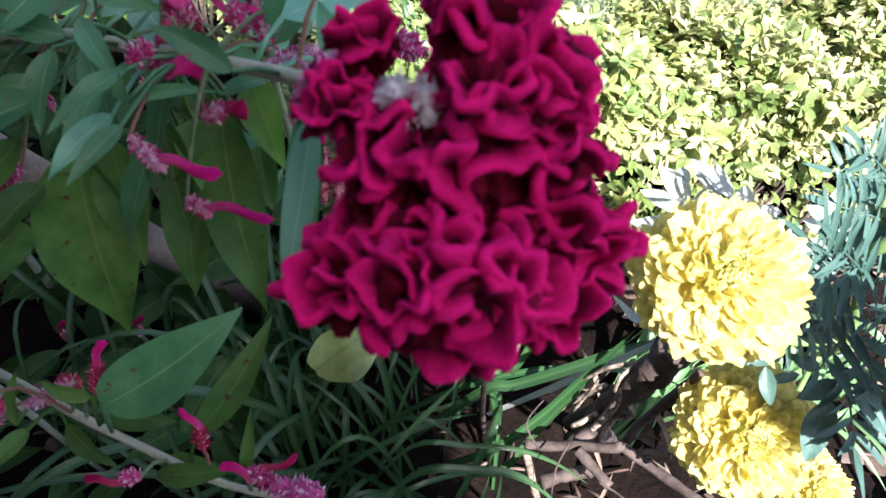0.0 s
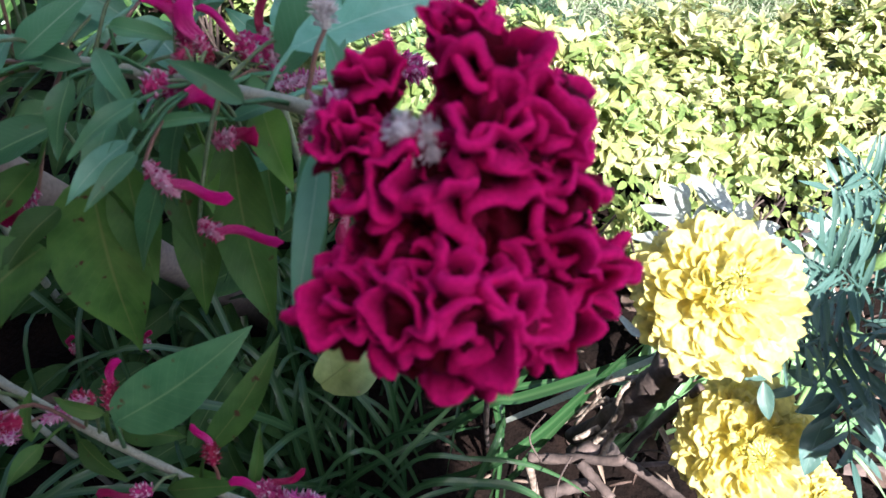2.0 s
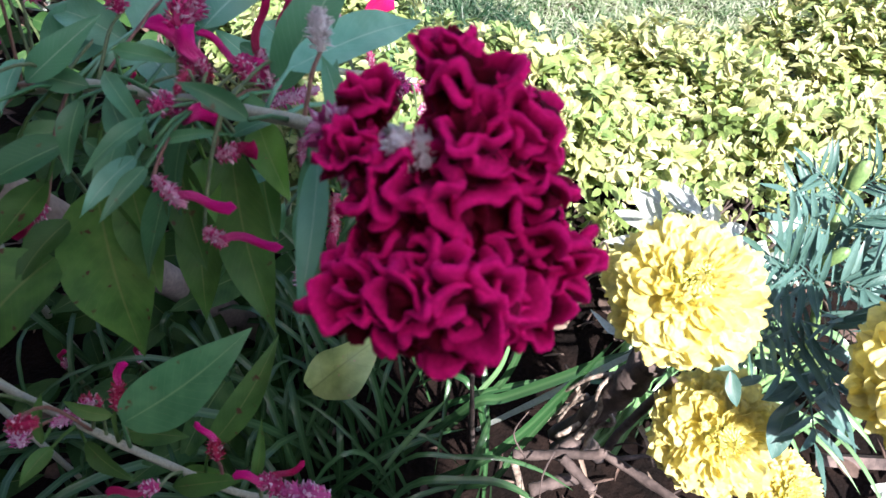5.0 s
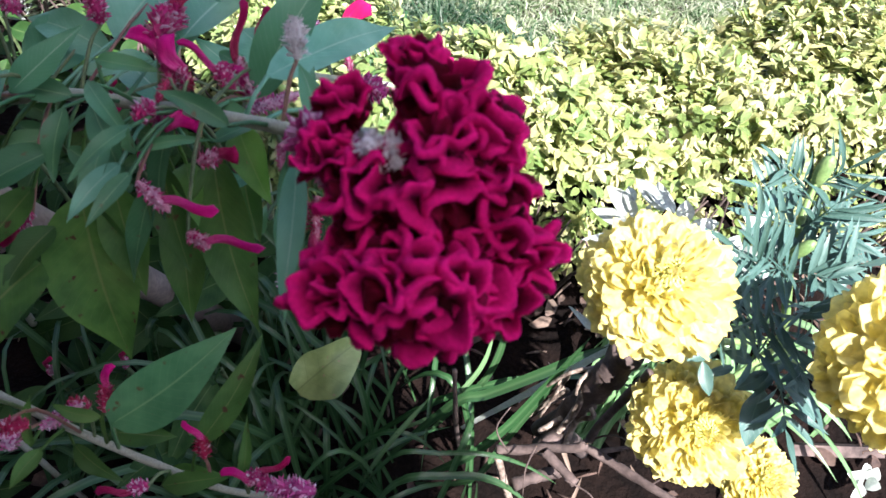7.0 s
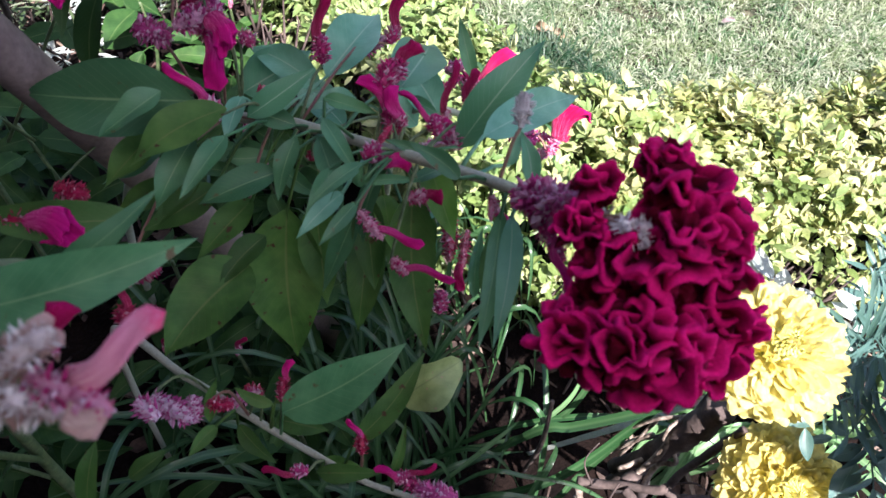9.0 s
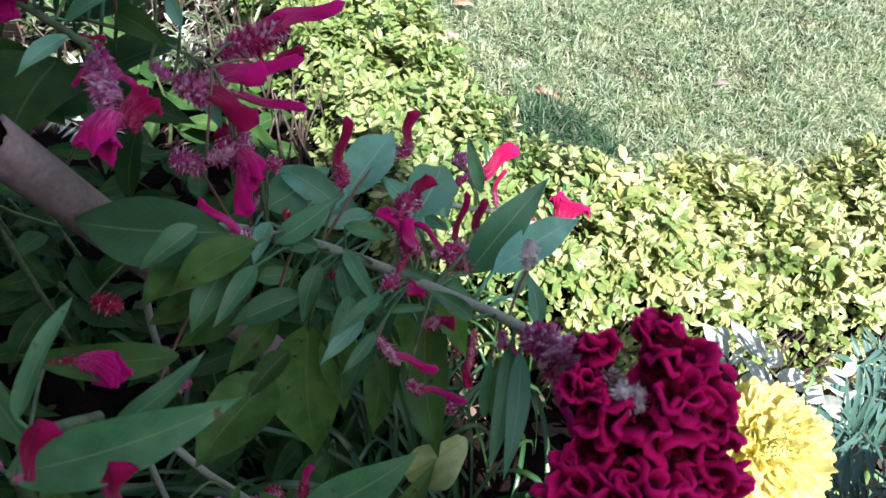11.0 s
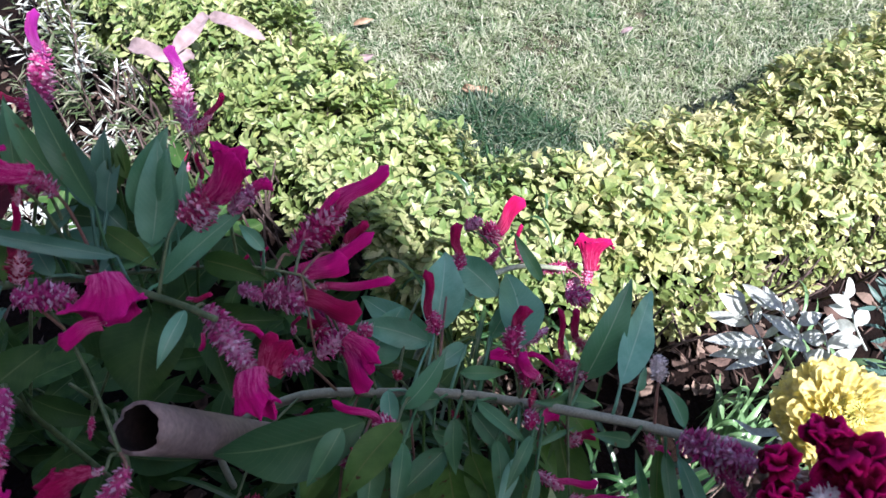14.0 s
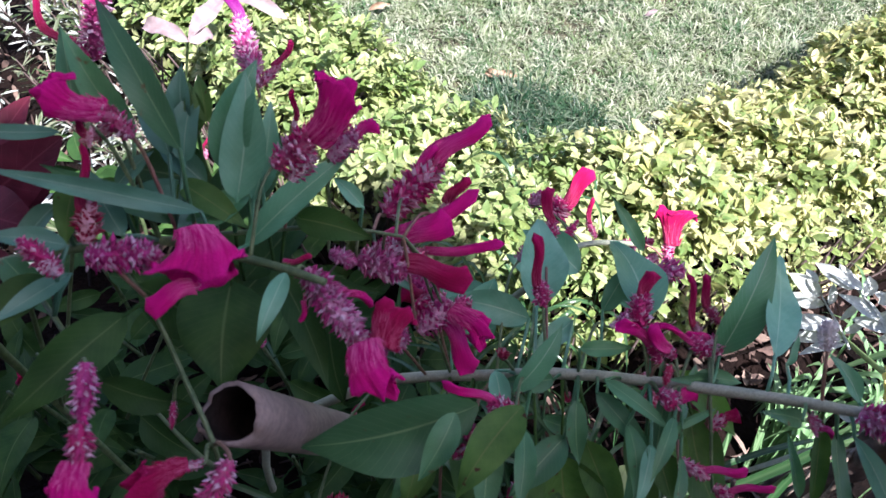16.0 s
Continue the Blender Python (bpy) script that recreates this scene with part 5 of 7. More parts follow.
frond(silver, [(0.279, 0.278, 0.304), (0.273, 0.303, 0.319), (0.269, 0.329, 0.321), (0.257, 0.348, 0.330)], [
    ((0.259, 0.333, 0.326), (0.243, 0.372, 0.322), 0.0145),
    ((0.268, 0.330, 0.327), (0.247, 0.356, 0.326), 0.0158),
    ((0.275, 0.326, 0.318), (0.281, 0.342, 0.330), 0.0164),
    ((0.277, 0.314, 0.324), (0.303, 0.316, 0.332), 0.0138),
    ((0.278, 0.298, 0.315), (0.252, 0.337, 0.314), 0.0197),
    ((0.277, 0.287, 0.315), (0.258, 0.312, 0.303), 0.0158),
    ((0.279, 0.301, 0.315), (0.298, 0.299, 0.321), 0.0118),
    ((0.266, 0.342, 0.321), (0.257, 0.360, 0.333), 0.0118),
])
frond(silver, [(0.327, 0.281, 0.268), (0.328, 0.302, 0.279), (0.328, 0.319, 0.286), (0.317, 0.337, 0.287)], [
    ((0.329, 0.305, 0.279), (0.312, 0.322, 0.270), 0.0183),
    ((0.327, 0.313, 0.285), (0.343, 0.329, 0.292), 0.0197),
    ((0.329, 0.300, 0.276), (0.353, 0.305, 0.295), 0.0183),
    ((0.331, 0.293, 0.268), (0.307, 0.300, 0.260), 0.0169),
    ((0.327, 0.286, 0.271), (0.353, 0.287, 0.285), 0.0183),
    ((0.328, 0.325, 0.280), (0.312, 0.341, 0.287), 0.0127),
])
frond(silver, [(0.375, 0.288, 0.268), (0.366, 0.308, 0.284), (0.371, 0.334, 0.287), (0.370, 0.352, 0.292)], [
    ((0.366, 0.308, 0.284), (0.353, 0.327, 0.271), 0.0144),
    ((0.369, 0.321, 0.286), (0.353, 0.344, 0.281), 0.0158),
    ((0.366, 0.331, 0.293), (0.353, 0.351, 0.292), 0.0129),
    ((0.368, 0.312, 0.284), (0.386, 0.329, 0.292), 0.0158),
    ((0.369, 0.294, 0.278), (0.353, 0.306, 0.263), 0.0158),
    ((0.371, 0.344, 0.288), (0.379, 0.363, 0.303), 0.0144),
])
part("stem", *tube(smooth_path([(0.460, 0.431, 0.000), (0.267, 0.253, 0.292), (0.245, 0.260, 0.342)]), [0.003] * 7 + [0.002] * 6, 7), MARI_STEM, silver)
silver_low = thing("silver_leaved_plant", (0.587, 0.174, 0.000), "low seedling with white-edged leaves on soil", "plant", "silver-leaved plants")
bv, bf, buv = blade((0.571, 0.169, 0.020), (0.544, 0.174, 0.035), 0.017, 0, 0.1, 0.15, 0.05, (0.6, 0.7), 8, 0)
part("leaf", bv, bf, PALE_LEAF, silver_low, uv=buv)
bv, bf, buv = blade((0.573, 0.171, 0.020), (0.584, 0.179, 0.035), 0.017, 0, 0.1, 0.15, 0.05, (0.6, 0.7), 8, 1)
part("leaf", bv, bf, PALE_LEAF, silver_low, uv=buv)
bv, bf, buv = blade((0.568, 0.166, 0.020), (0.538, 0.148, 0.035), 0.017, 0, 0.1, 0.15, 0.05, (0.6, 0.7), 8, 2)
part("leaf", bv, bf, PALE_LEAF, silver_low, uv=buv)
bv, bf, buv = blade((0.573, 0.167, 0.020), (0.578, 0.156, 0.035), 0.017, 0, 0.1, 0.15, 0.05, (0.6, 0.7), 8, 3)
part("leaf", bv, bf, PALE_LEAF, silver_low, uv=buv)
bv, bf, buv = blade((0.572, 0.171, 0.020), (0.571, 0.185, 0.035), 0.017, 0, 0.1, 0.15, 0.05, (0.6, 0.7), 8, 4)
part("leaf", bv, bf, PALE_LEAF, silver_low, uv=buv)
edge = thing("wooden_lath", (0.500, 0.211, 0.012), "weathered wooden lath lying flat on the soil", "plank")
part("lath", *tube([(0.500, 0.211, 0.012), (0.556, 0.207, 0.012), (0.613, 0.204, 0.012)], [0.009, 0.0095, 0.009], 4, 0.1), WOOD, edge, smooth=False)

# ---- celosia with the large cockscomb ----
main = Plant("tall celosia with drooping leaves and one crimson cockscomb", [(-0.340, 0.330, 0.000), (-0.320, 0.320, 0.300), (-0.235, 0.275, 0.490), (-0.160, 0.238, 0.553), (-0.112, 0.217, 0.572), (-0.050, 0.175, 0.607), (-0.022, 0.152, 0.626), (-0.002, 0.135, 0.645), (0.010, 0.110, 0.655)], radius=0.0031, stout=1.3)
main.leaf((-0.136, 0.190, 0.538), (-0.125, 0.140, 0.460), 0.0477, mat=OLD_LEAF, bend=-0.03, fold=0.1)
main.leaf((-0.070, 0.189, 0.569), (-0.052, 0.130, 0.510), 0.0279, mat=OLD_LEAF, bend=-0.02)
main.leaf((-0.092, 0.198, 0.536), (-0.091, 0.150, 0.482), 0.0232, mat=OLD_LEAF)
main.leaf((-0.095, 0.184, 0.562), (-0.111, 0.153, 0.518), 0.0137, roll=25)
main.leaf((-0.085, 0.197, 0.584), (-0.093, 0.165, 0.539), 0.0109, roll=30)
main.leaf((-0.150, 0.158, 0.528), (-0.182, 0.107, 0.516), 0.0380, mat=OLD_LEAF, bend=0.04)
main.leaf((-0.031, 0.150, 0.614), (-0.033, 0.101, 0.577), 0.0116, bend=-0.05)
main.leaf((-0.027, 0.159, 0.602), (-0.028, 0.129, 0.559), 0.0109, roll=20, mat=OLD_LEAF)
main.leaf((-0.041, 0.190, 0.616), (0.014, 0.258, 0.585), 0.0210, mat=BLUE_LEAF, bend=0.03)
main.leaf((-0.050, 0.208, 0.586), (-0.015, 0.247, 0.628), 0.0230, mat=BLUE_LEAF)
main.leaf((-0.094, 0.178, 0.600), (-0.116, 0.153, 0.594), 0.0084)
main.leaf((-0.095, 0.162, 0.590), (-0.109, 0.138, 0.586), 0.0076)
main.leaf((-0.118, 0.205, 0.596), (-0.095, 0.174, 0.592), 0.0093)
main.leaf((-0.055, 0.195, 0.586), (-0.088, 0.198, 0.596), 0.0078)
main.leaf((-0.096, 0.176, 0.587), (-0.065, 0.181, 0.588), 0.0054)
main.leaf((-0.070, 0.194, 0.572), (-0.052, 0.214, 0.562), 0.0085)
main.leaf((-0.071, 0.189, 0.545), (-0.051, 0.203, 0.544), 0.0120, mat=BLUE_LEAF)
main.leaf((-0.059, 0.185, 0.508), (-0.053, 0.199, 0.518), 0.0168)
main.leaf((-0.096, 0.172, 0.590), (-0.094, 0.174, 0.604), 0.0086)
main.leaf((-0.159, 0.218, 0.576), (-0.127, 0.241, 0.595), 0.0150, mat=BLUE_LEAF)
main.leaf((-0.121, 0.228, 0.587), (-0.093, 0.222, 0.587), 0.0097)
main.leaf((-0.094, 0.254, 0.571), (-0.072, 0.273, 0.585), 0.0185, mat=BLUE_LEAF)
main.leaf((-0.172, 0.212, 0.547), (-0.146, 0.222, 0.545), 0.0156)
main.leaf((-0.142, 0.209, 0.549), (-0.121, 0.203, 0.536), 0.0130)
main.leaf((-0.077, 0.267, 0.557), (-0.060, 0.259, 0.554), 0.0168, mat=BLUE_LEAF)
main.leaf((-0.026, 0.190, 0.598), (-0.023, 0.198, 0.615), 0.0067, mat=BLUE_LEAF)
main.leaf((-0.063, 0.208, 0.534), (-0.056, 0.183, 0.507), 0.0249, mat=OLD_LEAF)
main.leaf((-0.151, 0.220, 0.543), (-0.173, 0.228, 0.545), 0.0159)
main.leaf((-0.182, 0.209, 0.592), (-0.272, 0.217, 0.572), 0.0400, bend=0.02)
main.leaf((-0.163, 0.194, 0.587), (-0.177, 0.158, 0.580), 0.0119)
main.leaf((-0.206, 0.212, 0.549), (-0.232, 0.187, 0.543), 0.0196)
main.leaf((-0.202, 0.210, 0.524), (-0.236, 0.191, 0.509), 0.0221, mat=OLD_LEAF)
main.leaf((-0.177, 0.269, 0.540), (-0.142, 0.300, 0.551), 0.0310, mat=BLUE_LEAF)
main.leaf((-0.127, 0.269, 0.562), (-0.105, 0.331, 0.560), 0.0310, mat=BLUE_LEAF, bend=0.06)
main.leaf((-0.083, 0.233, 0.596), (-0.071, 0.299, 0.569), 0.0310, mat=BLUE_LEAF)
main.leaf((-0.131, 0.267, 0.554), (-0.177, 0.291, 0.555), 0.0208, mat=BLUE_LEAF)
main.leaf((-0.109, 0.257, 0.560), (-0.140, 0.244, 0.562), 0.0165, mat=BLUE_LEAF)
main.leaf((-0.041, 0.301, 0.545), (-0.055, 0.333, 0.566), 0.0102)
main.leaf((-0.120, 0.204, 0.584), (-0.102, 0.168, 0.573), 0.0128)
main.leaf((-0.131, 0.203, 0.583), (-0.136, 0.176, 0.564), 0.0118)
main.leaf((-0.072, 0.198, 0.589), (-0.048, 0.189, 0.590), 0.0104)
main.leaf((-0.111, 0.185, 0.584), (-0.119, 0.152, 0.573), 0.0114)
main.leaf((-0.103, 0.173, 0.582), (-0.121, 0.147, 0.576), 0.0101, mat=BLUE_LEAF)
main.leaf((-0.093, 0.188, 0.563), (-0.083, 0.153, 0.527), 0.0185, mat=OLD_LEAF)
main.leaf((-0.121, 0.194, 0.541), (-0.109, 0.154, 0.503), 0.0242, mat=OLD_LEAF)
main.leaf((-0.165, 0.231, 0.576), (-0.168, 0.204, 0.570), 0.0123, mat=BLUE_LEAF)
main.leaf((-0.135, 0.221, 0.571), (-0.164, 0.226, 0.573), 0.0137)
main.leaf((-0.035, 0.134, 0.565), (-0.035, 0.162, 0.584), 0.0073)
main.leaf((-0.206, 0.215, 0.563), (-0.227, 0.179, 0.550), 0.0228, mat=OLD_LEAF, bend=0.04)
main.leaf((-0.174, 0.194, 0.545), (-0.206, 0.166, 0.536), 0.0262, mat=OLD_LEAF, bend=0.04)
main.leaf((-0.153, 0.187, 0.547), (-0.175, 0.154, 0.535), 0.0258, mat=OLD_LEAF, bend=0.04)
main.leaf((-0.189, 0.211, 0.555), (-0.199, 0.168, 0.538), 0.0262, mat=OLD_LEAF, bend=0.04)
main.leaf((-0.144, 0.172, 0.537), (-0.162, 0.143, 0.529), 0.0228, mat=OLD_LEAF, bend=0.04)
main.leaf((-0.217, 0.224, 0.569), (-0.186, 0.197, 0.564), 0.0185, mat=OLD_LEAF, bend=0.04)
main.leaf((-0.163, 0.201, 0.599), (-0.203, 0.171, 0.583), 0.0260, mat=OLD_LEAF, bend=0.04)
main.leaf((-0.139, 0.191, 0.568), (-0.175, 0.171, 0.559), 0.0260, mat=CELOSIA_LEAF, bend=0.04)
main.leaf((-0.180, 0.195, 0.581), (-0.192, 0.161, 0.564), 0.0254, mat=CELOSIA_LEAF, bend=0.04)
main.leaf((-0.195, 0.205, 0.600), (-0.219, 0.181, 0.589), 0.0247, mat=CELOSIA_LEAF, bend=0.04)
main.leaf((-0.051, 0.156, 0.625), (-0.074, 0.161, 0.637), 0.0090)
main.leaf((-0.062, 0.212, 0.562), (-0.045, 0.173, 0.553), 0.0230, mat=FRESH_LEAF)
main.leaf((-0.085, 0.196, 0.554), (-0.076, 0.162, 0.552), 0.0180, mat=FRESH_LEAF)
main.leaf((-0.027, 0.145, 0.618), (-0.031, 0.089, 0.605), 0.0110, mat=BLUE_LEAF)
main.spike((-0.094, 0.162, 0.584), (-0.081, 0.151, 0.579), (-0.061, 0.151, 0.581), 0.0033, 0.0026, 0.0041)
main.spike((-0.076, 0.149, 0.567), (-0.067, 0.143, 0.564), (-0.044, 0.143, 0.567), 0.0032, 0.0026, 0.0031)
main.spike((-0.095, 0.183, 0.597), (-0.088, 0.189, 0.602), None, 0.0038, 0.0028, bracts=BRACTS)
main.spike((-0.072, 0.174, 0.582), (-0.062, 0.176, 0.585), (-0.055, 0.176, 0.586), 0.0035, 0.0029, 0.0068, velvet=RED_CREST)
main.spike((-0.059, 0.206, 0.592), (-0.065, 0.216, 0.598), (-0.084, 0.225, 0.601), 0.0041, 0.0024, 0.0026)
main.spike((-0.057, 0.217, 0.588), (-0.058, 0.226, 0.593), (-0.058, 0.248, 0.607), 0.0025, 0.0028, 0.0030, velvet=RED_CREST)
main.spike((-0.085, 0.209, 0.591), (-0.088, 0.219, 0.597), (-0.102, 0.232, 0.603), 0.0031, 0.0036, 0.0070)
main.spike((-0.091, 0.225, 0.600), (-0.089, 0.239, 0.609), None, 0.0052, 0.0030)
main.spike((-0.084, 0.204, 0.600), (-0.089, 0.196, 0.594), None, 0.0021, 0.0029, bracts=RED_BRACTS)
main.spike((-0.080, 0.220, 0.587), (-0.082, 0.214, 0.583), None, 0.0030, 0.0031, bracts=RED_BRACTS)
main.spike((-0.035, 0.163, 0.609), (-0.034, 0.152, 0.603), None, 0.0019, 0.0027)
main.spike((-0.069, 0.269, 0.512), (-0.040, 0.276, 0.519), None, 0.0041, 0.0040, bracts=PURPLE_BRACTS)
main.spike((-0.0275, 0.181, 0.634), (-0.0278, 0.190, 0.646), None, 0.0034, bracts=WHITE_BRACTS, dense=1.6)
main.leaf((-0.020, 0.157, 0.624), (-0.027, 0.180, 0.633), 0.0090, mat=BLUE_LEAF)
main.spike((-0.008, 0.316, 0.489), (0.011, 0.309, 0.487), None, 0.0071, 0.0046, bracts=PURPLE_BRACTS)
main.spike((-0.031, 0.238, 0.473), (-0.032, 0.212, 0.457), (-0.033, 0.203, 0.451), 0.0033, 0.0043, 0.0057, velvet=RED_CREST, bracts=RED_BRACTS)
main.spike((-0.045, 0.171, 0.477), (-0.045, 0.183, 0.485), None, 0.0042, 0.0038, bracts=BRACTS)
main.spike((-0.126, 0.213, 0.553), (-0.127, 0.218, 0.556), None, 0.0024, 0.0033, bracts=RED_BRACTS)
main.spike((-0.192, 0.192, 0.572), (-0.194, 0.206, 0.582), None, 0.0081, 0.0038, dense=1.4)
main.spike((-0.166, 0.202, 0.593), (-0.178, 0.207, 0.595), (-0.197, 0.222, 0.604), 0.0047, 0.0034, 0.0036)
main.spike((-0.128, 0.262, 0.578), (-0.130, 0.268, 0.593), (-0.131, 0.288, 0.612), 0.0045, 0.004, 0.005, velvet=RED_CREST)
main.spike((-0.086, 0.234, 0.600), (-0.085, 0.243, 0.606), (-0.077, 0.251, 0.612), 0.0049, 0.0047, 0.0075, velvet=RED_CREST)
main.spike((-0.078, 0.208, 0.595), (-0.082, 0.213, 0.598), (-0.089, 0.224, 0.605), 0.0027, 0.0053, 0.0066)
main.spike((-0.092, 0.195, 0.591), (-0.084, 0.189, 0.588), (-0.072, 0.190, 0.589), 0.0038, 0.0052, 0.0072)
main.spike((-0.052, 0.207, 0.584), (-0.053, 0.217, 0.591), (-0.065, 0.222, 0.593), 0.0049, 0.0031, 0.0030)
main.spike((-0.043, 0.223, 0.589), (-0.050, 0.234, 0.596), (-0.047, 0.247, 0.604), 0.0028, 0.0036, 0.0038, velvet=RED_CREST)
main.spike((-0.120, 0.316, 0.539), (-0.099, 0.326, 0.547), None, 0.0053, 0.0049, bracts=PURPLE_BRACTS)
main.spike((-0.097, 0.323, 0.545), (-0.093, 0.333, 0.552), (-0.094, 0.351, 0.564), 0.0046, 0.0044, 0.0075, velvet=RED_CREST)
main.spike((-0.063, 0.191, 0.555), (-0.056, 0.197, 0.558), None, 0.0044, 0.0040)
main.spike((-0.042, 0.248, 0.473), (-0.040, 0.222, 0.456), None, 0.0048, 0.0051, bracts=RED_BRACTS)
main.spike((-0.226, 0.257, 0.590), (-0.206, 0.254, 0.589), None, 0.0064, 0.0040, bracts=PURPLE_BRACTS)
main.spike((-0.199, 0.269, 0.599), (-0.185, 0.256, 0.591), (-0.175, 0.233, 0.577), 0.0064, 0.0065, 0.0101)
main.spike((-0.182, 0.271, 0.590), (-0.196, 0.275, 0.592), (-0.205, 0.279, 0.594), 0.0046, 0.0066, 0.0096, velvet=RED_CREST)
main.spike((-0.189, 0.281, 0.584), (-0.198, 0.291, 0.591), None, 0.0047, 0.0043, bracts=PURPLE_BRACTS)
main.spike((-0.176, 0.274, 0.580), (-0.167, 0.271, 0.578), None, 0.0043, 0.0043)
main.spike((-0.159, 0.240, 0.570), (-0.155, 0.243, 0.572), None, 0.0033, 0.0041, bracts=RED_BRACTS)
main.spike((-0.158, 0.184, 0.532), (-0.167, 0.178, 0.528), (-0.175, 0.172, 0.523), 0.0036, 0.0058, 0.0072, velvet=RED_CREST)
main.spike((-0.204, 0.120, 0.517), (-0.207, 0.129, 0.524), (-0.212, 0.144, 0.533), 0.0046, 0.0035, 0.0034, bracts=RED_BRACTS, velvet=RED_CREST)
main.spike((-0.271, 0.201, 0.514), (-0.252, 0.199, 0.514), None, 0.0055, 0.0044, bracts=RED_BRACTS)
main.spike((-0.215, 0.146, 0.516), (-0.196, 0.153, 0.522), None, 0.0038, 0.0040)
main.spike((-0.035, 0.162, 0.609), (-0.030, 0.154, 0.603), (-0.024, 0.150, 0.601), 0.0022, 0.0024, 0.0026)
main.spike((-0.026, 0.151, 0.628), (-0.008, 0.124, 0.650), None, 0.0072, 0.0030, 0.0030, bracts=PURPLE_BRACTS, stalk=False, dense=1.8)
main.spike((-0.018, 0.138, 0.641), (-0.012, 0.124, 0.663), None, 0.0045, 0.0030, 0.0030, bracts=PURPLE_BRACTS, stalk=False)
main.spike((-0.020, 0.139, 0.630), (-0.009, 0.116, 0.633), (-0.008, 0.102, 0.630), 0.0036, 0.0030, 0.0030, bracts=PURPLE_BRACTS, stalk=False)
main.spike((-0.004, 0.118, 0.661), (0.009, 0.112, 0.658), None, 0.0045, 0.0030, 0.0030, bracts=DRY_BRACTS, stalk=False)
main.spike((0.013, 0.124, 0.679), (0.017, 0.123, 0.678), None, 0.0040, 0.0030, 0.0030, bracts=WHITE_BRACTS, stalk=False)
main.spike((0.001, 0.100, 0.677), (-0.003, 0.102, 0.681), None, 0.0032, bracts=WHITE_BRACTS, stalk=False, dense=0.8)
main.spike((0.001, 0.101, 0.677), (0.007, 0.101, 0.681), None, 0.0032, bracts=WHITE_BRACTS, stalk=False, dense=0.8)
main.spike((0.002, 0.100, 0.677), (0.007, 0.096, 0.677), None, 0.0032, bracts=WHITE_BRACTS, stalk=False, dense=0.8)
main.spike((0.000, 0.100, 0.677), (0.004, 0.096, 0.676), None, 0.0032, bracts=WHITE_BRACTS, stalk=False, dense=0.8)
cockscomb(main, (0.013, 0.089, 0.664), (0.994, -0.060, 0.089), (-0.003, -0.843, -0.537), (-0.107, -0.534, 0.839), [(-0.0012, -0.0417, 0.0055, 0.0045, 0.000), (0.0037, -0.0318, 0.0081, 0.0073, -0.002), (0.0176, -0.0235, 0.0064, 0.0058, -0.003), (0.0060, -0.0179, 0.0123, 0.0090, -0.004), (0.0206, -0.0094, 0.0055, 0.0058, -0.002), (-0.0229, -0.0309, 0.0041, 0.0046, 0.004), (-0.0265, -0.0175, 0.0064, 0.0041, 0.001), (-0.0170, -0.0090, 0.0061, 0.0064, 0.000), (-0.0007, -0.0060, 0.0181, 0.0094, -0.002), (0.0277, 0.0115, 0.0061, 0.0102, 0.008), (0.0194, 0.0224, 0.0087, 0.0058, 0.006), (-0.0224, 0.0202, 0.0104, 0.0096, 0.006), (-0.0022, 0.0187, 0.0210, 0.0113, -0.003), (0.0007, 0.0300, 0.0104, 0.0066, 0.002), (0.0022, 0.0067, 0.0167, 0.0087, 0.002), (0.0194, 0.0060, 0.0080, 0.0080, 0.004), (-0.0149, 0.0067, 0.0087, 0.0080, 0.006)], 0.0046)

# ---- celosia branch low in the bed ----
low = Plant("low celosia branch with pointed leaves and pink spikes", [(-0.293, 0.181, 0.000), (-0.255, 0.163, 0.401), (-0.190, 0.126, 0.444), (-0.140, 0.102, 0.447), (-0.105, 0.087, 0.447), (-0.073, 0.074, 0.449), (-0.037, 0.066, 0.454)], radius=0.0022)
low.leaf((-0.125, 0.101, 0.472), (-0.063, 0.133, 0.510), 0.0308, bend=0.02, mat=CELOSIA_LEAF)
low.leaf((-0.084, 0.090, 0.469), (-0.052, 0.134, 0.501), 0.0154, mat=OLD_LEAF)
low.leaf((-0.132, 0.105, 0.449), (-0.101, 0.104, 0.441), 0.0256, mat=OLD_LEAF)
low.leaf((-0.132, 0.106, 0.468), (-0.154, 0.111, 0.475), 0.0080, mat=OLD_LEAF)
low.leaf((-0.131, 0.107, 0.469), (-0.117, 0.118, 0.477), 0.0070, mat=OLD_LEAF)
low.leaf((-0.062, 0.076, 0.463), (-0.058, 0.098, 0.489), 0.0063, mat=OLD_LEAF)
low.leaf((-0.166, 0.096, 0.458), (-0.164, 0.115, 0.476), 0.0075, mat=OLD_LEAF)
low.leaf((-0.163, 0.096, 0.452), (-0.174, 0.077, 0.451), 0.0107, mat=OLD_LEAF)
low.leaf((-0.103, 0.077, 0.448), (-0.067, 0.078, 0.458), 0.0119, mat=OLD_LEAF)
low.leaf((-0.101, 0.087, 0.442), (-0.078, 0.084, 0.443), 0.0084, mat=OLD_LEAF)
low.leaf((-0.155, 0.104, 0.434), (-0.129, 0.086, 0.426), 0.0115, mat=OLD_LEAF)
low.leaf((-0.185, 0.050, 0.502), (-0.168, 0.063, 0.512), 0.0206, mat=OLD_LEAF)
low.leaf((-0.207, 0.040, 0.482), (-0.207, 0.067, 0.500), 0.0132, mat=OLD_LEAF)
low.spike((-0.126, 0.104, 0.480), (-0.126, 0.117, 0.487), (-0.124, 0.124, 0.492), 0.0043, 0.0034, 0.0052, bracts=RED_BRACTS)
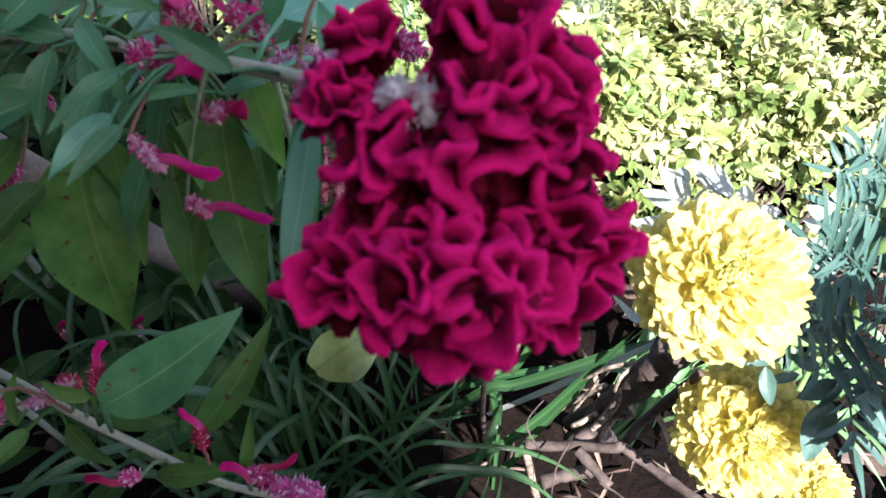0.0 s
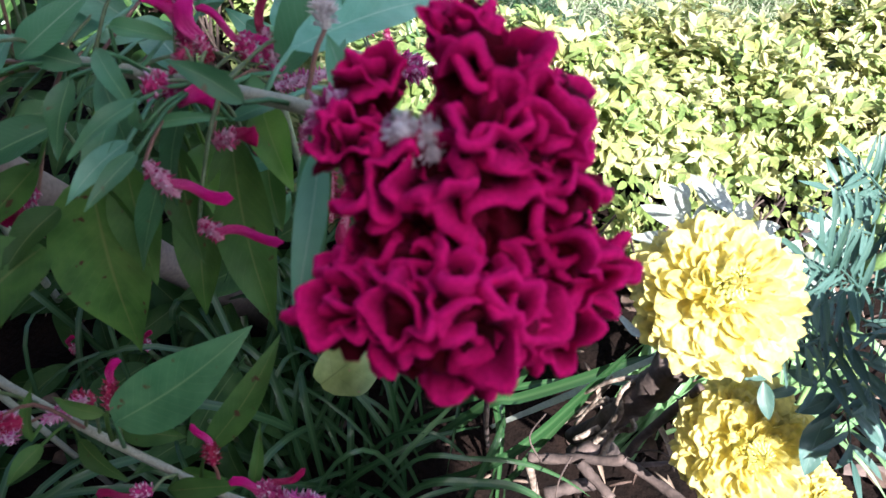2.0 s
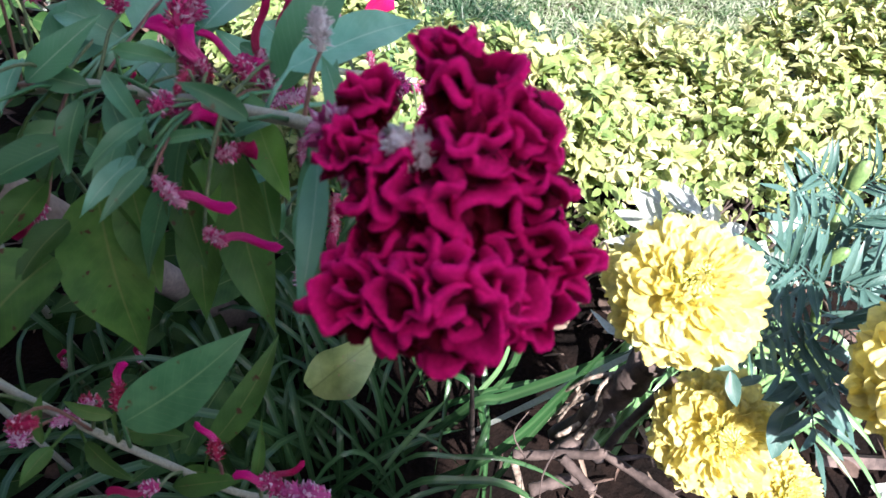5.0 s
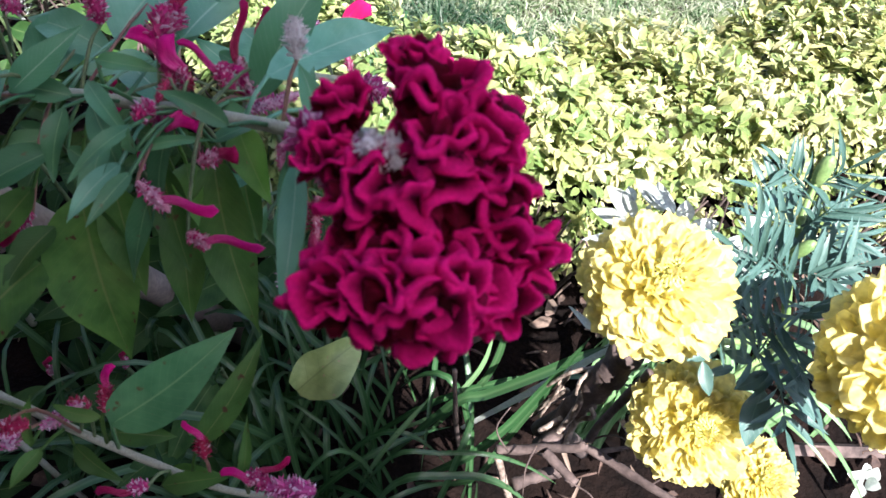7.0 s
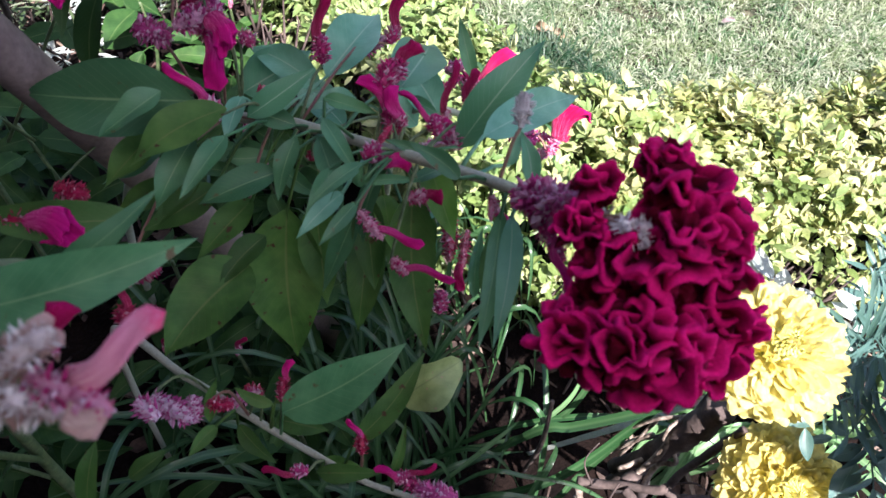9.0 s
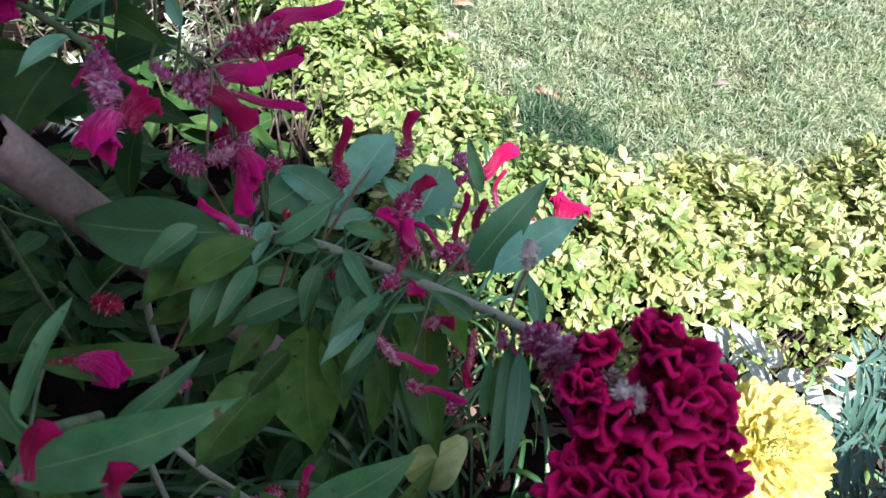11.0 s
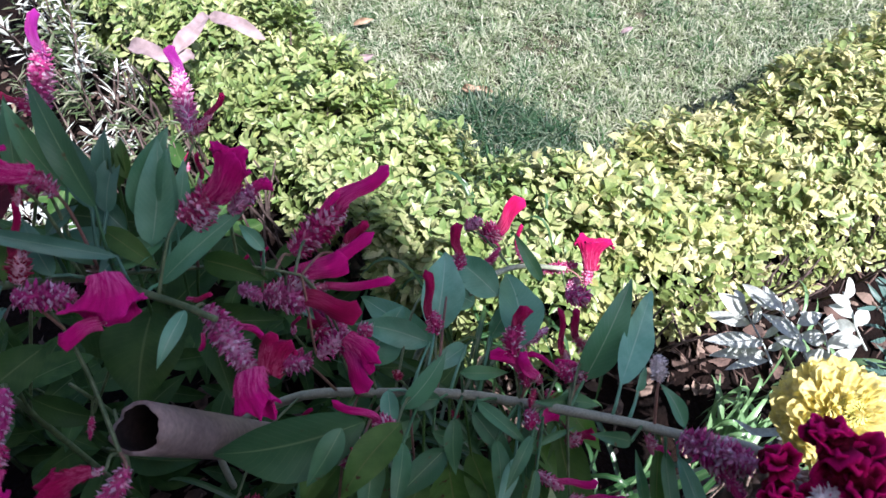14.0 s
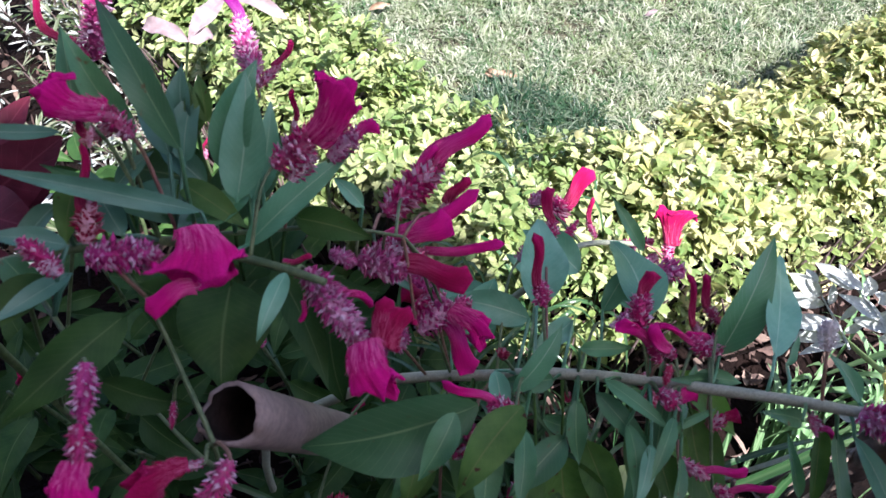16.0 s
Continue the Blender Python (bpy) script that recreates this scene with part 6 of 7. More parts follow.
low.spike((-0.079, 0.083, 0.471), (-0.081, 0.092, 0.477), (-0.089, 0.099, 0.481), 0.0043, 0.0034, 0.0029, bracts=RED_BRACTS)
low.spike((-0.140, 0.112, 0.471), (-0.161, 0.103, 0.463), None, 0.0044, 0.0035, bracts=PURPLE_BRACTS)
low.spike((-0.139, 0.112, 0.465), (-0.150, 0.115, 0.466), None, 0.0050, 0.0035, bracts=RED_BRACTS)
low.spike((-0.173, 0.093, 0.461), (-0.176, 0.106, 0.469), None, 0.0059, 0.0034, bracts=PURPLE_BRACTS)
low.spike((-0.042, 0.067, 0.466), (-0.060, 0.076, 0.469), (-0.072, 0.077, 0.469), 0.0053, 0.0041, 0.0042)
low.spike((-0.060, 0.072, 0.467), (-0.050, 0.076, 0.471), (-0.038, 0.081, 0.475), 0.0037, 0.0031, 0.0033, velvet=RED_CREST)
low.spike((-0.026, 0.065, 0.473), (-0.049, 0.068, 0.472), None, 0.0063, 0.0033, bracts=PURPLE_BRACTS)
low.spike((-0.107, 0.075, 0.458), (-0.117, 0.074, 0.455), (-0.133, 0.073, 0.453), 0.0043, 0.0034, 0.0040, velvet=RED_CREST)
low.spike((-0.183, 0.086, 0.514), (-0.161, 0.078, 0.510), None, 0.0070, 0.0034, bracts=PURPLE_BRACTS)
low.spike((-0.156, 0.085, 0.515), (-0.143, 0.086, 0.517), None, 0.0043, 0.0034, bracts=RED_BRACTS)

# ---- celosia behind, at the hedge ----
rear = Plant("slender celosia with sunlit pink fans near the hedge", [(-0.130, 0.440, 0.000), (-0.100, 0.430, 0.200), (-0.083, 0.347, 0.453), (-0.026, 0.387, 0.423), (0.020, 0.368, 0.436)], radius=0.003)
rear.spike((-0.038, 0.428, 0.412), (-0.024, 0.434, 0.424), (0.003, 0.444, 0.446), 0.012, 0.012, 0.017, velvet=RED_CREST, ruffle=0.3, dense=1.5)
rear.spike((-0.055, 0.44, 0.42), (-0.038, 0.442, 0.428), None, 0.008, bracts=PURPLE_BRACTS)
rear.spike((0.034, 0.352, 0.428), (0.040, 0.364, 0.443), (0.047, 0.382, 0.464), 0.006, 0.013, 0.050, velvet=RED_CREST, ruffle=0.14)
rear.spike((0.022, 0.36, 0.41), (0.036, 0.366, 0.418), None, 0.006, bracts=PURPLE_BRACTS)
rear.spike((-0.067, 0.361, 0.463), (-0.043, 0.378, 0.476), None, 0.0050, 0.0058)
rear.spike((-0.012, 0.390, 0.425), (-0.017, 0.404, 0.434), (-0.010, 0.419, 0.445), 0.0039, 0.0044, 0.0042, velvet=RED_CREST)
rear.spike((0.004, 0.380, 0.419), (0.038, 0.379, 0.420), None, 0.0064, 0.0063, bracts=BRACTS)
rear.leaf((-0.057, 0.336, 0.471), (-0.088, 0.380, 0.475), 0.0305, mat=BLUE_LEAF)
rear.leaf((-0.073, 0.344, 0.451), (-0.112, 0.352, 0.491), 0.0259, mat=BLUE_LEAF)
rear.leaf((-0.119, 0.290, 0.497), (-0.166, 0.365, 0.461), 0.0250, mat=BLUE_LEAF)

# ---- celosia at the pipe ----
tall = Plant("tall celosia with magenta fans and blue-green leaves", [(-0.460, 0.360, 0.000), (-0.450, 0.350, 0.400), (-0.404, 0.303, 0.631), (-0.321, 0.298, 0.653), (-0.272, 0.268, 0.666), (-0.243, 0.244, 0.675)], [(-0.321, 0.298, 0.653), (-0.279, 0.297, 0.648), (-0.235, 0.295, 0.641), (-0.202, 0.283, 0.639)], [(-0.450, 0.350, 0.400), (-0.381, 0.304, 0.624), (-0.344, 0.245, 0.665), (-0.331, 0.221, 0.688)], [(-0.400, 0.360, 0.350), (-0.304, 0.202, 0.611), (-0.308, 0.236, 0.654), (-0.313, 0.254, 0.675)], [(-0.420, 0.355, 0.350), (-0.310, 0.385, 0.540), (-0.259, 0.408, 0.624)], [(-0.450, 0.350, 0.400), (-0.380, 0.385, 0.570), (-0.335, 0.398, 0.662)], radius=0.0024, material=GREEN_STEM)
tall.leaf((-0.274, 0.300, 0.668), (-0.259, 0.336, 0.709), 0.0210, mat=BLUE_LEAF, bend=0.02)
tall.leaf((-0.268, 0.308, 0.656), (-0.251, 0.338, 0.688), 0.0144, mat=BLUE_LEAF)
tall.leaf((-0.288, 0.288, 0.679), (-0.362, 0.302, 0.711), 0.0096, mat=SHADE_TINTED_BLUE_LEAF)
tall.leaf((-0.333, 0.314, 0.711), (-0.369, 0.310, 0.726), 0.0065, mat=SHADE_TINTED_BLUE_LEAF)
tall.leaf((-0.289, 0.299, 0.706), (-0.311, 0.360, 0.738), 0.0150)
tall.leaf((-0.297, 0.313, 0.689), (-0.303, 0.347, 0.708), 0.0154, mat=SHADE_TINTED_BLUE_LEAF)
tall.leaf((-0.293, 0.316, 0.680), (-0.281, 0.343, 0.698), 0.0159, mat=SHADE_TINTED_BLUE_LEAF)
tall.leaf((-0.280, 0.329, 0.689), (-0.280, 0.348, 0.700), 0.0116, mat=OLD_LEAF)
tall.leaf((-0.322, 0.289, 0.671), (-0.332, 0.317, 0.686), 0.0164, mat=SHADE_TINTED_BLUE_LEAF)
tall.leaf((-0.321, 0.307, 0.682), (-0.303, 0.316, 0.690), 0.0154, mat=SHADE_TINTED_BLUE_LEAF)
tall.leaf((-0.339, 0.278, 0.685), (-0.366, 0.282, 0.695), 0.0104, mat=SHADE_TINTED_BLUE_LEAF)
tall.leaf((-0.319, 0.244, 0.680), (-0.363, 0.211, 0.677), 0.0208, mat=SHADE_TINTED_LEAF)
tall.leaf((-0.352, 0.276, 0.670), (-0.377, 0.249, 0.674), 0.0169, mat=SHADE_TINTED_LEAF)
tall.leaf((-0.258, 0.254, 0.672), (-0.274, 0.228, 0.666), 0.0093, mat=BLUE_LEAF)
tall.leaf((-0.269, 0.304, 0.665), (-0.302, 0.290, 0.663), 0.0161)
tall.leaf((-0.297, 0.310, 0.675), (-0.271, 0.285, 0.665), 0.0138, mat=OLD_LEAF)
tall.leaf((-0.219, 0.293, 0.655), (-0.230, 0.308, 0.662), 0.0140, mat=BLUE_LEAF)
tall.leaf((-0.342, 0.240, 0.639), (-0.309, 0.227, 0.625), 0.0156, mat=SHADE_TINTED_LEAF)
tall.leaf((-0.266, 0.291, 0.599), (-0.218, 0.284, 0.591), 0.0284, mat=SHADE_TINTED_LEAF)
tall.leaf((-0.245, 0.267, 0.600), (-0.245, 0.234, 0.569), 0.0185, mat=SHADE_TINTED_LEAF)
tall.leaf((-0.214, 0.297, 0.611), (-0.200, 0.275, 0.600), 0.0187, mat=BLUE_LEAF)
tall.leaf((-0.376, 0.299, 0.657), (-0.358, 0.272, 0.643), 0.0212)
tall.leaf((-0.347, 0.307, 0.677), (-0.367, 0.292, 0.665), 0.0128, mat=SHADE_TINTED_BLUE_LEAF)
tall.leaf((-0.288, 0.305, 0.668), (-0.316, 0.304, 0.670), 0.0133, mat=SHADE_TINTED_BLUE_LEAF, bend=0.05)
tall.leaf((-0.286, 0.303, 0.667), (-0.302, 0.284, 0.665), 0.0132, mat=SHADE_TINTED_BLUE_LEAF, bend=0.05)
tall.leaf((-0.286, 0.309, 0.671), (-0.305, 0.337, 0.682), 0.0135, mat=SHADE_TINTED_BLUE_LEAF, bend=0.05)
tall.leaf((-0.289, 0.306, 0.669), (-0.331, 0.311, 0.667), 0.0134, mat=SHADE_TINTED_BLUE_LEAF, bend=0.05)
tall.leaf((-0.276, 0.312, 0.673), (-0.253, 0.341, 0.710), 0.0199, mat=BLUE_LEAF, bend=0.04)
tall.leaf((-0.290, 0.332, 0.685), (-0.285, 0.350, 0.706), 0.0136, mat=SHADE_TINTED_BLUE_LEAF, bend=0.04)
tall.leaf((-0.295, 0.297, 0.661), (-0.350, 0.321, 0.688), 0.0122, mat=CELOSIA_LEAF, bend=0.04)
tall.leaf((-0.322, 0.318, 0.673), (-0.353, 0.307, 0.664), 0.0130, mat=OLD_LEAF, bend=0.04)
tall.leaf((-0.250, 0.290, 0.660), (-0.218, 0.271, 0.659), 0.0161, mat=OLD_LEAF, bend=0.04)
tall.leaf((-0.336, 0.341, 0.687), (-0.334, 0.378, 0.713), 0.0111, mat=CELOSIA_LEAF, bend=0.04)
tall.leaf((-0.319, 0.332, 0.665), (-0.287, 0.347, 0.625), 0.0300, mat=SHADE_TINTED_LEAF)
tall.leaf((-0.296, 0.316, 0.629), (-0.249, 0.369, 0.630), 0.0300, mat=SHADE_TINTED_LEAF)
tall.leaf((-0.283, 0.299, 0.604), (-0.242, 0.347, 0.601), 0.0290, mat=SHADE_TINTED_LEAF)
tall.leaf((-0.304, 0.274, 0.595), (-0.263, 0.322, 0.586), 0.0310, mat=SHADE_TINTED_LEAF)
tall.leaf((-0.329, 0.292, 0.628), (-0.300, 0.285, 0.573), 0.0310, mat=SHADE_TINTED_LEAF)
tall.spike((-0.259, 0.413, 0.630), (-0.263, 0.464, 0.640), (-0.266, 0.486, 0.642), 0.0080, 0.0065, 0.0085, bracts=PURPLE_BRACTS, velvet=PURPLE_CREST, bend=0.06, dense=1.2)
tall.spike((-0.258, 0.412, 0.628), (-0.243, 0.424, 0.634), (-0.234, 0.436, 0.638), 0.0040, 0.0040, 0.0040, velvet=RED_CREST)
tall.spike((-0.334, 0.402, 0.672), (-0.318, 0.418, 0.710), (-0.317, 0.427, 0.726), 0.0076, 0.0060, 0.0070, bracts=PURPLE_BRACTS, velvet=PURPLE_CREST, bend=0.08, dense=1.2)
tall.spike((-0.335, 0.400, 0.676), (-0.343, 0.406, 0.684), (-0.357, 0.424, 0.704), 0.0040, 0.0044, 0.0040, velvet=RED_CREST, bend=0.2)
tall.spike((-0.327, 0.217, 0.698), (-0.332, 0.200, 0.687), None, 0.0051, 0.0027, bracts=PURPLE_BRACTS)
tall.spike((-0.331, 0.198, 0.692), (-0.333, 0.187, 0.686), None, 0.0051, 0.0027, bracts=BRACTS, stalk=False)
tall.spike((-0.333, 0.190, 0.687), (-0.334, 0.187, 0.685), (-0.338, 0.173, 0.682), 0.0025, 0.0085, 0.0205, velvet=CREST, stalk=False, ruffle=0.3, roll=-16)
tall.spike((-0.298, 0.187, 0.661), (-0.306, 0.186, 0.660), (-0.325, 0.182, 0.666), 0.0023, 0.0045, 0.0210, velvet=RED_CREST, ruffle=0.3)
tall.spike((-0.314, 0.184, 0.663), (-0.318, 0.180, 0.660), (-0.322, 0.165, 0.656), 0.0018, 0.0087, 0.0196, velvet=RED_CREST, stalk=False)
tall.spike((-0.289, 0.185, 0.662), (-0.308, 0.165, 0.647), None, 0.0064, 0.0029, bracts=BRACTS)
tall.spike((-0.314, 0.226, 0.635), (-0.317, 0.216, 0.629), None, 0.0021, 0.0033, bracts=BRACTS)
tall.spike((-0.319, 0.308, 0.718), (-0.321, 0.301, 0.713), None, 0.0024, 0.0030, bracts=RED_BRACTS)
tall.spike((-0.307, 0.311, 0.705), (-0.317, 0.317, 0.720), (-0.335, 0.316, 0.732), 0.0055, 0.0084, 0.0235, velvet=CREST, ruffle=0.12, roll=-17)
tall.spike((-0.313, 0.316, 0.707), (-0.327, 0.311, 0.707), (-0.326, 0.318, 0.714), 0.0035, 0.0040, 0.0025, bracts=RED_BRACTS, velvet=RED_CREST)
tall.spike((-0.333, 0.280, 0.681), (-0.329, 0.294, 0.691), (-0.327, 0.311, 0.707), 0.0061, 0.0046, 0.0025, bracts=RED_BRACTS, velvet=RED_CREST)
tall.spike((-0.329, 0.264, 0.694), (-0.302, 0.261, 0.691), None, 0.0074, 0.0025, 0.0025, bracts=PURPLE_BRACTS, dense=1.5)
tall.spike((-0.339, 0.262, 0.689), (-0.350, 0.272, 0.702), None, 0.0048, 0.0025, 0.0025, bracts=BRACTS, stalk=False)
tall.spike((-0.344, 0.264, 0.696), (-0.339, 0.260, 0.691), None, 0.0036, 0.0025, 0.0025, bracts=BRACTS, stalk=False)
tall.spike((-0.287, 0.268, 0.695), (-0.287, 0.266, 0.696), (-0.287, 0.245, 0.689), 0.0023, 0.0143, 0.0463, velvet=CREST, ruffle=0.42, stalk=False, roll=-8)
tall.spike((-0.289, 0.246, 0.688), (-0.292, 0.244, 0.689), (-0.309, 0.238, 0.692), 0.0014, 0.0068, 0.0089, velvet=CREST, stalk=False)
tall.spike((-0.255, 0.299, 0.687), (-0.231, 0.303, 0.701), (-0.215, 0.309, 0.719), 0.0075, 0.0127, 0.0316, velvet=CREST, ruffle=0.12, roll=11)
tall.spike((-0.249, 0.295, 0.680), (-0.237, 0.305, 0.688), None, 0.0061, 0.0025, 0.0025, bracts=BRACTS)
tall.spike((-0.231, 0.300, 0.684), (-0.214, 0.309, 0.691), (-0.207, 0.309, 0.692), 0.0056, 0.0046, 0.0087, bracts=PURPLE_BRACTS, velvet=CREST, dense=1.3)
tall.spike((-0.244, 0.313, 0.689), (-0.242, 0.319, 0.694), (-0.240, 0.327, 0.703), 0.0018, 0.0025, 0.0025, velvet=RED_CREST)
tall.spike((-0.206, 0.306, 0.628), (-0.170, 0.330, 0.635), (-0.141, 0.347, 0.647), 0.0099, 0.0121, 0.0068, velvet=CREST, dense=1.3)
tall.spike((-0.194, 0.314, 0.630), (-0.182, 0.326, 0.635), (-0.174, 0.334, 0.644), 0.0047, 0.0048, 0.0042, velvet=CREST)
tall.spike((-0.225, 0.285, 0.623), (-0.202, 0.293, 0.626), (-0.156, 0.306, 0.633), 0.0045, 0.0075, 0.0077, velvet=CREST, bend=0.05)
tall.spike((-0.179, 0.305, 0.620), (-0.171, 0.309, 0.625), (-0.160, 0.317, 0.634), 0.0036, 0.0066, 0.0054, velvet=RED_CREST)
tall.spike((-0.212, 0.284, 0.624), (-0.197, 0.291, 0.625), (-0.175, 0.294, 0.632), 0.0074, 0.0098, 0.0150, velvet=CREST)
tall.spike((-0.225, 0.285, 0.624), (-0.200, 0.272, 0.624), (-0.172, 0.261, 0.626), 0.0085, 0.0095, 0.0145, velvet=RED_CREST, bracts=PURPLE_BRACTS, dense=1.3)
tall.spike((-0.202, 0.284, 0.620), (-0.186, 0.286, 0.618), (-0.150, 0.277, 0.622), 0.0035, 0.0047, 0.0058, velvet=CREST, bend=0.04)
tall.spike((-0.238, 0.288, 0.631), (-0.226, 0.281, 0.627), None, 0.0050, 0.0025, 0.0025, bracts=PURPLE_BRACTS)
tall.spike((-0.250, 0.260, 0.662), (-0.232, 0.223, 0.653), None, 0.0084, 0.0025, 0.0025, bracts=PURPLE_BRACTS, dense=1.5)
tall.spike((-0.242, 0.254, 0.659), (-0.233, 0.248, 0.655), (-0.224, 0.242, 0.652), 0.0020, 0.0035, 0.0035, velvet=CREST, stalk=False)
tall.spike((-0.242, 0.241, 0.657), (-0.235, 0.230, 0.652), (-0.230, 0.225, 0.650), 0.0039, 0.0053, 0.0063, velvet=CREST, stalk=False)
tall.spike((-0.235, 0.227, 0.655), (-0.231, 0.222, 0.655), (-0.230, 0.197, 0.652), 0.0029, 0.0138, 0.0250, velvet=CREST, ruffle=0.4, stalk=False, roll=4)
tall.spike((-0.228, 0.220, 0.652), (-0.224, 0.222, 0.652), (-0.213, 0.238, 0.658), 0.0024, 0.0115, 0.0214, velvet=RED_CREST, ruffle=0.35, stalk=False, roll=-4)
tall.spike((-0.259, 0.266, 0.664), (-0.255, 0.265, 0.663), (-0.246, 0.265, 0.663), 0.0015, 0.0027, 0.0025, velvet=RED_CREST, stalk=False)
tall.spike((-0.252, 0.251, 0.659), (-0.253, 0.247, 0.656), (-0.256, 0.240, 0.653), 0.0012, 0.0025, 0.0025, velvet=CREST, stalk=False)
tall.spike((-0.202, 0.251, 0.599), (-0.182, 0.261, 0.605), None, 0.0069, 0.0025, 0.0025, bracts=PURPLE_BRACTS)
tall.spike((-0.187, 0.261, 0.604), (-0.181, 0.257, 0.605), (-0.168, 0.235, 0.602), 0.0035, 0.0087, 0.0189, velvet=CREST, ruffle=0.35, roll=10)
tall.spike((-0.191, 0.266, 0.604), (-0.187, 0.268, 0.605), (-0.188, 0.272, 0.607), 0.0023, 0.0029, 0.0025, velvet=RED_CREST)
tall.leaf((-0.274, 0.282, 0.657), (-0.217, 0.305, 0.684), 0.0146, mat=BLUE_LEAF, bend=0.06)
tall.leaf((-0.342, 0.273, 0.673), (-0.370, 0.253, 0.677), 0.0094, mat=SHADE_TINTED_BLUE_LEAF, bend=0.04)
tall.leaf((-0.286, 0.283, 0.629), (-0.298, 0.235, 0.615), 0.0452, mat=SHADE_TINTED_LEAF, bend=0.04)
tall.leaf((-0.336, 0.314, 0.684), (-0.346, 0.291, 0.668), 0.0179, mat=OLD_LEAF, bend=0.04)
tall.leaf((-0.285, 0.328, 0.685), (-0.284, 0.343, 0.701), 0.0127, mat=OLD_LEAF, bend=0.04)
tall.leaf((-0.262, 0.316, 0.665), (-0.257, 0.345, 0.693), 0.0117, mat=BLUE_LEAF, bend=0.04)
tall.leaf((-0.314, 0.337, 0.678), (-0.331, 0.367, 0.719), 0.0151, mat=CELOSIA_LEAF, bend=0.04)
tall.leaf((-0.265, 0.288, 0.630), (-0.251, 0.231, 0.599), 0.0181, mat=SHADE_TINTED_LEAF, bend=0.04)

# ---- celosia nearest the path ----
near = Plant("celosia with faded seed heads and broad leaves near the path", [(-0.300, 0.090, 0.000), (-0.270, 0.080, 0.400), (-0.215, 0.064, 0.636), (-0.194, 0.086, 0.634)], [(-0.270, 0.080, 0.400), (-0.199, 0.013, 0.669), (-0.158, 0.015, 0.708)], radius=0.0034, material=GREEN_STEM)
near.leaf((-0.216, 0.059, 0.639), (-0.139, 0.093, 0.653), 0.0242, bend=0.02, mat=CELOSIA_LEAF)
near.leaf((-0.185, 0.079, 0.642), (-0.156, 0.108, 0.657), 0.0098, mat=CELOSIA_LEAF)
near.leaf((-0.211, 0.072, 0.660), (-0.202, 0.114, 0.677), 0.0092)
near.leaf((-0.182, 0.130, 0.603), (-0.250, 0.120, 0.605), 0.0186, mat=OLD_LEAF)
near.leaf((-0.209, 0.068, 0.645), (-0.235, 0.095, 0.662), 0.0136)
near.leaf((-0.224, 0.072, 0.587), (-0.193, 0.053, 0.576), 0.0187, mat=OLD_LEAF)
near.spike((-0.236, 0.117, 0.604), (-0.217, 0.123, 0.609), (-0.196, 0.111, 0.614), 0.0050, 0.0069, 0.0205, bracts=RED_BRACTS, velvet=CREST, ruffle=0.2)
near.spike((-0.207, 0.053, 0.653), (-0.202, 0.056, 0.655), (-0.194, 0.069, 0.671), 0.0019, 0.0040, 0.0110, velvet=RED_CREST)
near.spike((-0.176, 0.052, 0.636), (-0.178, 0.057, 0.639), (-0.175, 0.065, 0.651), 0.0018, 0.0055, 0.0115, velvet=RED_CREST)
near.spike((-0.169, 0.068, 0.539), (-0.180, 0.074, 0.542), None, 0.0059, 0.0034, bracts=PURPLE_BRACTS, stalk=False)
near.spike((-0.168, 0.016, 0.714), (-0.135, 0.010, 0.712), None, 0.0058, 0.0017, bracts=DRY_BRACTS, dense=1.5, stalk=False)
near.spike((-0.157, 0.019, 0.723), (-0.154, 0.024, 0.726), None, 0.0038, 0.0016, bracts=DRY_BRACTS, stalk=False)
near.spike((-0.146, 0.015, 0.721), (-0.137, 0.022, 0.726), None, 0.0043, 0.0016, bracts=DRY_BRACTS, stalk=False)
near.spike((-0.155, 0.007, 0.709), (-0.147, 0.014, 0.715), None, 0.0052, 0.0017, bracts=DRY_BRACTS, stalk=False)
near.spike((-0.137, 0.011, 0.713), (-0.133, 0.018, 0.718), (-0.116, 0.028, 0.725), 0.0031, 0.0062, 0.0055, velvet=PALE_CREST, stalk=False)
near.spike((-0.143, 0.016, 0.716), (-0.125, 0.011, 0.714), None, 0.0052, 0.0017, bracts=BRACTS, stalk=False)
near.spike((-0.169, 0.021, 0.718), (-0.158, 0.024, 0.721), None, 0.0052, 0.0017, bracts=BRACTS, stalk=False)
near.spike((-0.147, 0.019, 0.723), (-0.146, 0.020, 0.722), (-0.139, 0.026, 0.722), 0.0018, 0.0030, 0.0036, bracts=DRY_BRACTS, velvet=TAN_CREST, stalk=False)
near.spike((-0.145, 0.018, 0.721), (-0.143, 0.019, 0.721), (-0.137, 0.024, 0.720), 0.0018, 0.0028, 0.0034, bracts=DRY_BRACTS, velvet=TAN_CREST, stalk=False)
near.spike((-0.151, 0.008, 0.721), (-0.151, 0.007, 0.721), (-0.151, 0.002, 0.720), 0.0018, 0.0040, 0.0048, bracts=DRY_BRACTS, velvet=TAN_CREST, stalk=False)
near.spike((-0.135, 0.009, 0.715), (-0.133, 0.009, 0.715), (-0.126, 0.009, 0.712), 0.0018, 0.0060, 0.0072, bracts=DRY_BRACTS, velvet=TAN_CREST, stalk=False)

# ---- young celosias under the tall ones ----
bush((-0.24, 0.32, 0.0), 0.26, 10, 40)
bush((-0.12, 0.36, 0.0), 0.24, 9, 41)
bush((-0.17, 0.44, 0.0), 0.22, 9, 42)
bush((-0.44, 0.42, 0.0), 0.28, 9, 43)
bush((-0.31, 0.44, 0.0), 0.26, 10, 44)
bush((-0.52, 0.30, 0.0), 0.29, 8, 45)
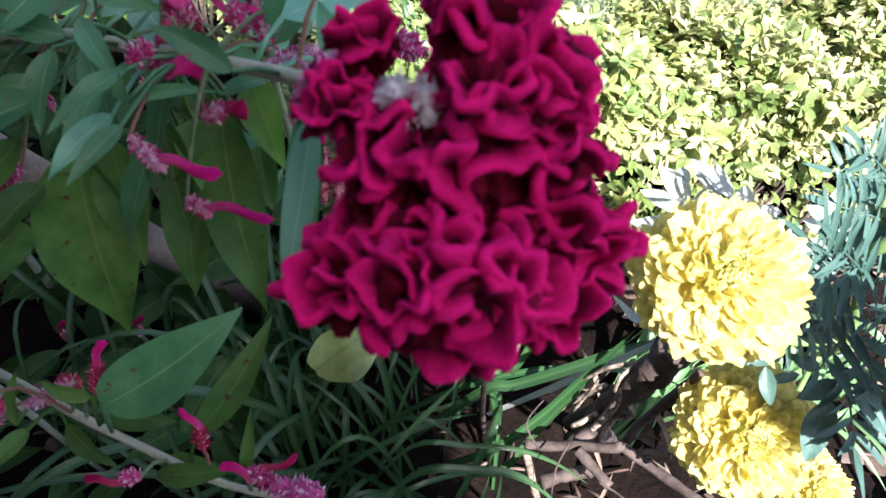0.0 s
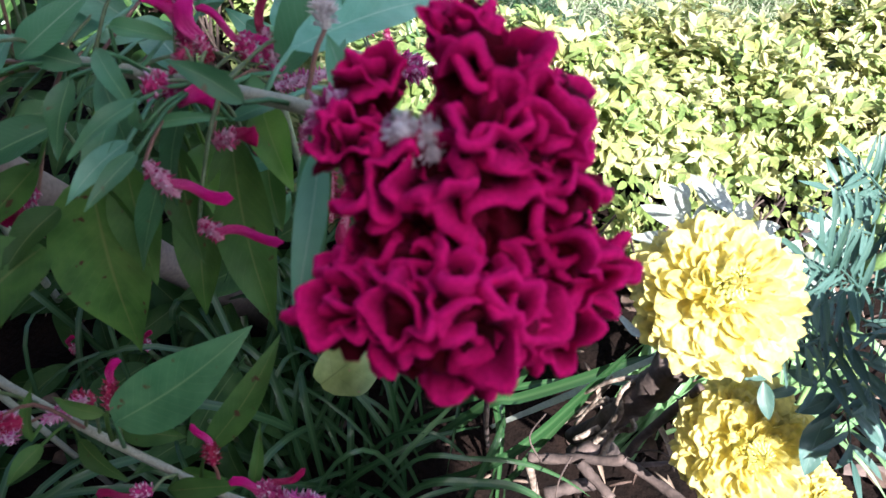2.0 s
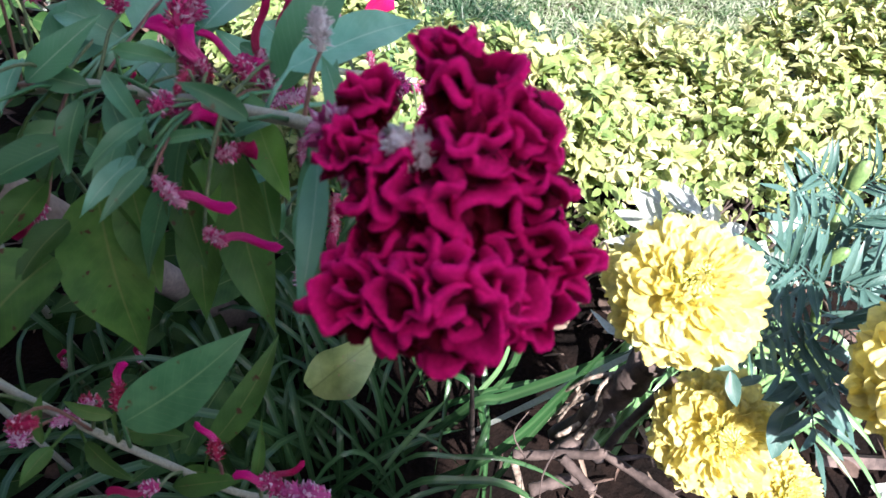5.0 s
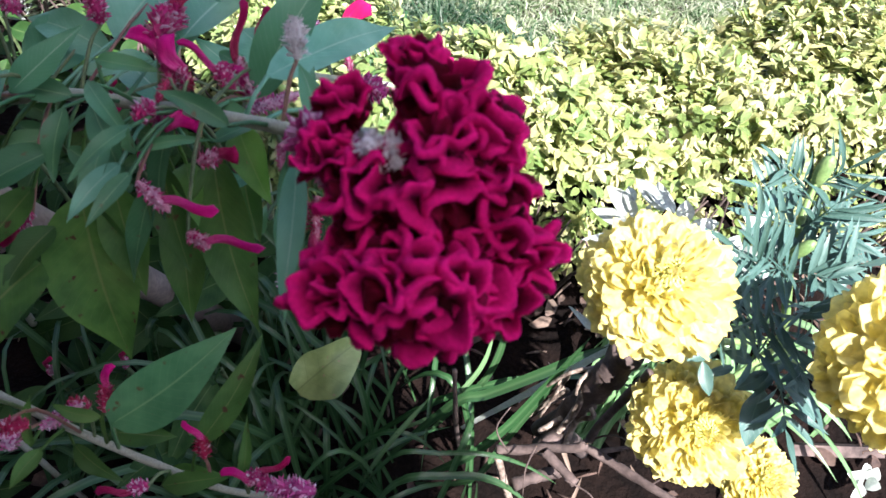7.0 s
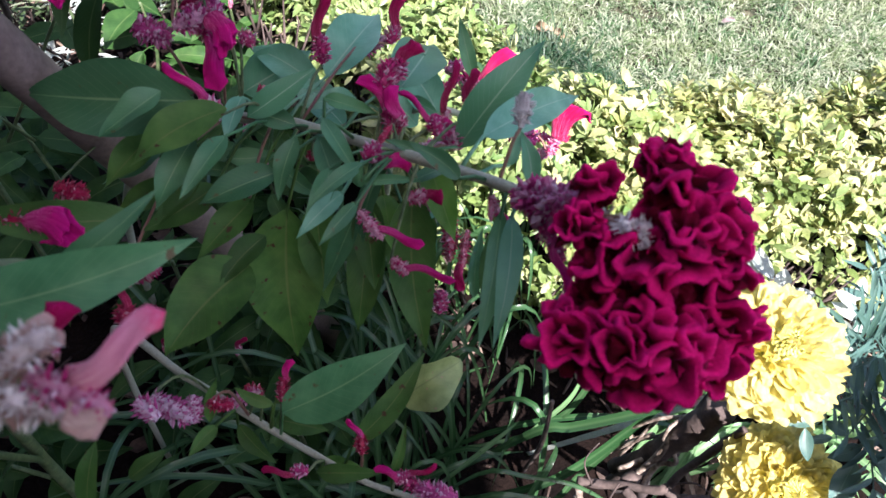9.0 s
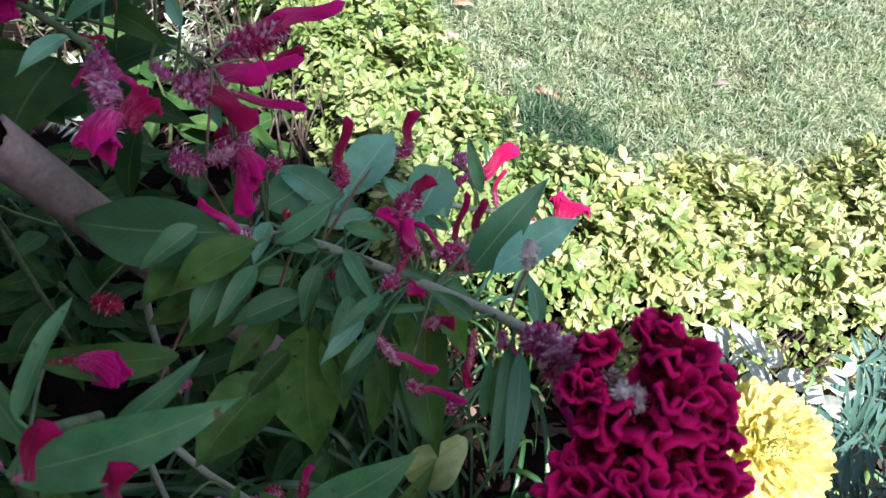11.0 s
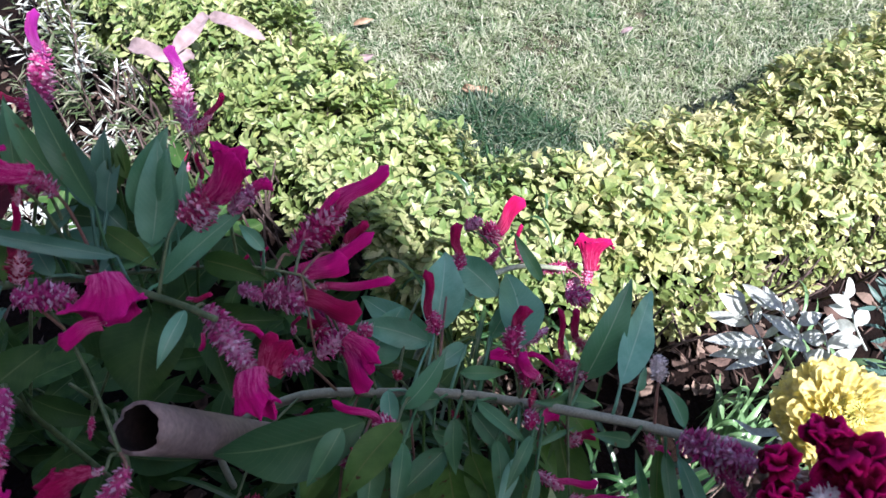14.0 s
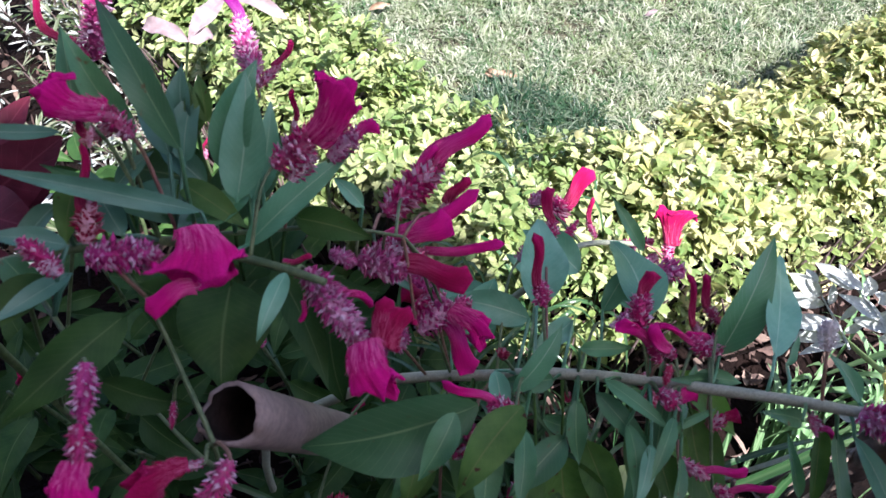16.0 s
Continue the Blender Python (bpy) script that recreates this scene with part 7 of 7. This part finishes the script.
bush((-0.33, 0.35, 0.0), 0.20, 9, 46)
bush((-0.46, 0.52, 0.0), 0.20, 9, 47)
bush((-0.25, 0.52, 0.0), 0.17, 8, 48)
bush((-0.62, 0.36, 0.0), 0.33, 9, 49)
bush((-0.70, 0.50, 0.0), 0.33, 9, 50)
bush((-0.66, 0.62, 0.0), 0.26, 8, 51)
bush((-0.55, 0.45, 0.0), 0.30, 9, 52)
bush((-0.50, 0.60, 0.0), 0.24, 8, 53)
bush((-0.66, 0.25, 0.0), 0.29, 8, 54)
bush((-0.67, 0.22, 0.0), 0.20, 8, 90)
bush((-0.37, 0.15, 0.0), 0.17, 8, 91)
bush((-0.43, 0.18, 0.0), 0.20, 8, 92)
bush((-0.65, 0.30, 0.0), 0.18, 8, 93)
bush((-0.46, 0.41, 0.0), 0.20, 8, 94)
bush((-0.15, 0.25, 0.0), 0.19, 8, 95)
bush((-0.30, 0.25, 0.0), 0.13, 8, 96)
bush((-0.14, 0.26, 0.0), 0.16, 8, 97)
bush((-0.18, 0.40, 0.0), 0.17, 8, 98)
bush((-0.26, 0.12, 0.0), 0.19, 8, 99)
bush((-0.50, 0.15, 0.0), 0.19, 8, 100)
bush((-0.16, 0.21, 0.0), 0.19, 8, 101)
bush((-0.54, 0.49, 0.0), 0.19, 8, 102)
bush((-0.59, 0.53, 0.0), 0.19, 8, 103)
bush((-0.31, 0.53, 0.0), 0.17, 8, 104)
bush((-0.26, 0.56, 0.0), 0.14, 8, 105)
bush((-0.21, 0.30, 0.0), 0.17, 8, 106)
bush((-0.63, 0.46, 0.0), 0.16, 8, 107)
bush((-0.20, 0.24, 0.0), 0.18, 8, 108)
bush((-0.48, 0.42, 0.0), 0.15, 8, 109)
bush((-0.61, 0.49, 0.0), 0.20, 8, 110)
bush((-0.38, 0.58, 0.0), 0.15, 8, 111)

bush((-0.28, 0.66, 0.0), 0.12, 8, 120)
bush((-0.21, 0.60, 0.0), 0.10, 8, 121)
bush((-0.36, 0.76, 0.0), 0.12, 8, 122)
bush((-0.43, 0.68, 0.0), 0.14, 8, 123)
bush((-0.33, 0.61, 0.0), 0.15, 8, 124)

bush((-0.55, 0.85, 0.0), 0.16, 8, 125)
bush((-0.49, 0.78, 0.0), 0.15, 8, 126)
bush((-0.62, 0.93, 0.0), 0.16, 8, 127)
bush((-0.40, 0.85, 0.0), 0.12, 8, 128)

# ---- pipe, maroon plant, small shrub, fallen leaves ----

def pipe(top, way, length, radius, wall):
    """A hollow stake with a ragged broken rim."""
    ob = thing("hollow_stake", Vector(top) + Vector(way) * length, "weathered grey-brown hollow stake with broken rim", "stake")
    d = Vector(way).normalized()
    s = d.cross(Vector((0, 0, 1))).normalized()
    t = d.cross(s)
    m, verts = 40, []
    rings = [(0, radius - wall, 1), (0, radius, 1), (0.02, radius, 0.2), (length, radius * 1.05, 0), (length, radius * 0.9, 0), (0.3, radius - wall, 0)]
    for z, r, rag in rings:
        for k in range(m):
            a = 2 * math.pi * k / m
            e = rag * 0.0028 * (math.sin(2 * a + 1) + 0.5 * math.sin(5 * a) + 0.35 * math.sin(11 * a))
            verts.append(tuple(Vector(top) + d * (z + e) + s * math.cos(a) * r + t * math.sin(a) * r))
    def skin(a, b):
        return [(i * m + k, i * m + (k + 1) % m, ((i + 1) % len(rings)) * m + (k + 1) % m, ((i + 1) % len(rings)) * m + k) for i in range(a, b) for k in range(m)]
    part("shaft", verts, skin(0, 4), PIPE, ob)
    part("hollow", verts, skin(4, 6), SHADE_TINTED_BORE, ob, "inside of the stake, shade put into its dark colour")
    return ob


pipe((-0.291, 0.213, 0.639), (0.243, 0.225, -0.943), 0.688, 0.0134, 0.0020)
maroon = thing("maroon_plant", (-0.723, 0.816, 0.000), "plant with broad dark maroon leaves", "plant")
part("stem", *tube(smooth_path([(-0.723, 0.816, 0.000), (-0.627, 0.702, 0.200), (-0.435, 0.414, 0.578)]), [0.005] * 7 + [0.003] * 6, 8), WOOD, maroon)
bv, bf, buv = blade((-0.431, 0.391, 0.588), (-0.368, 0.403, 0.622), 0.0360, 10, 0.08, 0.1, 0.05, (0.55, 0.7), 10, 0)
part("leaf", bv, bf, MAROON_LEAF, maroon, uv=buv)
bv, bf, buv = blade((-0.428, 0.385, 0.601), (-0.383, 0.350, 0.612), 0.0348, -10, 0.08, 0.1, 0.05, (0.55, 0.7), 10, 1)
part("leaf", bv, bf, MAROON_LEAF, maroon, uv=buv)
bv, bf, buv = blade((-0.432, 0.409, 0.583), (-0.412, 0.437, 0.602), 0.0304, 10, 0.08, 0.1, 0.05, (0.55, 0.7), 10, 2)
part("leaf", bv, bf, MAROON_LEAF, maroon, uv=buv)
bv, bf, buv = blade((-0.438, 0.393, 0.588), (-0.457, 0.424, 0.604), 0.0360, -10, 0.08, 0.1, 0.05, (0.55, 0.7), 10, 3)
part("leaf", bv, bf, MAROON_LEAF, maroon, uv=buv)
bv, bf, buv = blade((-0.437, 0.384, 0.583), (-0.384, 0.391, 0.596), 0.0262, 10, 0.08, 0.1, 0.05, (0.55, 0.7), 10, 4)
part("leaf", bv, bf, MAROON_LEAF, maroon, uv=buv)
bv, bf, buv = blade((-0.433, 0.443, 0.570), (-0.400, 0.473, 0.593), 0.0216, -10, 0.08, 0.1, 0.05, (0.55, 0.7), 10, 5)
part("leaf", bv, bf, MAROON_LEAF, maroon, uv=buv)
bv, bf, buv = blade((-0.448, 0.444, 0.568), (-0.453, 0.486, 0.592), 0.0324, 10, 0.08, 0.1, 0.05, (0.55, 0.7), 10, 6)
part("leaf", bv, bf, MAROON_LEAF, maroon, uv=buv)
bv, bf, buv = blade((-0.407, 0.318, 0.631), (-0.382, 0.314, 0.632), 0.0164, -10, 0.08, 0.1, 0.05, (0.55, 0.7), 10, 7)
part("leaf", bv, bf, MAROON_LEAF, maroon, uv=buv)
bv, bf, buv = blade((-0.440, 0.448, 0.572), (-0.407, 0.442, 0.590), 0.0288, 10, 0.08, 0.1, 0.05, (0.55, 0.7), 10, 8)
part("leaf", bv, bf, MAROON_LEAF, maroon, uv=buv)

def narrow_shrub(at, count, spread, height, seed, flowers=0):
    r = np.random.default_rng(seed)
    shrub = thing("narrow_leaved_shrub", at, "small shrub with narrow pale leaves and dark twigs" + (" and yellow flowers" if flowers else ""), "shrub", "narrow-leaved shrubs by the hedge")
    for i in range(count // 2):
        a = r.uniform(0, 6.28)
        foot = ORIGIN[shrub] + Vector((math.cos(a), math.sin(a), 0)) * spread * r.random() ** 0.5
        top = foot + Vector((r.uniform(-0.06, 0.06), r.uniform(-0.06, 0.06), height * r.uniform(0.5, 1.1)))
        part("twig", *tube([foot, foot.lerp(top, 0.5) + Vector((0.006, 0, 0)), top], [0.0024, 0.0018, 0.001], 6, 0.2, i), WOOD, shrub)
        pts = np.array([tuple(foot.lerp(top, u)) for u in np.linspace(0.35, 1.0, 8)])
        base, way, side, ln, wd = rosettes(pts, np.tile(np.array([tuple((top - foot).normalized())]), (8, 1)), 4, 0.026, 1.2, seed=seed * 100 + i)
        tagged(part("foliage", *leaf_cloud(base, way, side, ln, wd * 0.34), PALE_LEAF if i % 4 == 0 else NARROW_LEAF, shrub), kind="stuff")
    for i in range(flowers):
        c = ORIGIN[shrub] + Vector((-0.06 + 0.05 * i, -0.05 + 0.04 * i, height * 0.95))
        petals = [blade(c, c + Vector((math.cos(a), math.sin(a), 0.35)) * 0.016, 0.012, 0, 0.05, 0.1, 0.05, (0.6, 0.5), 5, i) for a in np.linspace(0, 5.2, 6)]
        part("flower", *joined(*petals)[:2], YELLOW_FLOWER, shrub, "small yellow flower")


narrow_shrub((-0.709, 1.255, 0.000), 26, 0.14, 0.22, 60, 4)
narrow_shrub((-0.529, 1.228, 0.000), 24, 0.12, 0.16, 61, 0)
narrow_shrub((-0.510, 1.202, 0.000), 20, 0.10, 0.15, 62, 0)
narrow_shrub((-0.435, 0.922, 0.000), 16, 0.07, 0.14, 63, 0)
narrow_shrub((-0.695, 1.344, 0.000), 22, 0.14, 0.20, 64, 0)
narrow_shrub((-0.52, 0.96, 0.0), 22, 0.11, 0.16, 80)
narrow_shrub((-0.66, 1.02, 0.0), 24, 0.13, 0.18, 81)
narrow_shrub((-0.82, 0.92, 0.0), 22, 0.14, 0.22, 82)
narrow_shrub((-0.62, 0.82, 0.0), 18, 0.10, 0.16, 83)
narrow_shrub((-0.86, 1.15, 0.0), 22, 0.14, 0.20, 84)
spent = thing("dead_leaf", (0.112, 1.026, 0.014), "curled brown dead leaf lying on the lawn", "leaf")
bv, bf, buv = blade((0.112, 1.026, 0.014), (0.167, 1.005, 0.016), 0.014, 0, 0.12, 0.5, 0.55, (0.5, 0.8), 14, 1)
part("leaf_blade", bv, bf, BROWN_LEAF, spent, uv=buv)
spent = thing("dead_leaf", (-0.090, 1.141, 0.014), "grey withered leaf lying on the lawn edge", "leaf")
bv, bf, buv = blade((-0.090, 1.141, 0.014), (-0.034, 1.139, 0.025), 0.018, 20, 0.25, 0.5, 0.3, (0.5, 0.8), 14, 2)
part("leaf_blade", bv, bf, PINK_LEAF, spent, uv=buv)
spent = thing("dead_leaf", (0.467, 1.116, 0.014), "pale dry leaf scrap on the lawn", "leaf")
bv, bf, buv = blade((0.467, 1.116, 0.014), (0.493, 1.118, 0.020), 0.009, 10, 0.25, 0.5, 0.3, (0.5, 0.8), 14, 3)
part("leaf_blade", bv, bf, PINK_LEAF, spent, uv=buv)
spent = thing("dead_leaf", (-0.058, 1.245, 0.014), "yellowed dead leaf lying on the lawn", "leaf")
bv, bf, buv = blade((-0.058, 1.245, 0.014), (-0.016, 1.245, 0.020), 0.012, 10, 0.25, 0.5, 0.3, (0.5, 0.8), 14, 5)
part("leaf_blade", bv, bf, BROWN_LEAF, spent, uv=buv)
faded = thing("faded_shoot", (-0.423, 1.007, 0.000), "upright shoot with two faded pink leaves by the hedge", "plant")
part("stalk", *tube(smooth_path([(-0.423, 1.007, 0.000), (-0.393, 0.983, 0.120), (-0.358, 0.923, 0.260)]), [0.003] * 7 + [0.002] * 6, 7), MARI_STEM, faded)
bv, bf, buv = blade((-0.358, 0.919, 0.260), (-0.418, 0.974, 0.250), 0.024, 0, 0.14, 0.25, 0.22, (0.5, 0.6), 10, 0)
part("leaf", bv, bf, PINK_LEAF, faded, uv=buv)
bv, bf, buv = blade((-0.358, 0.919, 0.260), (-0.326, 0.937, 0.250), 0.020, 0, 0.14, 0.25, 0.22, (0.5, 0.6), 10, 1)
part("leaf", bv, bf, PINK_LEAF, faded, uv=buv)
bv, bf, buv = blade((-0.357, 0.922, 0.260), (-0.301, 1.022, 0.250), 0.024, 0, 0.14, 0.25, 0.22, (0.5, 0.6), 10, 2)
part("leaf", bv, bf, PINK_LEAF, faded, uv=buv)
bv, bf, buv = blade((-0.299, 1.008, 0.260), (-0.222, 0.951, 0.250), 0.022, 0, 0.14, 0.25, 0.22, (0.5, 0.6), 10, 3)
part("leaf", bv, bf, PINK_LEAF, faded, uv=buv)
